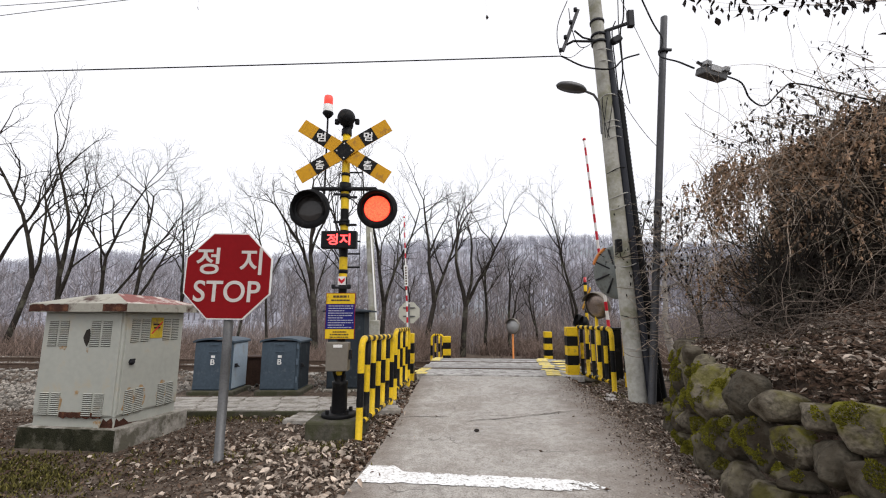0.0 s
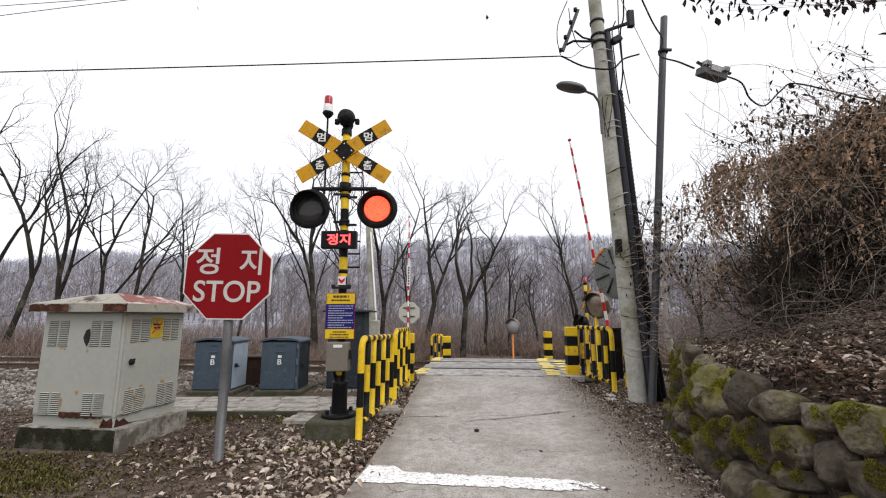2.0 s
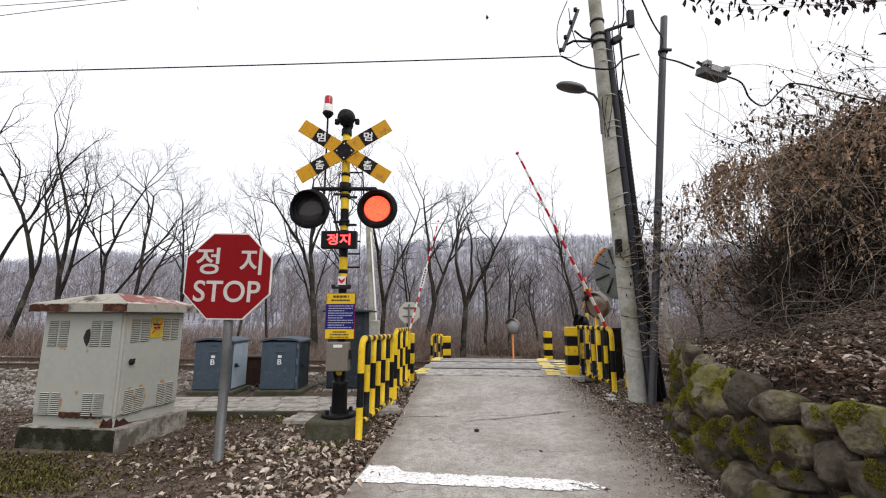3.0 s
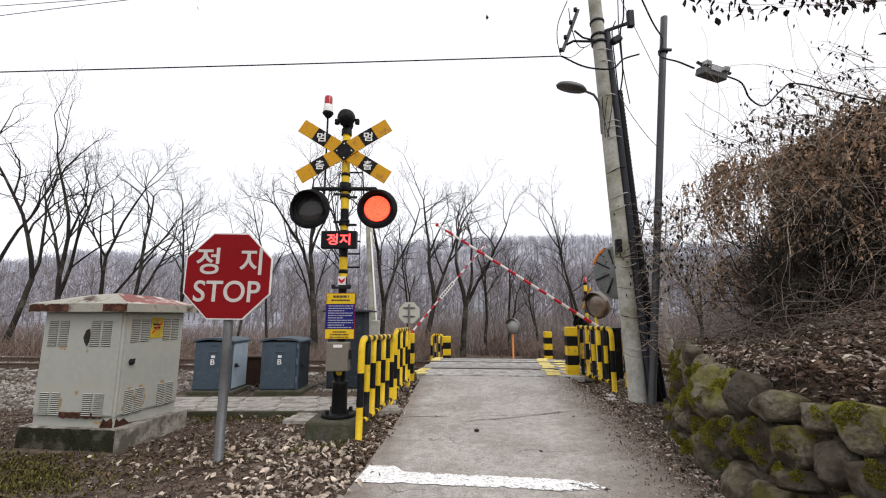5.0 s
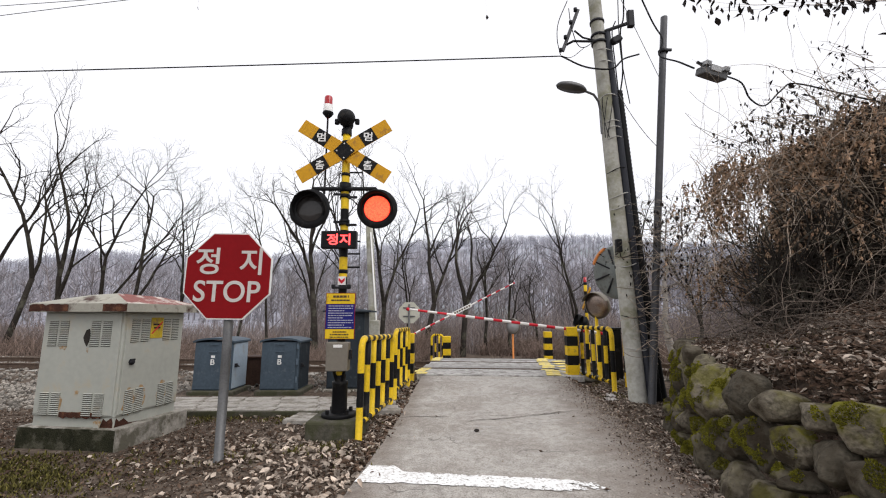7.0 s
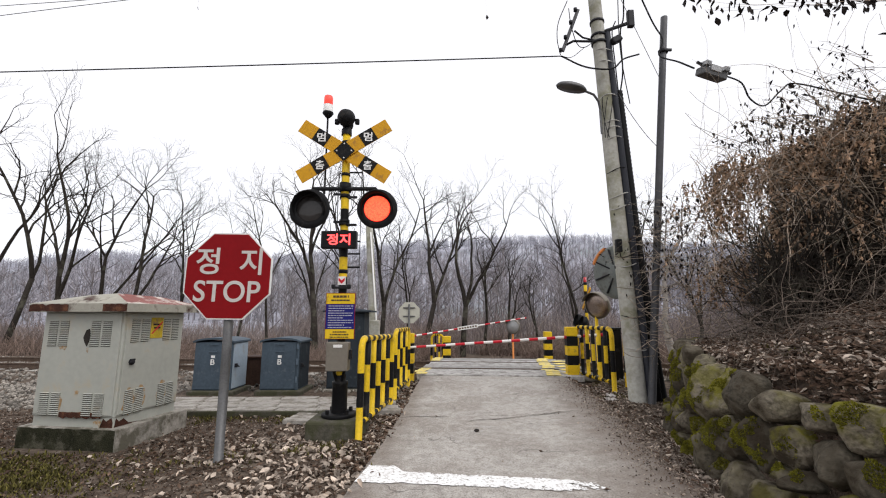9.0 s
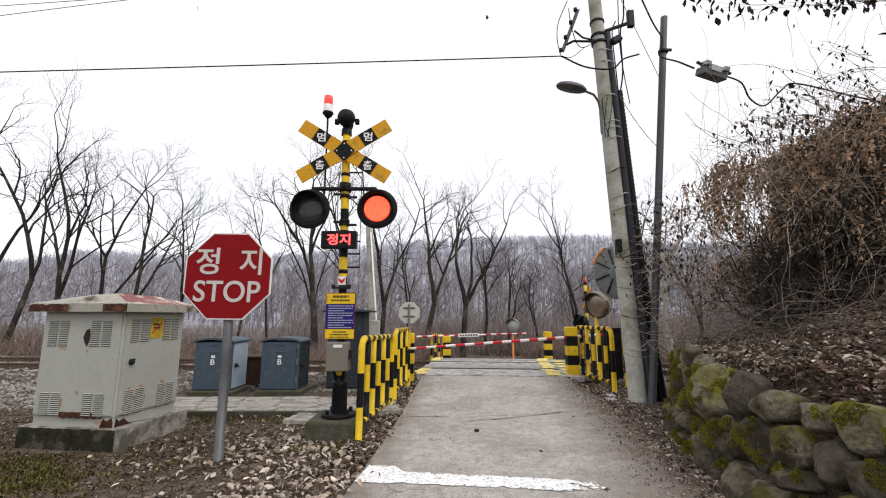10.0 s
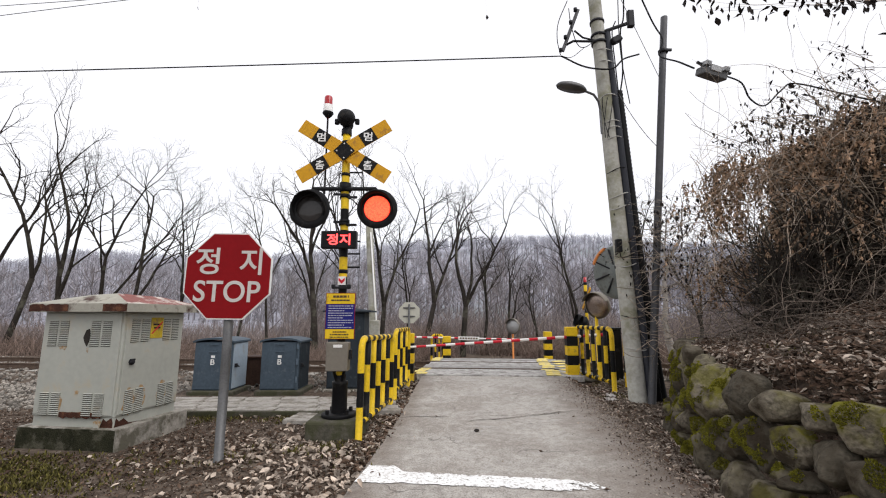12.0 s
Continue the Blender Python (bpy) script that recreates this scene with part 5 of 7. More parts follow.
def build_mirror_back():
    m = thing("convex_mirror", "large convex mirror seen from its ribbed grey back", "traffic mirror", pose(3.70, 9.0, 0))
    g = Geo()
    g.tube([(0.12, 0.18, 0), (0.12, 0.18, 2.9)], 0.045, 12)
    part("post", g, M_YEL, m)
    mt = Matrix.Translation((0.0, 0, 2.38)) @ pose(0, 0, 0, 90, 0, -52)
    g = Geo()
    g.lathe([(0, 0.11), (0.12, 0.11), (0.16, 0.09), (0.45, 0.05), (0.56, 0.03), (0.58, 0.0), (0.56, -0.02), (0, -0.06)], mt, 36)
    disc = part("mirror_shell", g, M_MOULD, m, "grey moulded back")
    for k in range(8):
        g = Geo()
        a = k * math.pi / 4 + 0.3
        g.box((0.33 * math.cos(a), 0.33 * math.sin(a), 0.075), (0.36, 0.03, 0.05), bevel=0.008, turn=Euler((0, 0, a)).to_matrix())
        part("rib", g, M_DARKM, disc, at=mt)
    g = Geo()
    n = 20
    for i in range(n + 1):
        a = radians(118 + 42 * i / n)
        for r, z in ((0.55, 0.04), (0.62, 0.03), (0.62, -0.12), (0.58, -0.12)):
            g.v.append(tuple(mt @ Vector((r * math.cos(a), r * math.sin(a), z))))
    for i in range(n):
        g.f += [(4 * i + j, 4 * i + (j + 1) % 4, 4 * i + 4 + (j + 1) % 4, 4 * i + 4 + j) for j in range(4)]
    g.m, g.s = [0] * len(g.f), [True] * len(g.f)
    part("rim", g, M_ORANGE, disc, "orange rim")


def build_small_mirror(x, y, z, zc, r, mat_post, label, rz, mat_face, tilt=0):
    m = thing("convex_mirror", label, "traffic mirror", pose(x, y, z))
    g = Geo()
    g.tube([(0, 0.1, 0), (0, 0.1, zc - z + 0.1)], 0.04, 10)
    part("post", g, mat_post, m)
    g = Geo()
    mt = Matrix.Translation((0, 0, zc - z)) @ pose(0, 0, 0, 90 + tilt, 0, rz)
    g.lathe([(0, 0.07), (r * 0.5, 0.055), (r * 0.96, 0.02), (r, 0.0)], mt, 30)
    part("mirror_face", g, mat_face, m, "dull convex face")
    g = Geo()
    g.lathe([(r * 0.97, 0.03), (r * 1.05, 0.02), (r * 1.05, -0.04), (r * 0.9, -0.06), (0, -0.08)], mt, 30)
    part("rim", g, M_BOXGREY, m)
    g = Geo()
    for i in range(13):
        a = radians(20 + 140 * i / 12)
        for rr, d in ((1.03, 0.0), (1.06, 0.0), (1.06, 0.16), (1.03, 0.16)):
            g.v.append(tuple(mt @ Vector((r * rr * math.cos(a), r * rr * math.sin(a), d))))
    for i in range(12):
        g.f += [(4 * i + j, 4 * i + (j + 1) % 4, 4 * i + 4 + (j + 1) % 4, 4 * i + 4 + j) for j in range(4)]
    g.m, g.s = [0] * len(g.f), [True] * len(g.f)
    part("visor", g, M_BOXGREY, m)


def build_far_signal():
    """The signal on the far side, seen edge on."""
    s = thing("far_crossing_signal", "yellow and black crossing signal beyond the tracks seen from behind", "crossing signal", pose(5.38, 16.2, -0.3))
    g = Geo()
    tube_bands(g, (0, 0, 0), (0, 0, 2.95), 0.06, 11, 0)
    part("pole", g, [M_YEL, M_BLACK], s)
    for a in (40, -40):
        g = Geo()
        g.box((0, -0.06, 2.4), (0.03, 0.16, 1.0), bevel=0.004, turn=Euler((radians(a), radians(8), 0)).to_matrix())
        part("crossbuck_blade", g, M_SIGNY, s)
    g = Geo()
    g.lathe([(0.06, 3.02), (0.06, 3.2), (0, 3.22)], None, 14)
    part("beacon", g, M_CLEARRED, s)
    g = Geo()
    g.lathe([(0.07, 2.92), (0.08, 3.02), (0, 3.03)], None, 14)
    part("bell", g, M_BLACK, s)
    for k in (-1, 1):
        g = Geo()
        g.lathe([(0, -0.1), (0.2, -0.08), (0.26, 0.0), (0.24, 0.12)], Matrix.Translation((-0.22, 0.3 * k, 1.5 if k < 0 else 1.58)) @ pose(0, 0, 0, 0, -70, 0), 20)
        g.tube([(0, 0, 1.62), (-0.2, 0.3 * k, 1.55)], 0.025, 6)
        part("lamp", g, M_BLACK, s)


def build_sign_back():
    s = thing("stop_sign", "pale grey back of an octagonal sign on a thin post", "stop sign", pose(-1.41, 18, -0.6))
    g = Geo()
    g.tube([(0, 0, 0), (0, 0, 2.55)], 0.04, 10)
    part("post", g, M_GALV, s)
    g = Geo()
    g.prism(octagon(0.47), 0.02, pose(0, 0.05, 2.2))
    pn = part("panel", g, M_SIGNBACK, s)
    for z in (2.05, 2.4):
        g = Geo()
        g.box((0, 0.03, z), (0.5, 0.04, 0.05), bevel=0.006)
        part("bracket", g, M_GALV, s)


def build_white_pole():
    p = thing("concrete_post", "pale leaning concrete post beside the track", "post", pose(-1.58, 10.4, -0.1))
    g = Geo()
    ax = Vector((-0.27, 0.05, 3.95))
    g.tube([ax * (i / 5) for i in range(6)], [0.105, 0.10, 0.098, 0.093, 0.09, 0.085], 16)
    part("shaft", g, M_POLE, p)
    g = Geo()
    g.tube([(0.06, -0.11, 0), (0.0, -0.10, 1.4), (-0.2, -0.06, 3.6)], 0.02, 6)
    part("conduit", g, M_WHITE, p)
    g = Geo()
    g.box((-0.02, -0.16, 1.25), (0.22, 0.14, 0.42), bevel=0.02)
    part("junction_box", g, M_POLE, p)


def build_brown_box():
    g = Geo()
    g.box((0, 0, 0.30), (0.55, 0.4, 0.62), bevel=0.02)
    g.box((0, 0, 0.62), (0.62, 0.46, 0.04), bevel=0.01)
    solid("cable_trough_box", g, M_BROWN, "dark brown metal box beside the ballast", "equipment box", at=pose(-3.75, 9.2, 0))


def build_paving():
    pav = thing("paving", "strip of pale cracked concrete paving slabs", "paving", kind="structure")
    rnd = random.Random(4)
    for r in range(5):
        x = -4.35 - 0.06 * r
        while x < -1.15:
            w = 0.62
            g = Geo()
            g.box((0, 0, 0), (w - 0.016, 0.198, 0.09), bevel=0.012)
            y = 6.69 + 0.218 * r
            part("slab", g, M_SLAB, pav, at=pose(x + w / 2, y, 0.045 + rnd.uniform(-0.008, 0.008), rnd.uniform(-0.8, 0.8), rnd.uniform(-0.8, 0.8), rnd.uniform(-0.5, 0.5)))
            x += w
    for x, y in ((-1.86, 6.45), (-1.88, 6.29), (-1.92, 6.13)):
        g = Geo()
        g.box((0, 0, 0), (0.5, 0.14, 0.06), bevel=0.012)
        part("slab", g, M_SLAB, pav, at=pose(x, y, 0.035, 1, 1, -2))
    g = Geo()
    g.box((-2.85, 6.55, 0.03), (3.1, 0.05, 0.10), bevel=0.01)
    part("kerb", g, M_MOSSCONC, pav)


# ---- plants ----
def limb(g, p, d, length, r, level, rnd):
    """One limb that sweeps upward and, from it, its side limbs and twigs."""
    n = (7, 6, 5, 3)[level]
    wander = (0.11, 0.17, 0.22, 0.26)[level]
    pts, rad = [p.copy()], [r]
    cur, dirn = p.copy(), d.copy()
    nodes = []
    tip = (0.34, 0.3, 0.35, 0.6)[level]
    for i in range(n):
        dirn = (dirn + Vector((rnd.gauss(0, wander), rnd.gauss(0, wander), rnd.gauss(0.035, wander * 0.6)))).normalized()
        cur = cur + dirn * (length / n)
        pts.append(cur.copy())
        rad.append(max(r * (1 - (1 - tip) * (i + 1) / n), 0.0045))
        nodes.append((cur.copy(), dirn.copy(), rad[-1], (i + 1) / n))
    g[0 if level == 0 else 1].tube(pts, rad, (7, 5, 4, 3)[level], caps=False)
    if level == 3:
        return
    for q, dd, rr, u in nodes:
        if u < (0.28, 0.25, 0.15)[level]:
            continue
        for _ in range(2 if u > 0.99 else (1 if rnd.random() < (0.72, 0.74, 0.8)[level] else 0)):
            side = Vector((rnd.gauss(0, 1), rnd.gauss(0, 1), rnd.gauss(0, 0.8)))
            side = (side - dd * side.dot(dd)).normalized()
            nd = (dd * 0.8 + side * rnd.uniform(0.45, 0.9) + Vector((0, 0, 0.12))).normalized()
            limb(g, q, nd, length * rnd.uniform(0.34, 0.62) * (1.2 - 0.45 * u), min(rr * 0.8, r * 0.55), level + 1, rnd)


def tree(x, y, height, lean, r, seed, forks=2, mat=None, level=0):
    rnd = random.Random(seed)
    z = land(x, y) - 0.1
    t = thing("bare_tree", "leafless dark-barked tree with fine spreading twigs", "tree", pose(x, y, z), "bare trees by the track")
    g = (Geo(), Geo())
    top = Vector((lean, rnd.uniform(-0.05, 0.05), 1)).normalized()
    mid = top * height * rnd.uniform(0.2, 0.4) + Vector((rnd.gauss(0, 0.1), 0, 0))
    g[0].tube([Vector((0, 0, -0.3)), Vector((0, 0, 0.2)), mid * 0.5 + Vector((rnd.gauss(0, 0.05), 0, 0)), mid], [r * 1.35, r * 1.1, r * 0.97, r * 0.9], 9)
    for k in range(forks):
        a = rnd.uniform(0, 6.28)
        dd = (top + Vector((math.cos(a) * 0.12, math.sin(a) * 0.2, 0)) + Vector(((k - (forks - 1) / 2) * rnd.uniform(0.22, 0.42), 0, 0))).normalized()
        limb(g, mid, dd, height * 0.72 * (1 if k == 0 else rnd.uniform(0.7, 0.95)), r * (0.82 if k == 0 else 0.66), level, rnd)
    part("trunk", g[0], mat or M_BARKD, t)
    part("crown", g[1], mat or M_BARKD, t, "bare crown of fine twigs")
    return t


def build_pylon():
    """A pale lattice tower standing on the wooded slope."""
    p = thing("power_pylon", "pale distant steel lattice power pylon on the hillside", "pylon", pose(-6.6, 170, hill_z(-6.6, 170) - 1))
    g, h = Geo(), 17.0
    wide = lambda z: 1.9 * (1 - z / h) ** 1.3 + 0.35
    for sx in (-1, 1):
        for sy in (-1, 1):
            g.tube([(sx * wide(z), sy * wide(z), z) for z in np.linspace(0, h, 9)], 0.09, 4)
    for i in range(8):
        a, b = h * i / 8, h * (i + 1) / 8
        for sy in (-1, 1):
            g.tube([(-wide(a), sy * wide(a), a), (wide(b), sy * wide(b), b)], 0.06, 3)
            g.tube([(wide(a), sy * wide(a), a), (-wide(b), sy * wide(b), b)], 0.06, 3)
    part("lattice", g, M_FARSTEEL, p)
    for z, w in ((11.5, 3.2), (13.5, 2.8), (15.5, 2.3)):
        g = Geo()
        g.tube([(-w, 0, z), (0, 0, z + 0.5), (w, 0, z)], 0.12, 4)
        part("cross_arm", g, M_FARSTEEL, p)


def build_trees():
    rows = [(-21.6, 20.0, 10.5, 0.14, 0.17, 1, 2), (-19.7, 19.5, 9.6, 0.20, 0.15, 2, 2), (-18.2, 20.0, 9.2, 0.16, 0.17, 3, 3),
            (-16.8, 21.0, 9.2, 0.03, 0.15, 4, 2), (-16.1, 21.0, 7.8, 0.36, 0.15, 5, 2), (-14.2, 23.0, 7.6, 0.10, 0.11, 6, 2),
            (-9.2, 23.0, 8.6, -0.08, 0.10, 7, 1), (-6.0, 20.5, 8.3, -0.10, 0.17, 8, 2), (-5.3, 21.5, 9.3, 0.02, 0.12, 9, 2),
            (-3.1, 22.0, 9.0, 0.06, 0.15, 10, 2), (-1.0, 22.5, 9.0, 0.16, 0.17, 11, 2), (1.0, 22.0, 7.8, 0.07, 0.17, 12, 3),
            (2.4, 24.0, 6.0, 0.05, 0.11, 13, 2), (3.6, 23.0, 4.8, 0.05, 0.10, 14, 2), (7.2, 23.0, 8.2, -0.07, 0.13, 15, 2),
            (-9.8, 20.5, 5.2, 0.1, 0.08, 17, 1), (-7.6, 25.0, 7.6, 0.05, 0.10, 18, 2),
            (5.6, 25.5, 4.6, 0.0, 0.09, 19, 2), (9.6, 21.5, 7.2, 0.06, 0.10, 20, 2), (-2.0, 26.0, 7.0, 0.0, 0.10, 21, 2), (12.2, 21.0, 6.5, 0.0, 0.12, 22, 2)]
    for x, y, h, lean, r, seed, forks in rows:
        tree(x, y, h, lean, r * (0.78 if x < -8 else 0.84), seed, forks)
    tree(5.75, 10.9, 4.3, -0.03, 0.10, 31, 1, M_BARKP, 1)


def build_woodland():
    """Young trees standing between the near trees and the hill."""
    rnd = random.Random(77)
    g = Geo()
    for _ in range(400):
        y = rnd.uniform(29, 80)
        x = rnd.uniform(-1.15, 1.15) * y
        if x < -0.35 * y and rnd.random() < 0.6:
            continue
        z = max(land(x, y), hill_z(x, y)) - 0.3
        h = rnd.uniform(4.0, 8.0) * (0.72 + y / 150)
        p = Vector((x, y, z))
        lean = Vector((rnd.gauss(0, 0.06), rnd.gauss(0, 0.05), 1))
        pts = [p]
        for i in range(5):
            lean = (lean + Vector((rnd.gauss(0, 0.07), rnd.gauss(0, 0.05), 0))).normalized()
            pts.append(pts[-1] + lean * h / 5)
        r = rnd.uniform(0.04, 0.085)
        g.tube(pts, [r, r * 0.85, r * 0.7, r * 0.5, r * 0.33, 0.02], 4, caps=False)
        for i in range(2, 6):
            for _k in range(5):
                s = Vector((rnd.gauss(0, 1), rnd.gauss(0, 0.7), rnd.uniform(0.5, 1.6))).normalized()
                ln = h * rnd.uniform(0.10, 0.26)
                a = pts[i - 1].lerp(pts[i], rnd.random())
                b = a + s * ln * 0.5 + Vector((0, 0, 0.05))
                c = b + (s + Vector((rnd.gauss(0, 0.3), 0, 0.25))) * ln * 0.5
                g.tube([a, b, c], [0.03, 0.02, 0.012], 3, caps=False)
                for _j in range(2):
                    e = b + (s + Vector((rnd.gauss(0, 0.6), rnd.gauss(0, 0.5), 0.3))) * ln * 0.4
                    g.tube([b, e], [0.017, 0.01], 3, caps=False)
    brush = Geo()
    for _ in range(5200):
        y = rnd.uniform(25, 62)
        x = rnd.uniform(-1.15, 1.15) * y
        low = 0.6 if x < -0.35 * y else 1.0
        z = max(land(x, y), hill_z(x, y)) - 0.1
        for _k in range(3):
            h = rnd.triangular(0.8, 4.2, 1.6) * low
            a = Vector((x + rnd.gauss(0, 0.3), y, z))
            d = Vector((rnd.gauss(0, 0.22), rnd.gauss(0, 0.1), 1)).normalized()
            b = a + d * h * 0.55
            brush.tube([a, b, b + (d + Vector((rnd.gauss(0, 0.3), 0, 0))) * h * 0.45], [0.022, 0.016, 0.007], 3, caps=False)
            brush.tube([b, b + (d + Vector((rnd.gauss(0, 0.7), rnd.gauss(0, 0.3), 0))) * h * 0.35], [0.012, 0.006], 3, caps=False)
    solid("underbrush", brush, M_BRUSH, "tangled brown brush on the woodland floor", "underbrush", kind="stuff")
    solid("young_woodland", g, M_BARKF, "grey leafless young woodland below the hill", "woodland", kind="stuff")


def hill_z(x, y):
    u = x / y
    crest = float(np.interp(u, [-1.4, -1.0, -0.85, -0.6, -0.4, -0.1, 0.2, 0.3, 0.55, 0.8, 1.4],
                            [38, 28, 34, 31, 31, 38, 42, 42, 38, 37, 40]))
    k = smooth(30, 240, y) - 0.45 * smooth(260, 520, y)
    return -2.5 + crest * k * 1.0 + 1.6 * noise.noise((x * 0.03, y * 0.03, 2)) * smooth(50, 120, y) * (1 if y < 230 else 0.5)


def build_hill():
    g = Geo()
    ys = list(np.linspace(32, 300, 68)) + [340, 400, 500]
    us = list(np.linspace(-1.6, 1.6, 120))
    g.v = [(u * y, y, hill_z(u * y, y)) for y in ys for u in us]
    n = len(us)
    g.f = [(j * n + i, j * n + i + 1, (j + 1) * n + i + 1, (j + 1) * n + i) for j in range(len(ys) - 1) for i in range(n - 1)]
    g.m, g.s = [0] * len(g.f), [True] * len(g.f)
    solid("wooded_hill", g, M_HILL, "wooded hill closing the valley, coloured blue-grey for haze", "hill", kind="structure")
    rnd = random.Random(9)
    g = Geo()
    # trees nearer than the haze-paled ones, in a darker copy of their colour
    near = Geo()
    for i in range(12000):
        y = rnd.uniform(60, 150) if i > 9000 else 245 - 175 * rnd.random() ** 1.6 if i % 3 else rnd.uniform(225, 250)
        x = rnd.uniform(-1.35, 1.35) * y
        z = hill_z(x, y)
        h = rnd.uniform(2.8, 5.5) if i % 3 else rnd.uniform(4, 8)
        w = h * rnd.uniform(0.10, 0.2)
        lean = rnd.gauss(0, 0.35)
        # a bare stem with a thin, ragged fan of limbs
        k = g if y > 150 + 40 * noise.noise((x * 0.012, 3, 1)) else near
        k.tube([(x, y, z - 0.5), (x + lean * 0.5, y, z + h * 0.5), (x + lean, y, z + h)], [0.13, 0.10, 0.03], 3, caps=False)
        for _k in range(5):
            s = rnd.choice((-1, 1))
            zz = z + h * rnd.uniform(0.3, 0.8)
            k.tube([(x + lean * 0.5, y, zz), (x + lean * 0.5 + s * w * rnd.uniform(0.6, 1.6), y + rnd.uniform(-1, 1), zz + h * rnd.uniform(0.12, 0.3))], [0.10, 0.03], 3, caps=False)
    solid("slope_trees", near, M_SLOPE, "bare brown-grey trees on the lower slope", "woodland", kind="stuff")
    solid("hill_trees", g, M_HILLTREE, "countless bare trees on the far hill, coloured pale for haze", "woodland", kind="stuff")


def leaf_shape(rnd, size, curl):
    """A pointed, folded and shrivelled leaf of seven corners."""
    w = size * rnd.triangular(0.08, 0.36, 0.16)
    c = curl * rnd.uniform(0.2, 1.1) * size
    twist = rnd.uniform(-0.5, 0.5) * c
    base = [(-size / 2, 0, twist), (-size * 0.15, -w, c * 0.9), (size * 0.2, -w * 0.75, c), (size / 2, rnd.uniform(-0.6, 0.6) * w, c * 0.5 - twist), (size * 0.2, w * 0.75, c * 0.5), (-size * 0.15, w, c * 0.6), (0, 0, -c * 0.2)]
    j = size * 0.07
    return [(x + rnd.uniform(-j, j), y + rnd.uniform(-j, j), z + rnd.uniform(-j, j) * 0.6) for x, y, z in base]


LEAF_FACES = [(0, 1, 6), (1, 2, 6), (2, 3, 6), (3, 4, 6), (4, 5, 6), (5, 0, 6)]


def put_leaf(g, rnd, p, size, tilt, curl=0.25):
    m = Matrix.Translation(p) @ Euler((rnd.gauss(0, tilt), rnd.gauss(0, tilt), rnd.uniform(0, 6.28))).to_matrix().to_4x4()
    g.add([tuple(m @ Vector(v)) for v in leaf_shape(rnd, size, curl)], LEAF_FACES)


def build_litter():
    rnd = random.Random(21)
    brown, pale = Geo(), Geo()

    def drop(x, y, size, lift=0.0, white=0.3):
        lo, hi = road_edge(y)
        z = land(x, y)
        if lo < x < hi:
            z = road_z(y) + 0.006
        put_leaf(pale if rnd.random() < white else brown, rnd, (x, y, z + 0.006 + lift), size, 0.38, 0.38)

    def clear(x, y):
        return not (-4.8 < x < -3.45 and 4.8 < y < 6.3)

    for _ in range(19000):
        y = 2.0 + 4.8 * rnd.random() ** 1.05
        x = rnd.uniform(-6.0, -0.55)
        if (x > road_edge(y)[0] - 0.02 and rnd.random() > 0.05) or not clear(x, y):
            continue
        thick = 0.30 + 0.9 * noise.noise((x * 0.9, y * 0.9, 4)) + 0.35 * smooth(-3.4, -1.9, x)
        if rnd.random() > thick:
            continue
        w = rnd.random() < 0.08 + 0.5 * smooth(-3.1, -1.6, x)
        drop(x, y, rnd.triangular(0.03, 0.12, 0.06) if w else rnd.uniform(0.02, 0.06), rnd.uniform(0, 0.015), float(w))
    # crumbs and fragments
    for _ in range(26000):
        y = 2.2 + 4.8 * rnd.random()
        x = rnd.uniform(-7.0, -0.6)
        if x > road_edge(y)[0] - 0.01 or not clear(x, y):
            continue
        drop(x, y, rnd.uniform(0.01, 0.035), 0.0, 0.16)
    for _ in range(1700):
        y = rnd.uniform(4.2, 9.4)
        drop(road_edge(y)[0] - abs(rnd.gauss(0, 0.22)), y, rnd.uniform(0.03, 0.10), rnd.uniform(0, 0.02), 0.22)
    for _ in range(5200):
        y = rnd.uniform(3.0, 9.4)
        hi = road_edge(y)[1]
        x = hi - 0.25 + (wall_x(y) - hi + 0.4) * rnd.random() ** 0.6 if y < 7 else hi - 0.1 + abs(rnd.gauss(0, 0.6))
        drop(x, y, rnd.uniform(0.012, 0.045) if rnd.random() < 0.88 else rnd.uniform(0.05, 0.09), 0, 0.62)
    # crumbs drifted over the lane's worn edge
    for _ in range(4600):
        y = rnd.uniform(3.0, 9.0)
        drop(road_edge(y)[1] - 0.02 - abs(rnd.gauss(0, 0.26)), y, rnd.uniform(0.006, 0.028), 0, 0.3)
    for _ in range(20):
        y = rnd.uniform(3.7, 9)
        lo, hi = road_edge(y)
        drop(lo + (hi - lo) * rnd.random(), y, rnd.uniform(0.03, 0.08), 0, 0.7)
    for _ in range(22000):
        y = rnd.uniform(2.2, 8.0)
        x = wall_x(y) + 0.24 + 2.9 * rnd.random() ** 1.3
        if x > 7.5:
            continue
        drop(x, y, rnd.triangular(0.015, 0.095, 0.04), rnd.uniform(0, 0.05), 0.08 + 0.26 * smooth(4.9, 4.0, x) * (noise.noise((x * 2, y * 2, 3)) > -0.1))
    # soil crumbs, roots and leaves spilling over the wall's crest
    for _ in range(11000):
        y = rnd.uniform(2.4, 7.6)
        x = wall_x(y) + rnd.uniform(0.04, 0.7)
        if x < 7:
            drop(x, y, rnd.triangular(0.01, 0.08, 0.025), rnd.uniform(0, 0.03), 0.06)
    solid("leaf_litter", brown, M_LEAFPALE, "fallen brown leaves scattered on the verges and bank", "leaves", kind="stuff")
    solid("bleached_litter", pale, M_LEAFWHITE, "bleached pale fallen leaves lying among the litter", "leaves", kind="stuff")
    # one dark clod lying on the lane
    vs, fs = rock(0.035, 3, 2, (1, 1, 0.6), 5)
    g = Geo()
    g.add([tuple(v) for v in vs], fs)
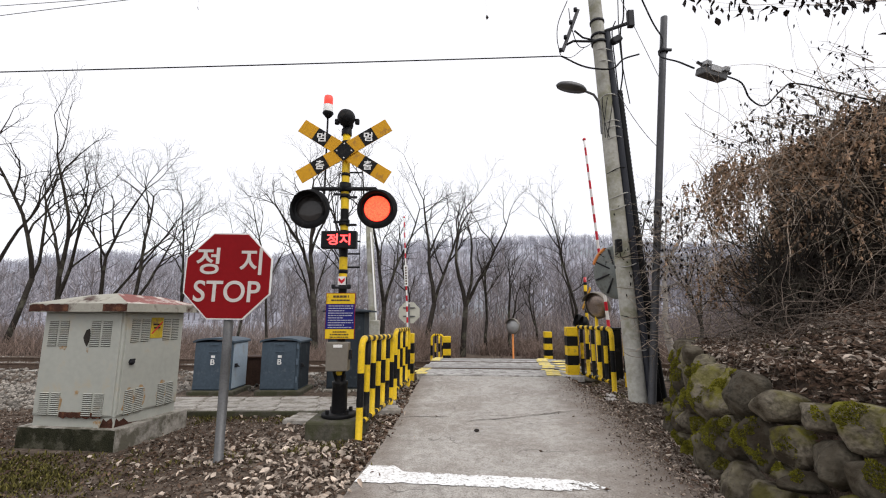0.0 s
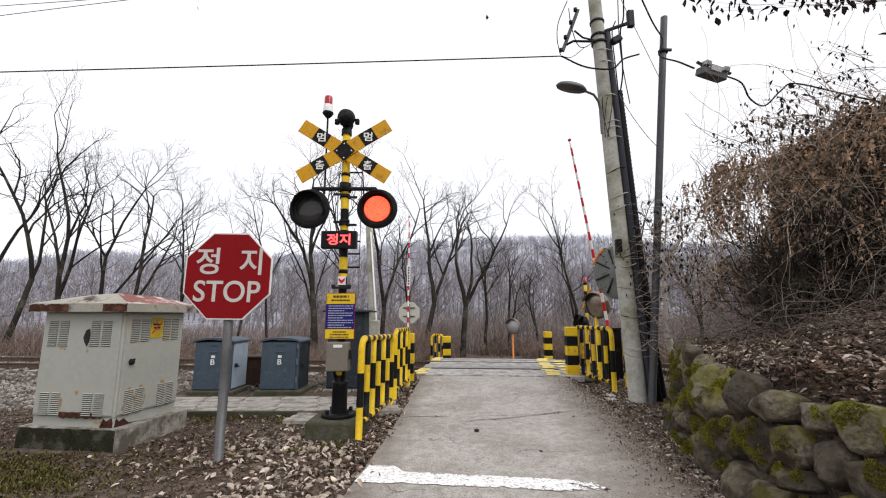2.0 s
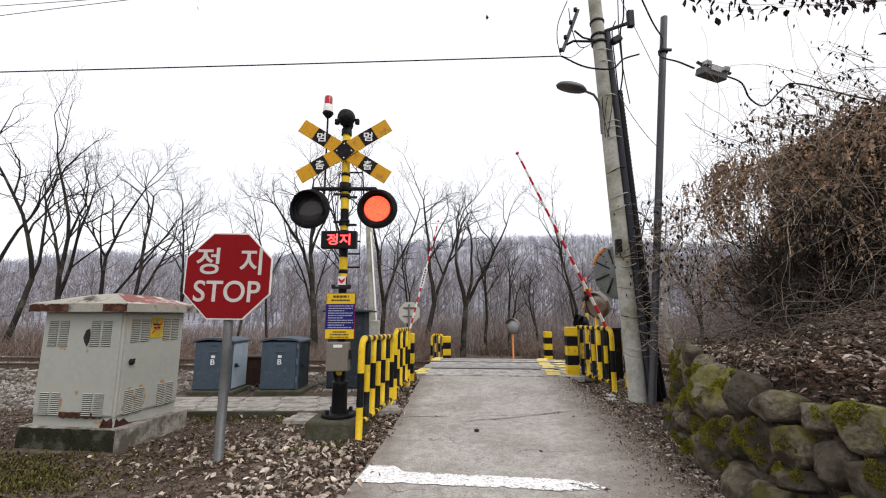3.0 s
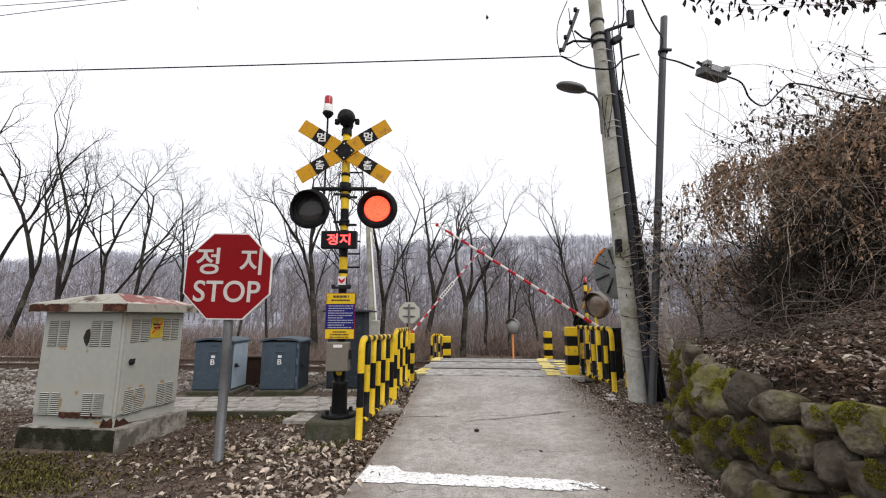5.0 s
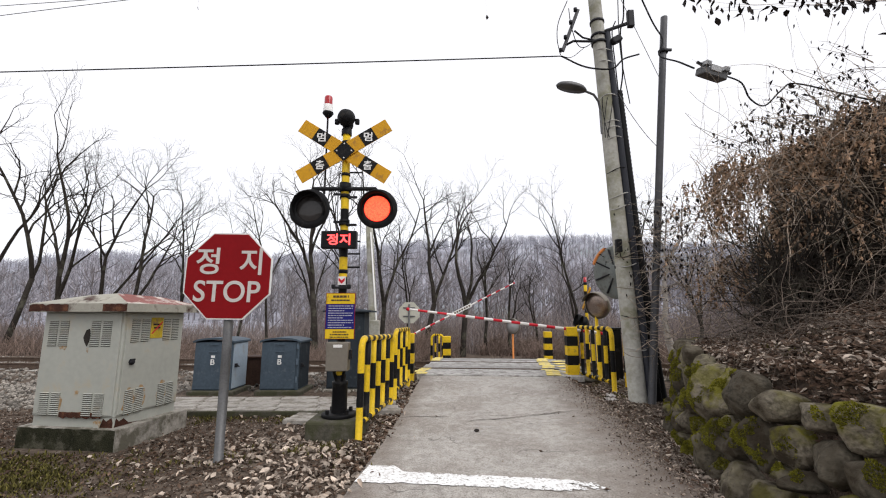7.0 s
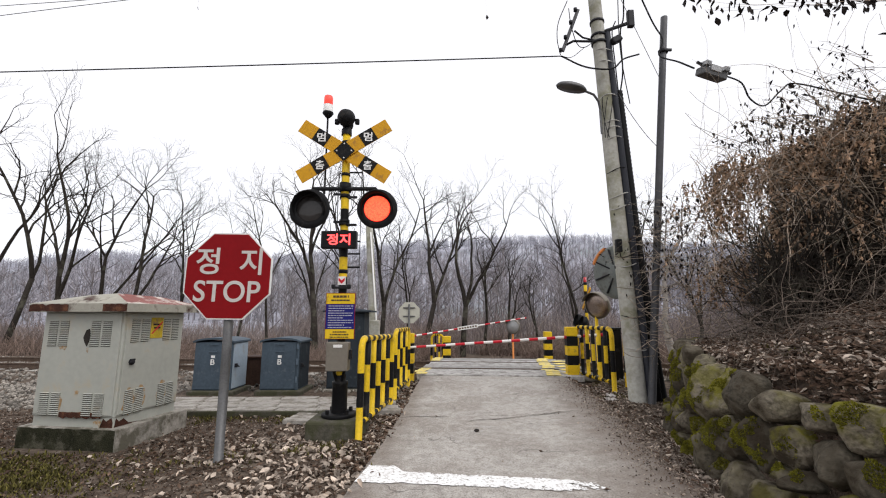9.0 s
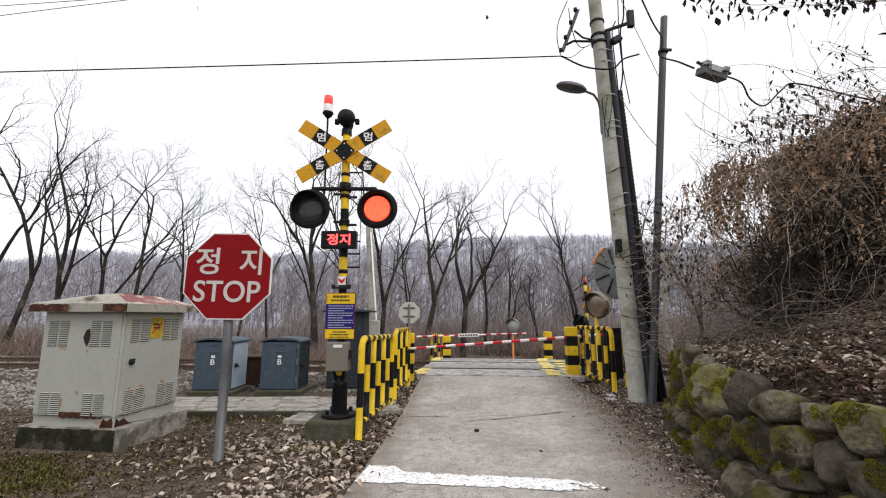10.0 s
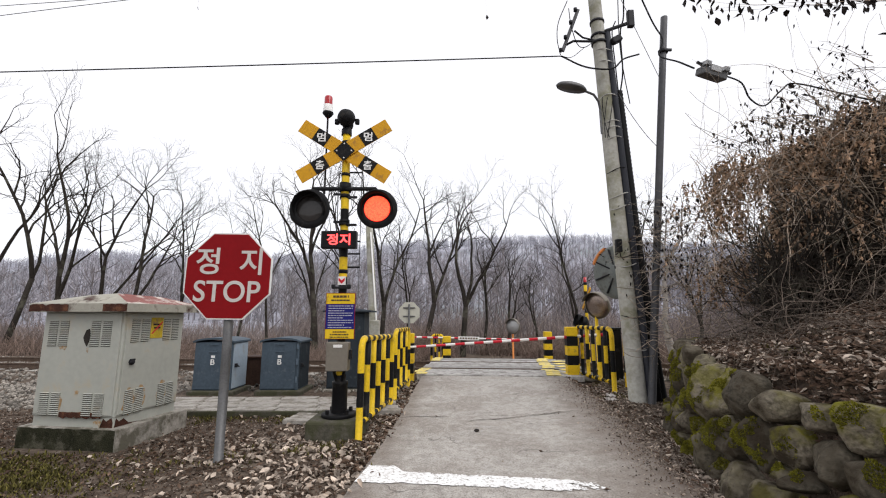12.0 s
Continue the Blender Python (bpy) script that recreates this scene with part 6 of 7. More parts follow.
    solid("clod", g, M_HOLE, "small dark clod lying on the concrete lane", "clod", at=pose(0.42, 5.62, road_z(5.6) + 0.016))


def build_grass():
    rnd = random.Random(31)
    g = Geo()

    def tuft(x, y, z, n, h):
        for _ in range(n):
            a, l = rnd.uniform(0, 6.28), h * rnd.uniform(0.5, 1.2)
            bx, by = x + rnd.gauss(0, 0.05), y + rnd.gauss(0, 0.05)
            tip = Vector((bx + math.cos(a) * l * 0.6, by + math.sin(a) * l * 0.6, z + l))
            s = Vector((-math.sin(a), math.cos(a), 0)) * 0.006
            b = Vector((bx, by, z))
            mid = b.lerp(tip, 0.5) + Vector((0, 0, l * 0.15))
            g.add([tuple(b - s), tuple(b + s), tuple(mid + s), tuple(mid - s), tuple(tip)], [(0, 1, 2, 3), (3, 2, 4)])

    spots = [(-4.4, 4.62, 0.5, 120), (-4.7, 4.2, 0.7, 420), (-5.0, 3.9, 0.6, 200), (-3.9, 3.9, 0.5, 90), (-3.1, 6.45, 0.5, 40), (-3.7, 6.5, 0.3, 25), (-1.2, 5.15, 0.25, 22), (-0.75, 6.1, 0.25, 30),
             (-2.1, 6.45, 0.3, 24), (-2.5, 4.7, 0.4, 18), (-1.0, 4.9, 0.3, 14), (-1.6, 5.0, 0.4, 16), (-3.3, 4.4, 0.5, 14), (2.9, 8.0, 0.4, 20), (-5.4, 4.0, 0.4, 30), (3.2, 9.1, 0.4, 20), (3.6, 4.6, 0.25, 12), (3.9, 5.0, 0.2, 12), (3.3, 4.4, 0.15, 10)]
    for cx, cy, s, n in spots:
        for _ in range(n):
            x, y = rnd.gauss(cx, s), rnd.gauss(cy, 0.16)
            if -4.75 < x < -3.45 and 4.86 < y < 6.3:
                continue
            tuft(x, y, land(x, y) - 0.005, 14, rnd.uniform(0.02, 0.05))
    solid("grass_tufts", g, M_GRASS, "sparse yellow-green grass and moss on the verge", "grass", kind="stuff")


BLOBS = [((4.55, 7.0, 2.95), (0.7, 0.5, 0.95)), ((5.3, 6.8, 2.9), (1.0, 0.9, 1.4)), ((6.2, 6.4, 2.75), (1.1, 1.0, 1.4)), ((5.25, 5.9, 2.5), (0.7, 0.6, 0.85)),
         ((6.3, 5.9, 2.4), (0.9, 0.8, 0.95)), ((5.9, 5.7, 2.9), (0.8, 0.7, 1.15)), ((6.9, 6.5, 3.3), (0.6, 0.8, 1.75)),
         ((6.35, 6.0, 3.9), (0.75, 0.6, 0.75)), ((5.75, 6.3, 3.7), (0.6, 0.5, 0.6)), ((5.0, 6.8, 3.6), (0.65, 0.5, 0.55)), ((4.75, 6.9, 2.1), (0.45, 0.4, 0.6))]


def build_thicket():
    """A crust of hanging brown leaves over a hollow coloured dark for shade with near-black leaves and shrub wood,
    netted with pale vines.
    """
    rnd = random.Random(51)
    t = thing("vine_thicket", "tangled thicket of dried brown vines and withered leaves on the bank", "thicket", pose(0, 0, 0))
    crust, core, stems, dark, twigs = Geo(), Geo(), Geo(), Geo(), Geo()

    def depth(p):
        """How deep a point lies: 0 at the heart of the nearest mass, 1 at its skin."""
        return min(math.sqrt(sum(((p[i] - c[i]) / r[i]) ** 2 for i in range(3))) for c, r in BLOBS)

    def pick(lo, hi, down=-1.0):
        while True:
            c, r = BLOBS[rnd.randrange(len(BLOBS))]
            q = Vector((rnd.gauss(0, 1), rnd.gauss(0, 1), rnd.gauss(0, 1))).normalized()
            if q.z < down and rnd.random() < 0.93:
                continue
            q *= rnd.uniform(lo, hi)
            p = Vector((c[0] + q.x * r[0], c[1] + q.y * r[1], c[2] + q.z * r[2]))
            if p.z > land(p.x, p.y) + 0.12:
                return p

    def hang(g, p, size, curl):
        m = Matrix.Translation(p) @ Euler((rnd.gauss(0, 0.7), 1.2 + rnd.gauss(0, 0.6), rnd.uniform(0, 6.28))).to_matrix().to_4x4()
        g.add([tuple(m @ Vector(v)) for v in leaf_shape(rnd, size, curl)], LEAF_FACES)

    # strands of leaves hanging down the outside
    for _ in range(3600):
        p = pick(0.82, 1.1, 0.05)
        d = depth(p)
        if d < 0.75 or noise.noise(p * 2.1) + 0.6 * noise.noise(p * 5.5) < -0.1 + 1.2 * max(0, d - 1.0):
            continue
        if p.x < 0.65 * p.y and rnd.random() < 0.6:
            continue
        drift = Vector((rnd.gauss(0, 0.35), rnd.gauss(-0.1, 0.3), -1)).normalized()
        for i in range(rnd.randrange(5, 24)):
            p = p + (drift + Vector((rnd.gauss(0, 0.3), rnd.gauss(0, 0.3), 0))) * 0.035
            if p.z < land(p.x, p.y) + 0.5:
                break
            hang(crust, p, rnd.triangular(0.02, 0.085, 0.04), 0.6)
    # inner leaves in the near-black copy, painting the hollow's shade
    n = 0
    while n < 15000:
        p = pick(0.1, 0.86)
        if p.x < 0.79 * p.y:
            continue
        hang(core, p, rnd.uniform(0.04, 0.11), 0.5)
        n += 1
    # long pale vines slung over the crust
    for k in range(1050):
        p = pick(0.88, 1.12, -0.35)
        if p.y > 6.9 and rnd.random() < 0.6:
            continue
        d = Vector((rnd.gauss(-0.15, 1), rnd.gauss(-0.25, 0.4), rnd.gauss(0.15, 0.6))).normalized()
        pts, bend = [p], Vector((rnd.gauss(0, 0.05), rnd.gauss(0, 0.04), rnd.gauss(-0.07, 0.05)))
        for i in range(rnd.randrange(6, 19)):
            d = (d + bend + Vector((rnd.gauss(0, 0.1), rnd.gauss(0, 0.1), rnd.gauss(0, 0.1)))).normalized()
            q = pts[-1] + d * 0.13
            if depth(q) < 0.85:
                q.y -= 0.06
            q.z = max(q.z, land(q.x, q.y) + 0.04)
            if q.x < 0.6 * q.y:
                break
            pts.append(q)
        if len(pts) > 3:
            r = rnd.choice((0.0018, 0.0025, 0.003, 0.004, 0.0055))
            stems.tube(pts, [r * (1 - 0.5 * i / len(pts)) for i in range(len(pts))], 4, caps=False)
    # shoots rooted in the bank, leaning out and arching over
    for _ in range(70):
        y = rnd.uniform(5.3, 7.4)
        x = wall_x(y) + rnd.uniform(0.6, 3.2)
        if x > 8 or x < 0.66 * y:
            continue
        p = Vector((x, y, land(x, y) - 0.05))
        d = Vector((rnd.gauss(-0.1, 0.4), rnd.gauss(0, 0.35), 1)).normalized()
        pts, r = [p], rnd.choice((0.003, 0.004, 0.005, 0.008))
        for i in range(rnd.randrange(4, 10)):
            d = (d + Vector((rnd.gauss(-0.02, 0.15), rnd.gauss(0, 0.15), rnd.gauss(-0.07, 0.1)))).normalized()
            pts.append(pts[-1] + d * 0.24)
        twigs.tube(pts, [r * (1 - 0.08 * i) for i in range(len(pts))], 5, caps=False)
    # dark-barked shrub wood, packed in to colour the hollow's shade, with its side twigs
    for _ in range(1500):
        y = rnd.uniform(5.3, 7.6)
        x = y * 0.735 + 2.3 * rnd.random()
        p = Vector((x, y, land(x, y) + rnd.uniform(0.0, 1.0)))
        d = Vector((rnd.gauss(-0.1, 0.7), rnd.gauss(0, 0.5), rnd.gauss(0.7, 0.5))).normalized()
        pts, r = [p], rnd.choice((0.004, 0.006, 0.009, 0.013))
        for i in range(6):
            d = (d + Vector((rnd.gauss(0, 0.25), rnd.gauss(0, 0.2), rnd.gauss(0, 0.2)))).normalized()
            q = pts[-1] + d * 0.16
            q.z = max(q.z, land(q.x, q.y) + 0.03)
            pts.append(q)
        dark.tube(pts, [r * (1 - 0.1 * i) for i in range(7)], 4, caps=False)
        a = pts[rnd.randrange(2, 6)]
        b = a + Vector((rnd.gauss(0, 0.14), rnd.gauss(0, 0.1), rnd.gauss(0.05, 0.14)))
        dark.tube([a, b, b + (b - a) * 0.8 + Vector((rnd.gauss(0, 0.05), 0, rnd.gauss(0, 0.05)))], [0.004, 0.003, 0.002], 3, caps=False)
    # low brown tangle at the thicket's foot
    for _ in range(600):
        y = rnd.uniform(4.6, 6.8)
        x = wall_x(y) + rnd.uniform(0.7, 3.4)
        if x < 0.68 * y or x > 7.5:
            continue
        p = Vector((x, y, land(x, y) + 0.45 * rnd.random() ** 1.5))
        d = Vector((rnd.gauss(-0.2, 0.8), rnd.gauss(-0.2, 0.6), rnd.gauss(0.3, 0.5))).normalized()
        pts = [p]
        for i in range(rnd.randrange(4, 9)):
            d = (d + Vector((rnd.gauss(0, 0.28), rnd.gauss(0, 0.2), rnd.gauss(-0.04, 0.22)))).normalized()
            q = pts[-1] + d * 0.09
            q.z = max(q.z, land(q.x, q.y) + 0.01)
            pts.append(q)
        twigs.tube(pts, rnd.choice((0.0015, 0.002, 0.003, 0.0045)), 4, caps=False)
    # trailing creepers and roots over the bank's shoulder
    for _ in range(210):
        y = rnd.uniform(3.2, 7.2)
        x = wall_x(y) + rnd.uniform(0.12, 1.9)
        p = Vector((x, y, land(x, y) + 0.03))
        d = Vector((rnd.gauss(-0.5, 0.8), rnd.gauss(0, 0.9), 0.2)).normalized()
        pts = [p]
        for i in range(rnd.randrange(5, 12)):
            d = (d + Vector((rnd.gauss(0, 0.3), rnd.gauss(0, 0.3), rnd.gauss(0, 0.15)))).normalized()
            q = pts[-1] + d * 0.1
            q.z = min(max(q.z, land(q.x, q.y) + 0.015), land(q.x, q.y) + 0.3)
            if q.x < wall_x(q.y) + 0.1:
                break
            pts.append(q)
        if len(pts) > 2:
            twigs.tube(pts, rnd.choice((0.001, 0.0015, 0.002, 0.003)), 4, caps=False)
    part("foliage", crust, M_LEAFBROWN, t)
    part("old_foliage", core, M_LEAFSHADE, t, "leaves coloured dark for the hollow's shade")
    part("stem_tangle", stems, M_VINE, t)
    part("creeper", twigs, M_TWIG, t, "thin brown creepers on the bank")
    part("shrub_wood", dark, M_BARKD, t, "dark bare shrub wood standing in for the hollow's shade")


def build_reaching_twigs():
    """Shoots that reach out of the thicket past the poles, and the shoot that hangs in from above."""
    rnd = random.Random(61)
    t = thing("overhanging_vine", "withered leaves hanging on thin vines, coloured near-black as if backlit by the sky", "vine", pose(0, 0, 0))
    st, lv = Geo(), Geo()

    def shoot(p, d, n, step, r, leaves, size, droop=-0.03, wander=0.13):
        p, d = Vector(p), Vector(d).normalized()
        pts = [p]
        for i in range(n):
            d = (d + Vector((rnd.gauss(0, wander), rnd.gauss(0, wander), rnd.gauss(droop, wander * 0.8)))).normalized()
            pts.append(pts[-1] + d * step)
            for _ in range(leaves):
                if rnd.random() < 0.55:
                    q = pts[-1] + Vector((rnd.gauss(0, 0.06), rnd.gauss(0, 0.06), -abs(rnd.gauss(0.03, 0.06))))
                    m = Matrix.Translation(q) @ Euler((rnd.gauss(0, 0.5), 1.3 + rnd.gauss(0, 0.5), rnd.uniform(0, 6.28))).to_matrix().to_4x4()
                    lv.add([tuple(m @ Vector(v)) for v in leaf_shape(rnd, size * rnd.uniform(0.6, 1.25), 0.3)], LEAF_FACES)
        st.tube(pts, [r * (1 - 0.7 * i / n) for i in range(n + 1)], 4, caps=False)
        return pts

    for _ in range(30):
        c = (rnd.uniform(4.1, 5.0), rnd.uniform(6.7, 7.3), rnd.uniform(2.2, 3.5))
        pts = shoot(c, (-1, rnd.gauss(0, 0.3), rnd.gauss(0.02, 0.25)), 7, 0.16, 0.006, 1, 0.08)
        for q in pts[2::2]:
            shoot(q, (-0.8, rnd.gauss(0, 0.3), rnd.gauss(-0.1, 0.5)), 5, 0.11, 0.003, 1, 0.07)
    for _ in range(30):
        c = (rnd.uniform(5.7, 7.1), rnd.uniform(6.0, 6.5), rnd.uniform(3.8, 4.6))
        shoot(c, (rnd.gauss(-0.5, 0.4), rnd.gauss(0, 0.3), rnd.gauss(0.5, 0.3)), 8, 0.14, 0.007, 3, 0.095)
    for k in range(12):
        c = (rnd.gauss(5.2, 0.22), rnd.uniform(6.4, 6.8), rnd.uniform(3.6, 4.1))
        shoot(c, (rnd.gauss(0, 0.15), 0, 1), 7, 0.13, 0.005, 3, 0.085)
    # along the top edge
    for k in range(5):
        pts = shoot((4.75 + 0.1 * k, 4.1 + 0.07 * k, 4.80 + 0.05 * k), (-1, 0.02, 0.05 - 0.01 * k), 14, 0.15, 0.003, 3, 0.105, 0.0, 0.05)
    for k in range(4):
        shoot((4.75 - 0.5 * k, 4.2, 4.7), (rnd.gauss(0, 0.12), 0, -1), 2 + k % 3, 0.12, 0.0025, 1, 0.075)
    for k in range(9):
        shoot((5.25, 4.8, rnd.uniform(3.9, 4.7)), (-0.8, 0.1, rnd.gauss(0.25, 0.3)), 6, 0.12, 0.004, 2, 0.06)
    tagged(part("twig_tangle", st, M_VINE, t), kind="stuff")
    part("foliage", lv, M_LEAFBACKLIT, t)
    # pole-side tangle
    rnd2 = random.Random(62)
    tg = Geo()
    for _ in range(260):
        z = 0.8 + 2.3 * rnd2.random() ** 1.2
        p = Vector((3.4 + 0.115 * z + rnd2.uniform(-0.15, 1.1), rnd2.uniform(6.9, 7.5), z))
        d = Vector((rnd2.gauss(-0.2, 1), rnd2.gauss(0, 0.3), rnd2.gauss(0, 0.5))).normalized()
        pts = [p]
        for i in range(6):
            d = (d + Vector((rnd2.gauss(0, 0.22), rnd2.gauss(0, 0.1), rnd2.gauss(0, 0.2)))).normalized()
            pts.append(pts[-1] + d * 0.085)
        tg.tube(pts, rnd2.choice((0.003, 0.004, 0.006)), 3, caps=False)
    solid("climbing_vine", tg, M_VINE, "thin dry creepers tangled round the poles", "vine")
    return t


def build_scrub():
    """Dry reddish scrub and low bushes beyond the rails."""
    rnd = random.Random(41)
    g = Geo()
    for _ in range(2300):
        if rnd.random() < 0.4:
            x, y, h = rnd.uniform(-3.5, 9.5), rnd.uniform(19, 25), rnd.uniform(0.4, 1.5)
        else:
            y = rnd.uniform(16.5, 27)
            x, h = rnd.uniform(-1.05, 1.1) * y, rnd.uniform(0.4, 1.3)
        patch = noise.noise((x * 0.45, y * 0.3, 6))
        if patch < -0.05 or -0.6 < x - 1.3 < 3.2 and y < 20:
            continue
        h *= 0.7 + 1.1 * patch
        z = land(x, y) - 0.05
        for _k in range(9):
            d = Vector((rnd.gauss(0, 0.35), rnd.gauss(0, 0.35), 1)).normalized()
            a = Vector((x + rnd.gauss(0, 0.12), y + rnd.gauss(0, 0.12), z))
            b = a + d * h * rnd.uniform(0.4, 0.6)
            c = b + (d + Vector((rnd.gauss(0, 0.4), rnd.gauss(0, 0.4), 0))).normalized() * h * rnd.uniform(0.3, 0.6)
            g.tube([a, b, c], [0.012, 0.009, 0.005], 3, caps=False)
            e = b + Vector((rnd.gauss(0, 0.5), rnd.gauss(0, 0.5), rnd.uniform(0.2, 0.9))) * h * 0.4
            g.tube([b, e], [0.008, 0.005], 3, caps=False)
    solid("dry_scrub", g, M_SCRUB, "reddish brown dry scrub beyond the rails", "scrub", kind="stuff")


def build_scrap():
    g = Geo()
    rnd = random.Random(2)
    n = 7
    for j in range(n):
        for i in range(n):
            g.v.append((0.022 * (i - 3) * (1 + 0.3 * rnd.random()), 0.02 * (j - 3) * (1 + 0.3 * rnd.random()), 0.01 + 0.06 * rnd.random() ** 2))
    g.f = [(j * n + i, j * n + i + 1, (j + 1) * n + i + 1, (j + 1) * n + i) for j in range(n - 1) for i in range(n - 1)]
    g.m, g.s = [0] * len(g.f), [False] * len(g.f)
    for x, y, rz in ((2.86, 7.62, 10), (3.0, 7.95, -25), (3.62, 12.9, 40)):
        solid("plastic_scrap", g, M_LETTER, "crumpled white plastic scrap lying on the verge", "litter", "white scraps", at=pose(x, y, land(x, y), 0, 0, rz))


def build_dangling_leaf(vine, x, y, z, size):
    """A dead leaf turning on a spider's thread."""
    g = Geo()
    rnd = random.Random(int(x * 100))
    m = Euler((0.5, 1.35, 0.6)).to_matrix()
    g.add([tuple(Vector((x, y, z)) + m @ Vector(v)) for v in leaf_shape(rnd, size, 0.4)], LEAF_FACES)
    leaf = part("dangling_leaf", g, M_LEAFBACKLIT, vine)
    g = Geo()
    g.tube([(x, y, z + size * 0.4), (x + 0.02, y, z + 2.2)], 0.0012, 3)
    part("thread", g, M_WIRE, leaf)


# ---- putting the place together ----
build_ground()
build_road()
build_track()
build_deck()
build_hill()
build_woodland()
build_pylon()
build_trees()
build_scrub()
build_big_cabinet()
build_track_box(-4.58, 8.1, "blue-grey lidded trackside box with a pale blue side", M_SLATEL)
build_track_box(-3.37, 8.15, "blue-grey lidded trackside box with a dark grey side", M_SLATED)
build_tall_box()
build_brown_box()
build_stop_sign()
lamps, beacon = build_signal()
pipe_fence("yellow and black pipe railing beside the signal", (-0.985, 5.27), (-0.83, 7.05), 0.0, 1.18, 5, 0, True, False, dip=1.6)
pipe_fence("yellow and black pipe railing near the tracks", (-0.83, 7.6), (-0.70, 8.85), 0.0, 1.2, 4, 0, True, False)
pipe_fence("yellow and black pipe railing beside the utility pole", (3.26, 8.44), (3.03, 9.9), 0.0, 1.21, 5, 0, True, True, 0.046)
pipe_fence("yellow and black pipe railing beyond the tracks", (-0.42, 16.2), (0.0, 16.2), -0.35, 1.12, 2, 0, True, True)
pipe_fence("yellow and black pipe railing behind the barrier machine", (3.70, 8.9), (4.08, 9.75), 0.0, 1.0, 2, 0, True, True)
banded_post("marker_post", "square yellow and black marker post", -0.74, 9.6, 0.02, 1.06, 0.22, 0, "marker posts")
banded_post("marker_post", "square yellow and black marker post", 2.82, 9.62, 0.0, 1.22, 0.235, 0, "marker posts")
banded_post("marker_post", "square yellow and black marker post", 0.14, 15.6, -0.35, 1.1, 0.28, 0, "marker posts")
banded_post("marker_post", "square yellow and black marker post", 3.74, 15.6, -0.35, 1.26, 0.27, 0, "marker posts")
arm_near = build_barrier("barrier_gate", "crossing barrier with red and white arm beside the pole", 3.75, 9.8, 0.0, 1.05, 192, 4.6, False)
arm_far = build_barrier("barrier_gate", "crossing barrier with red and white arm beyond the tracks", -1.29, 16.0, -0.35, 1.05, 6, 4.5, True)
build_utility_pole()
build_slim_pole()
build_amplifier()
build_mirror_back()
build_small_mirror(3.68, 10.3, 0.0, 1.71, 0.31, M_YEL, "dull round traffic mirror on a yellow post", -52, M_MIRROR, 10)
build_small_mirror(3.06, 19.0, -0.7, 1.02, 0.32, M_ORANGE, "round grey traffic mirror on an orange post", -40, M_ALU)
build_far_signal()
build_sign_back()
build_white_pole()
cable("overhead_cable", "black overhead cable spanning the lane", [(-14.0, 7.4, 5.82), (2.26, 7.5, 6.36)], 0.012, 0.02)
cable("overhead_cable", "thin dark overhead wire above the trees", [(-16, 9, 8.15), (-11.5, 9, 8.53), (-7.0, 9, 8.9), (-2, 8.3, 8.85), (2.9, 7.62, 8.5)], 0.007)
cable("overhead_cable", "thin dark overhead wire above the trees", [(-16, 9, 7.56), (-11.5, 9, 8.2), (-7.0, 9, 8.83), (-2, 8.3, 8.8), (2.9, 7.62, 8.4)], 0.007)
cable("overhead_cable", "black cable looped round the pole head", [(2.26, 7.5, 6.36), (2.6, 7.4, 6.1), (2.9, 7.38, 6.02), (3.2, 7.4, 6.05), (3.45, 7.5, 6.3), (3.75, 7.5, 6.4)], 0.017)
cable("overhead_cable", "black cable draped over the slim pole", [(3.6, 7.45, 8.3), (3.98, 7.4, 7.06), (4.09, 7.27, 6.55), (3.98, 7.22, 6.19), (4.12, 6.9, 5.86), (4.15, 6.52, 5.5)], 0.015)
cable("overhead_cable", "black cable looping to the thicket", [(4.62, 6.5, 5.36), (4.85, 6.45, 5.2), (4.92, 6.4, 4.9), (5.1, 6.35, 4.75), (5.35, 6.3, 4.98), (5.6, 6.3, 5.1), (6.3, 6.2, 4.85), (7.0, 6.1, 4.6)], 0.013)
cable("overhead_cable", "thin grey wire stretched beside the poles", [(3.2, 7.5, 8.3), (4.1, 7.4, 5.7)], 0.006, 0.0, M_GALV)
cable("overhead_cable", "thin grey wire stretched beside the poles", [(3.3, 7.5, 5.6), (4.0, 7.4, 4.4)], 0.006, 0.12, M_GALV)
for label, run, r in (("thin black jumper wire looped at the pole head", [(2.42, 7.48, 7.52), (2.23, 7.48, 7.06), (2.19, 7.48, 6.7), (2.24, 7.48, 6.37)], 0.008),
                    ("thin black jumper wire looped at the pole head", [(2.43, 7.45, 7.33), (2.46, 7.45, 6.97), (2.56, 7.45, 6.58), (2.7, 7.45, 6.51), (2.9, 7.47, 6.66)], 0.008),
                    ("thin black jumper wire looped at the pole head", [(2.26, 7.47, 6.34), (2.45, 7.47, 6.32), (2.71, 7.45, 6.52)], 0.006),
                    ("black cable rising from the corrugated conduit", [(3.36, 7.58, 5.6), (3.44, 7.56, 6.09), (3.44, 7.55, 6.87), (3.52, 7.55, 7.2), (3.55, 7.55, 7.6)], 0.014),
                    ("black cable rising from the corrugated conduit", [(3.34, 7.58, 5.6), (3.31, 7.56, 6.15), (3.28, 7.55, 6.87), (3.34, 7.5, 7.1)], 0.011)):
    cable("overhead_cable", label, run, r)
build_thicket()
vine = build_reaching_twigs()
build_dangling_leaf(vine, 0.67, 6.0, 6.03, 0.10)
build_dangling_leaf(vine, -3.82, 6.0, 6.19, 0.07)
build_litter()
build_grass()
build_ballast()
build_scrap()
build_paving()
build_stone_wall()


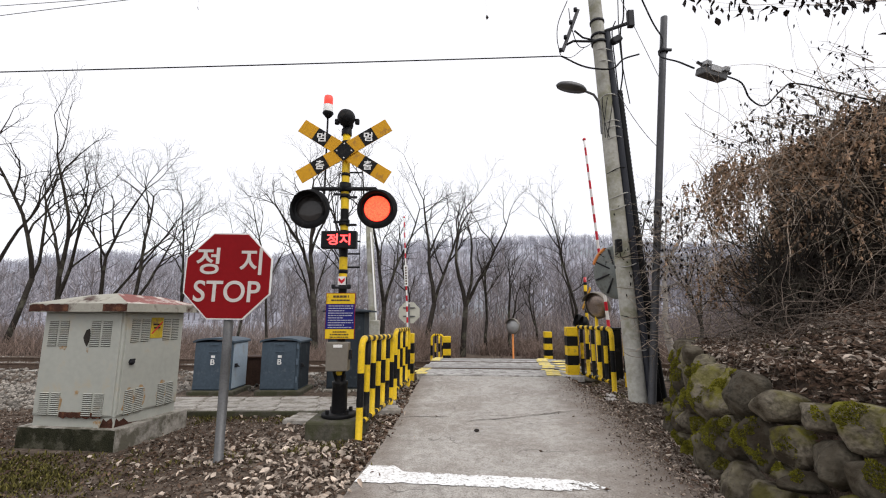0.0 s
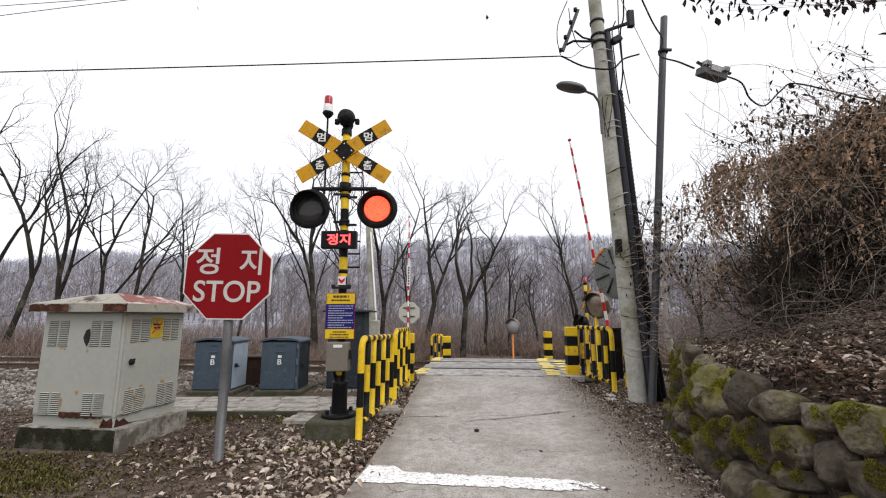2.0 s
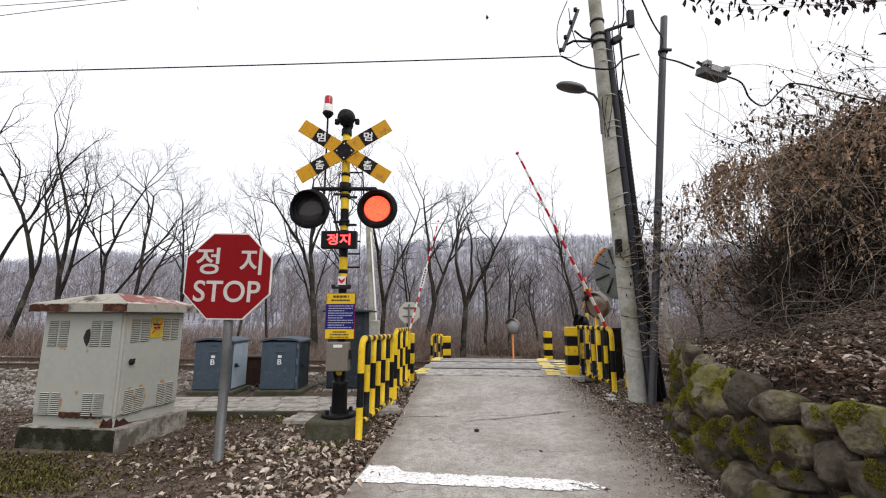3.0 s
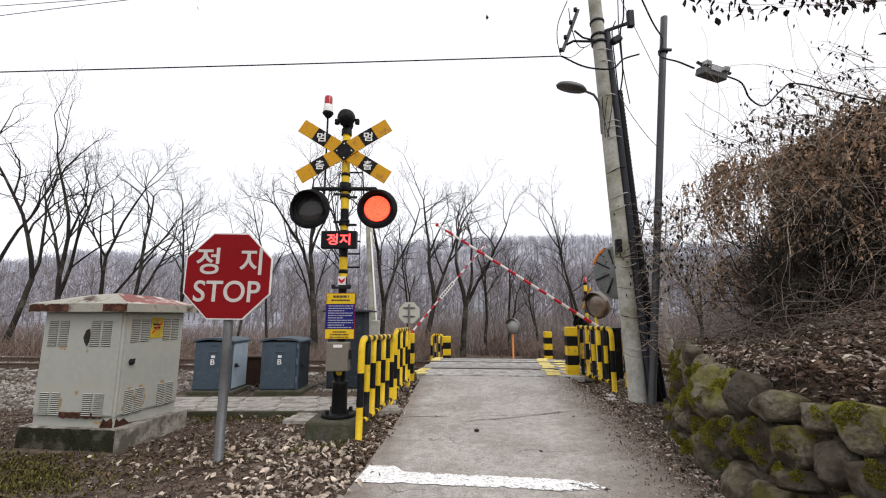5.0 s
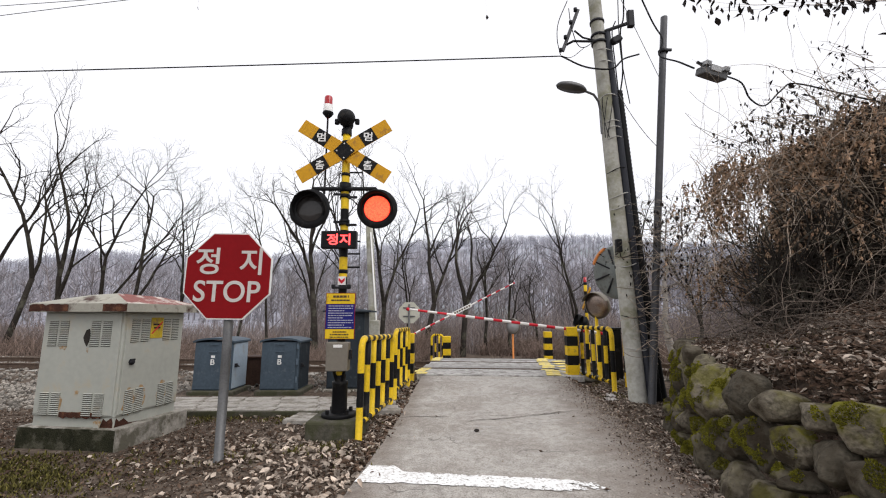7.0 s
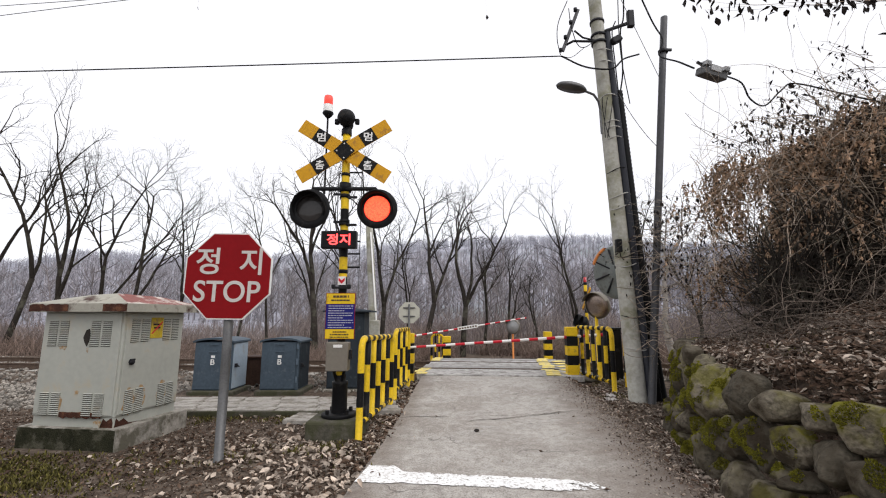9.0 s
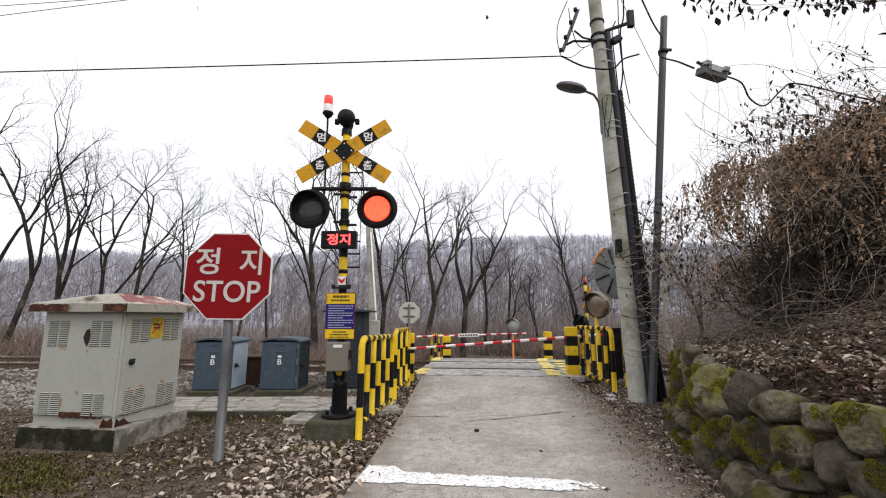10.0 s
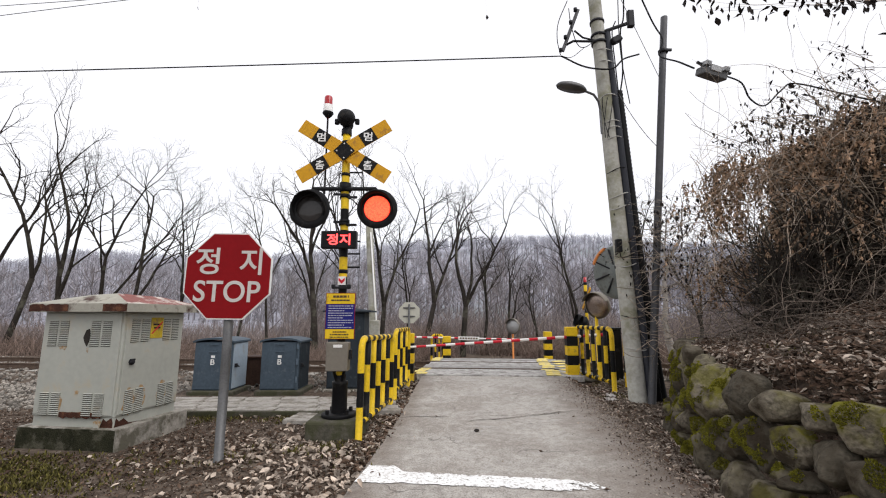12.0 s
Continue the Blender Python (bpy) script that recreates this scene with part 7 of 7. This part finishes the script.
# ---- what moves ----
def motions():
    near = [(0, 85.3), (1.6, 85.3), (1.8, 83.7), (2.0, 80.5), (2.5, 72.5), (3.0, 63.0), (3.2, 59.3), (4.0, 45.4), (4.8, 33.6), (5.2, 27.5), (5.5, 23.5), (5.8, 19.8), (6.0, 17.3),
            (6.5, 11.8), (7.0, 6.8), (7.2, 5), (7.6, 1.6), (8.0, -0.9), (8.4, -2.3), (8.8, -2.7), (9.0, -2.8), (9.2, -3.2), (9.4, -3.5), (9.6, -3.3), (10.0, -3.1), (10.6, -2.9), (12.0, -2.75)]
    far = [(0, 92.5), (1.6, 92.5), (1.8, 92), (2.0, 90), (2.5, 82.5), (3.2, 73), (4.0, 62.5), (5.0, 50), (5.4, 44.5), (5.8, 39.3), (6.2, 34.6), (6.6, 30.5), (7.0, 26.5), (7.2, 24.6),
           (8.0, 17), (8.8, 10.5), (9.2, 7.2), (9.6, 4.4), (10.0, 1.5), (10.2, 0.1), (10.5, -1.1), (10.8, -1.4), (12.0, -1.5)]
    walk(arm_near, [(t, pose(0, 0, 1.05, 0, -a, 192)) for t, a in near])
    walk(arm_far, [(t, pose(0, 0, 1.05, 0, -a, 6)) for t, a in far])
    # the two lamps light in turn: the lit array comes forward to the glass, then draws back behind it
    swaps = [0.35, 0.75, 1.35, 1.85, 2.25, 2.85, 3.35, 3.85, 4.35, 4.85, 5.25, 5.85, 6.35, 6.65, 7.25, 7.75, 8.25, 8.7, 9.25, 9.65, 10.25, 10.75, 11.15, 11.75]
    for k, led in enumerate(lamps):
        lit = k == 1
        depth = lambda on: pose(0, -0.022 if on else 0.03, 0)
        rows = [(0.0, depth(lit))]
        for t in (round(w * FPS) / FPS for w in swaps):
            rows.append((t - 1 / 30, depth(lit)))
            lit = not lit
            rows.append((t, depth(lit)))
        rows.append((12.0, depth(lit)))
        walk(led, rows)
    core, bx = beacon
    up, down = pose(bx, 0.05, 4.40), pose(bx, 0.05, 4.26)
    rows, last = [], None
    for a, b in ((0, 0.25), (1.08, 1.16), (1.45, 1.55), (2.45, 2.65), (3.4, 3.55), (4.3, 4.45), (5.75, 5.85), (6.65, 6.75), (7.6, 7.75), (8.86, 9.05), (9.95, 10.05), (10.85, 10.95)):
        a, b = round(a * FPS) / FPS, round(b * FPS) / FPS
        if a:
            rows.append((a - 1 / FPS, down))
        rows += [(a, up), (b, up), (b + 1 / FPS, down)]
    rows.append((12.0, down))
    walk(core, rows)


motions()
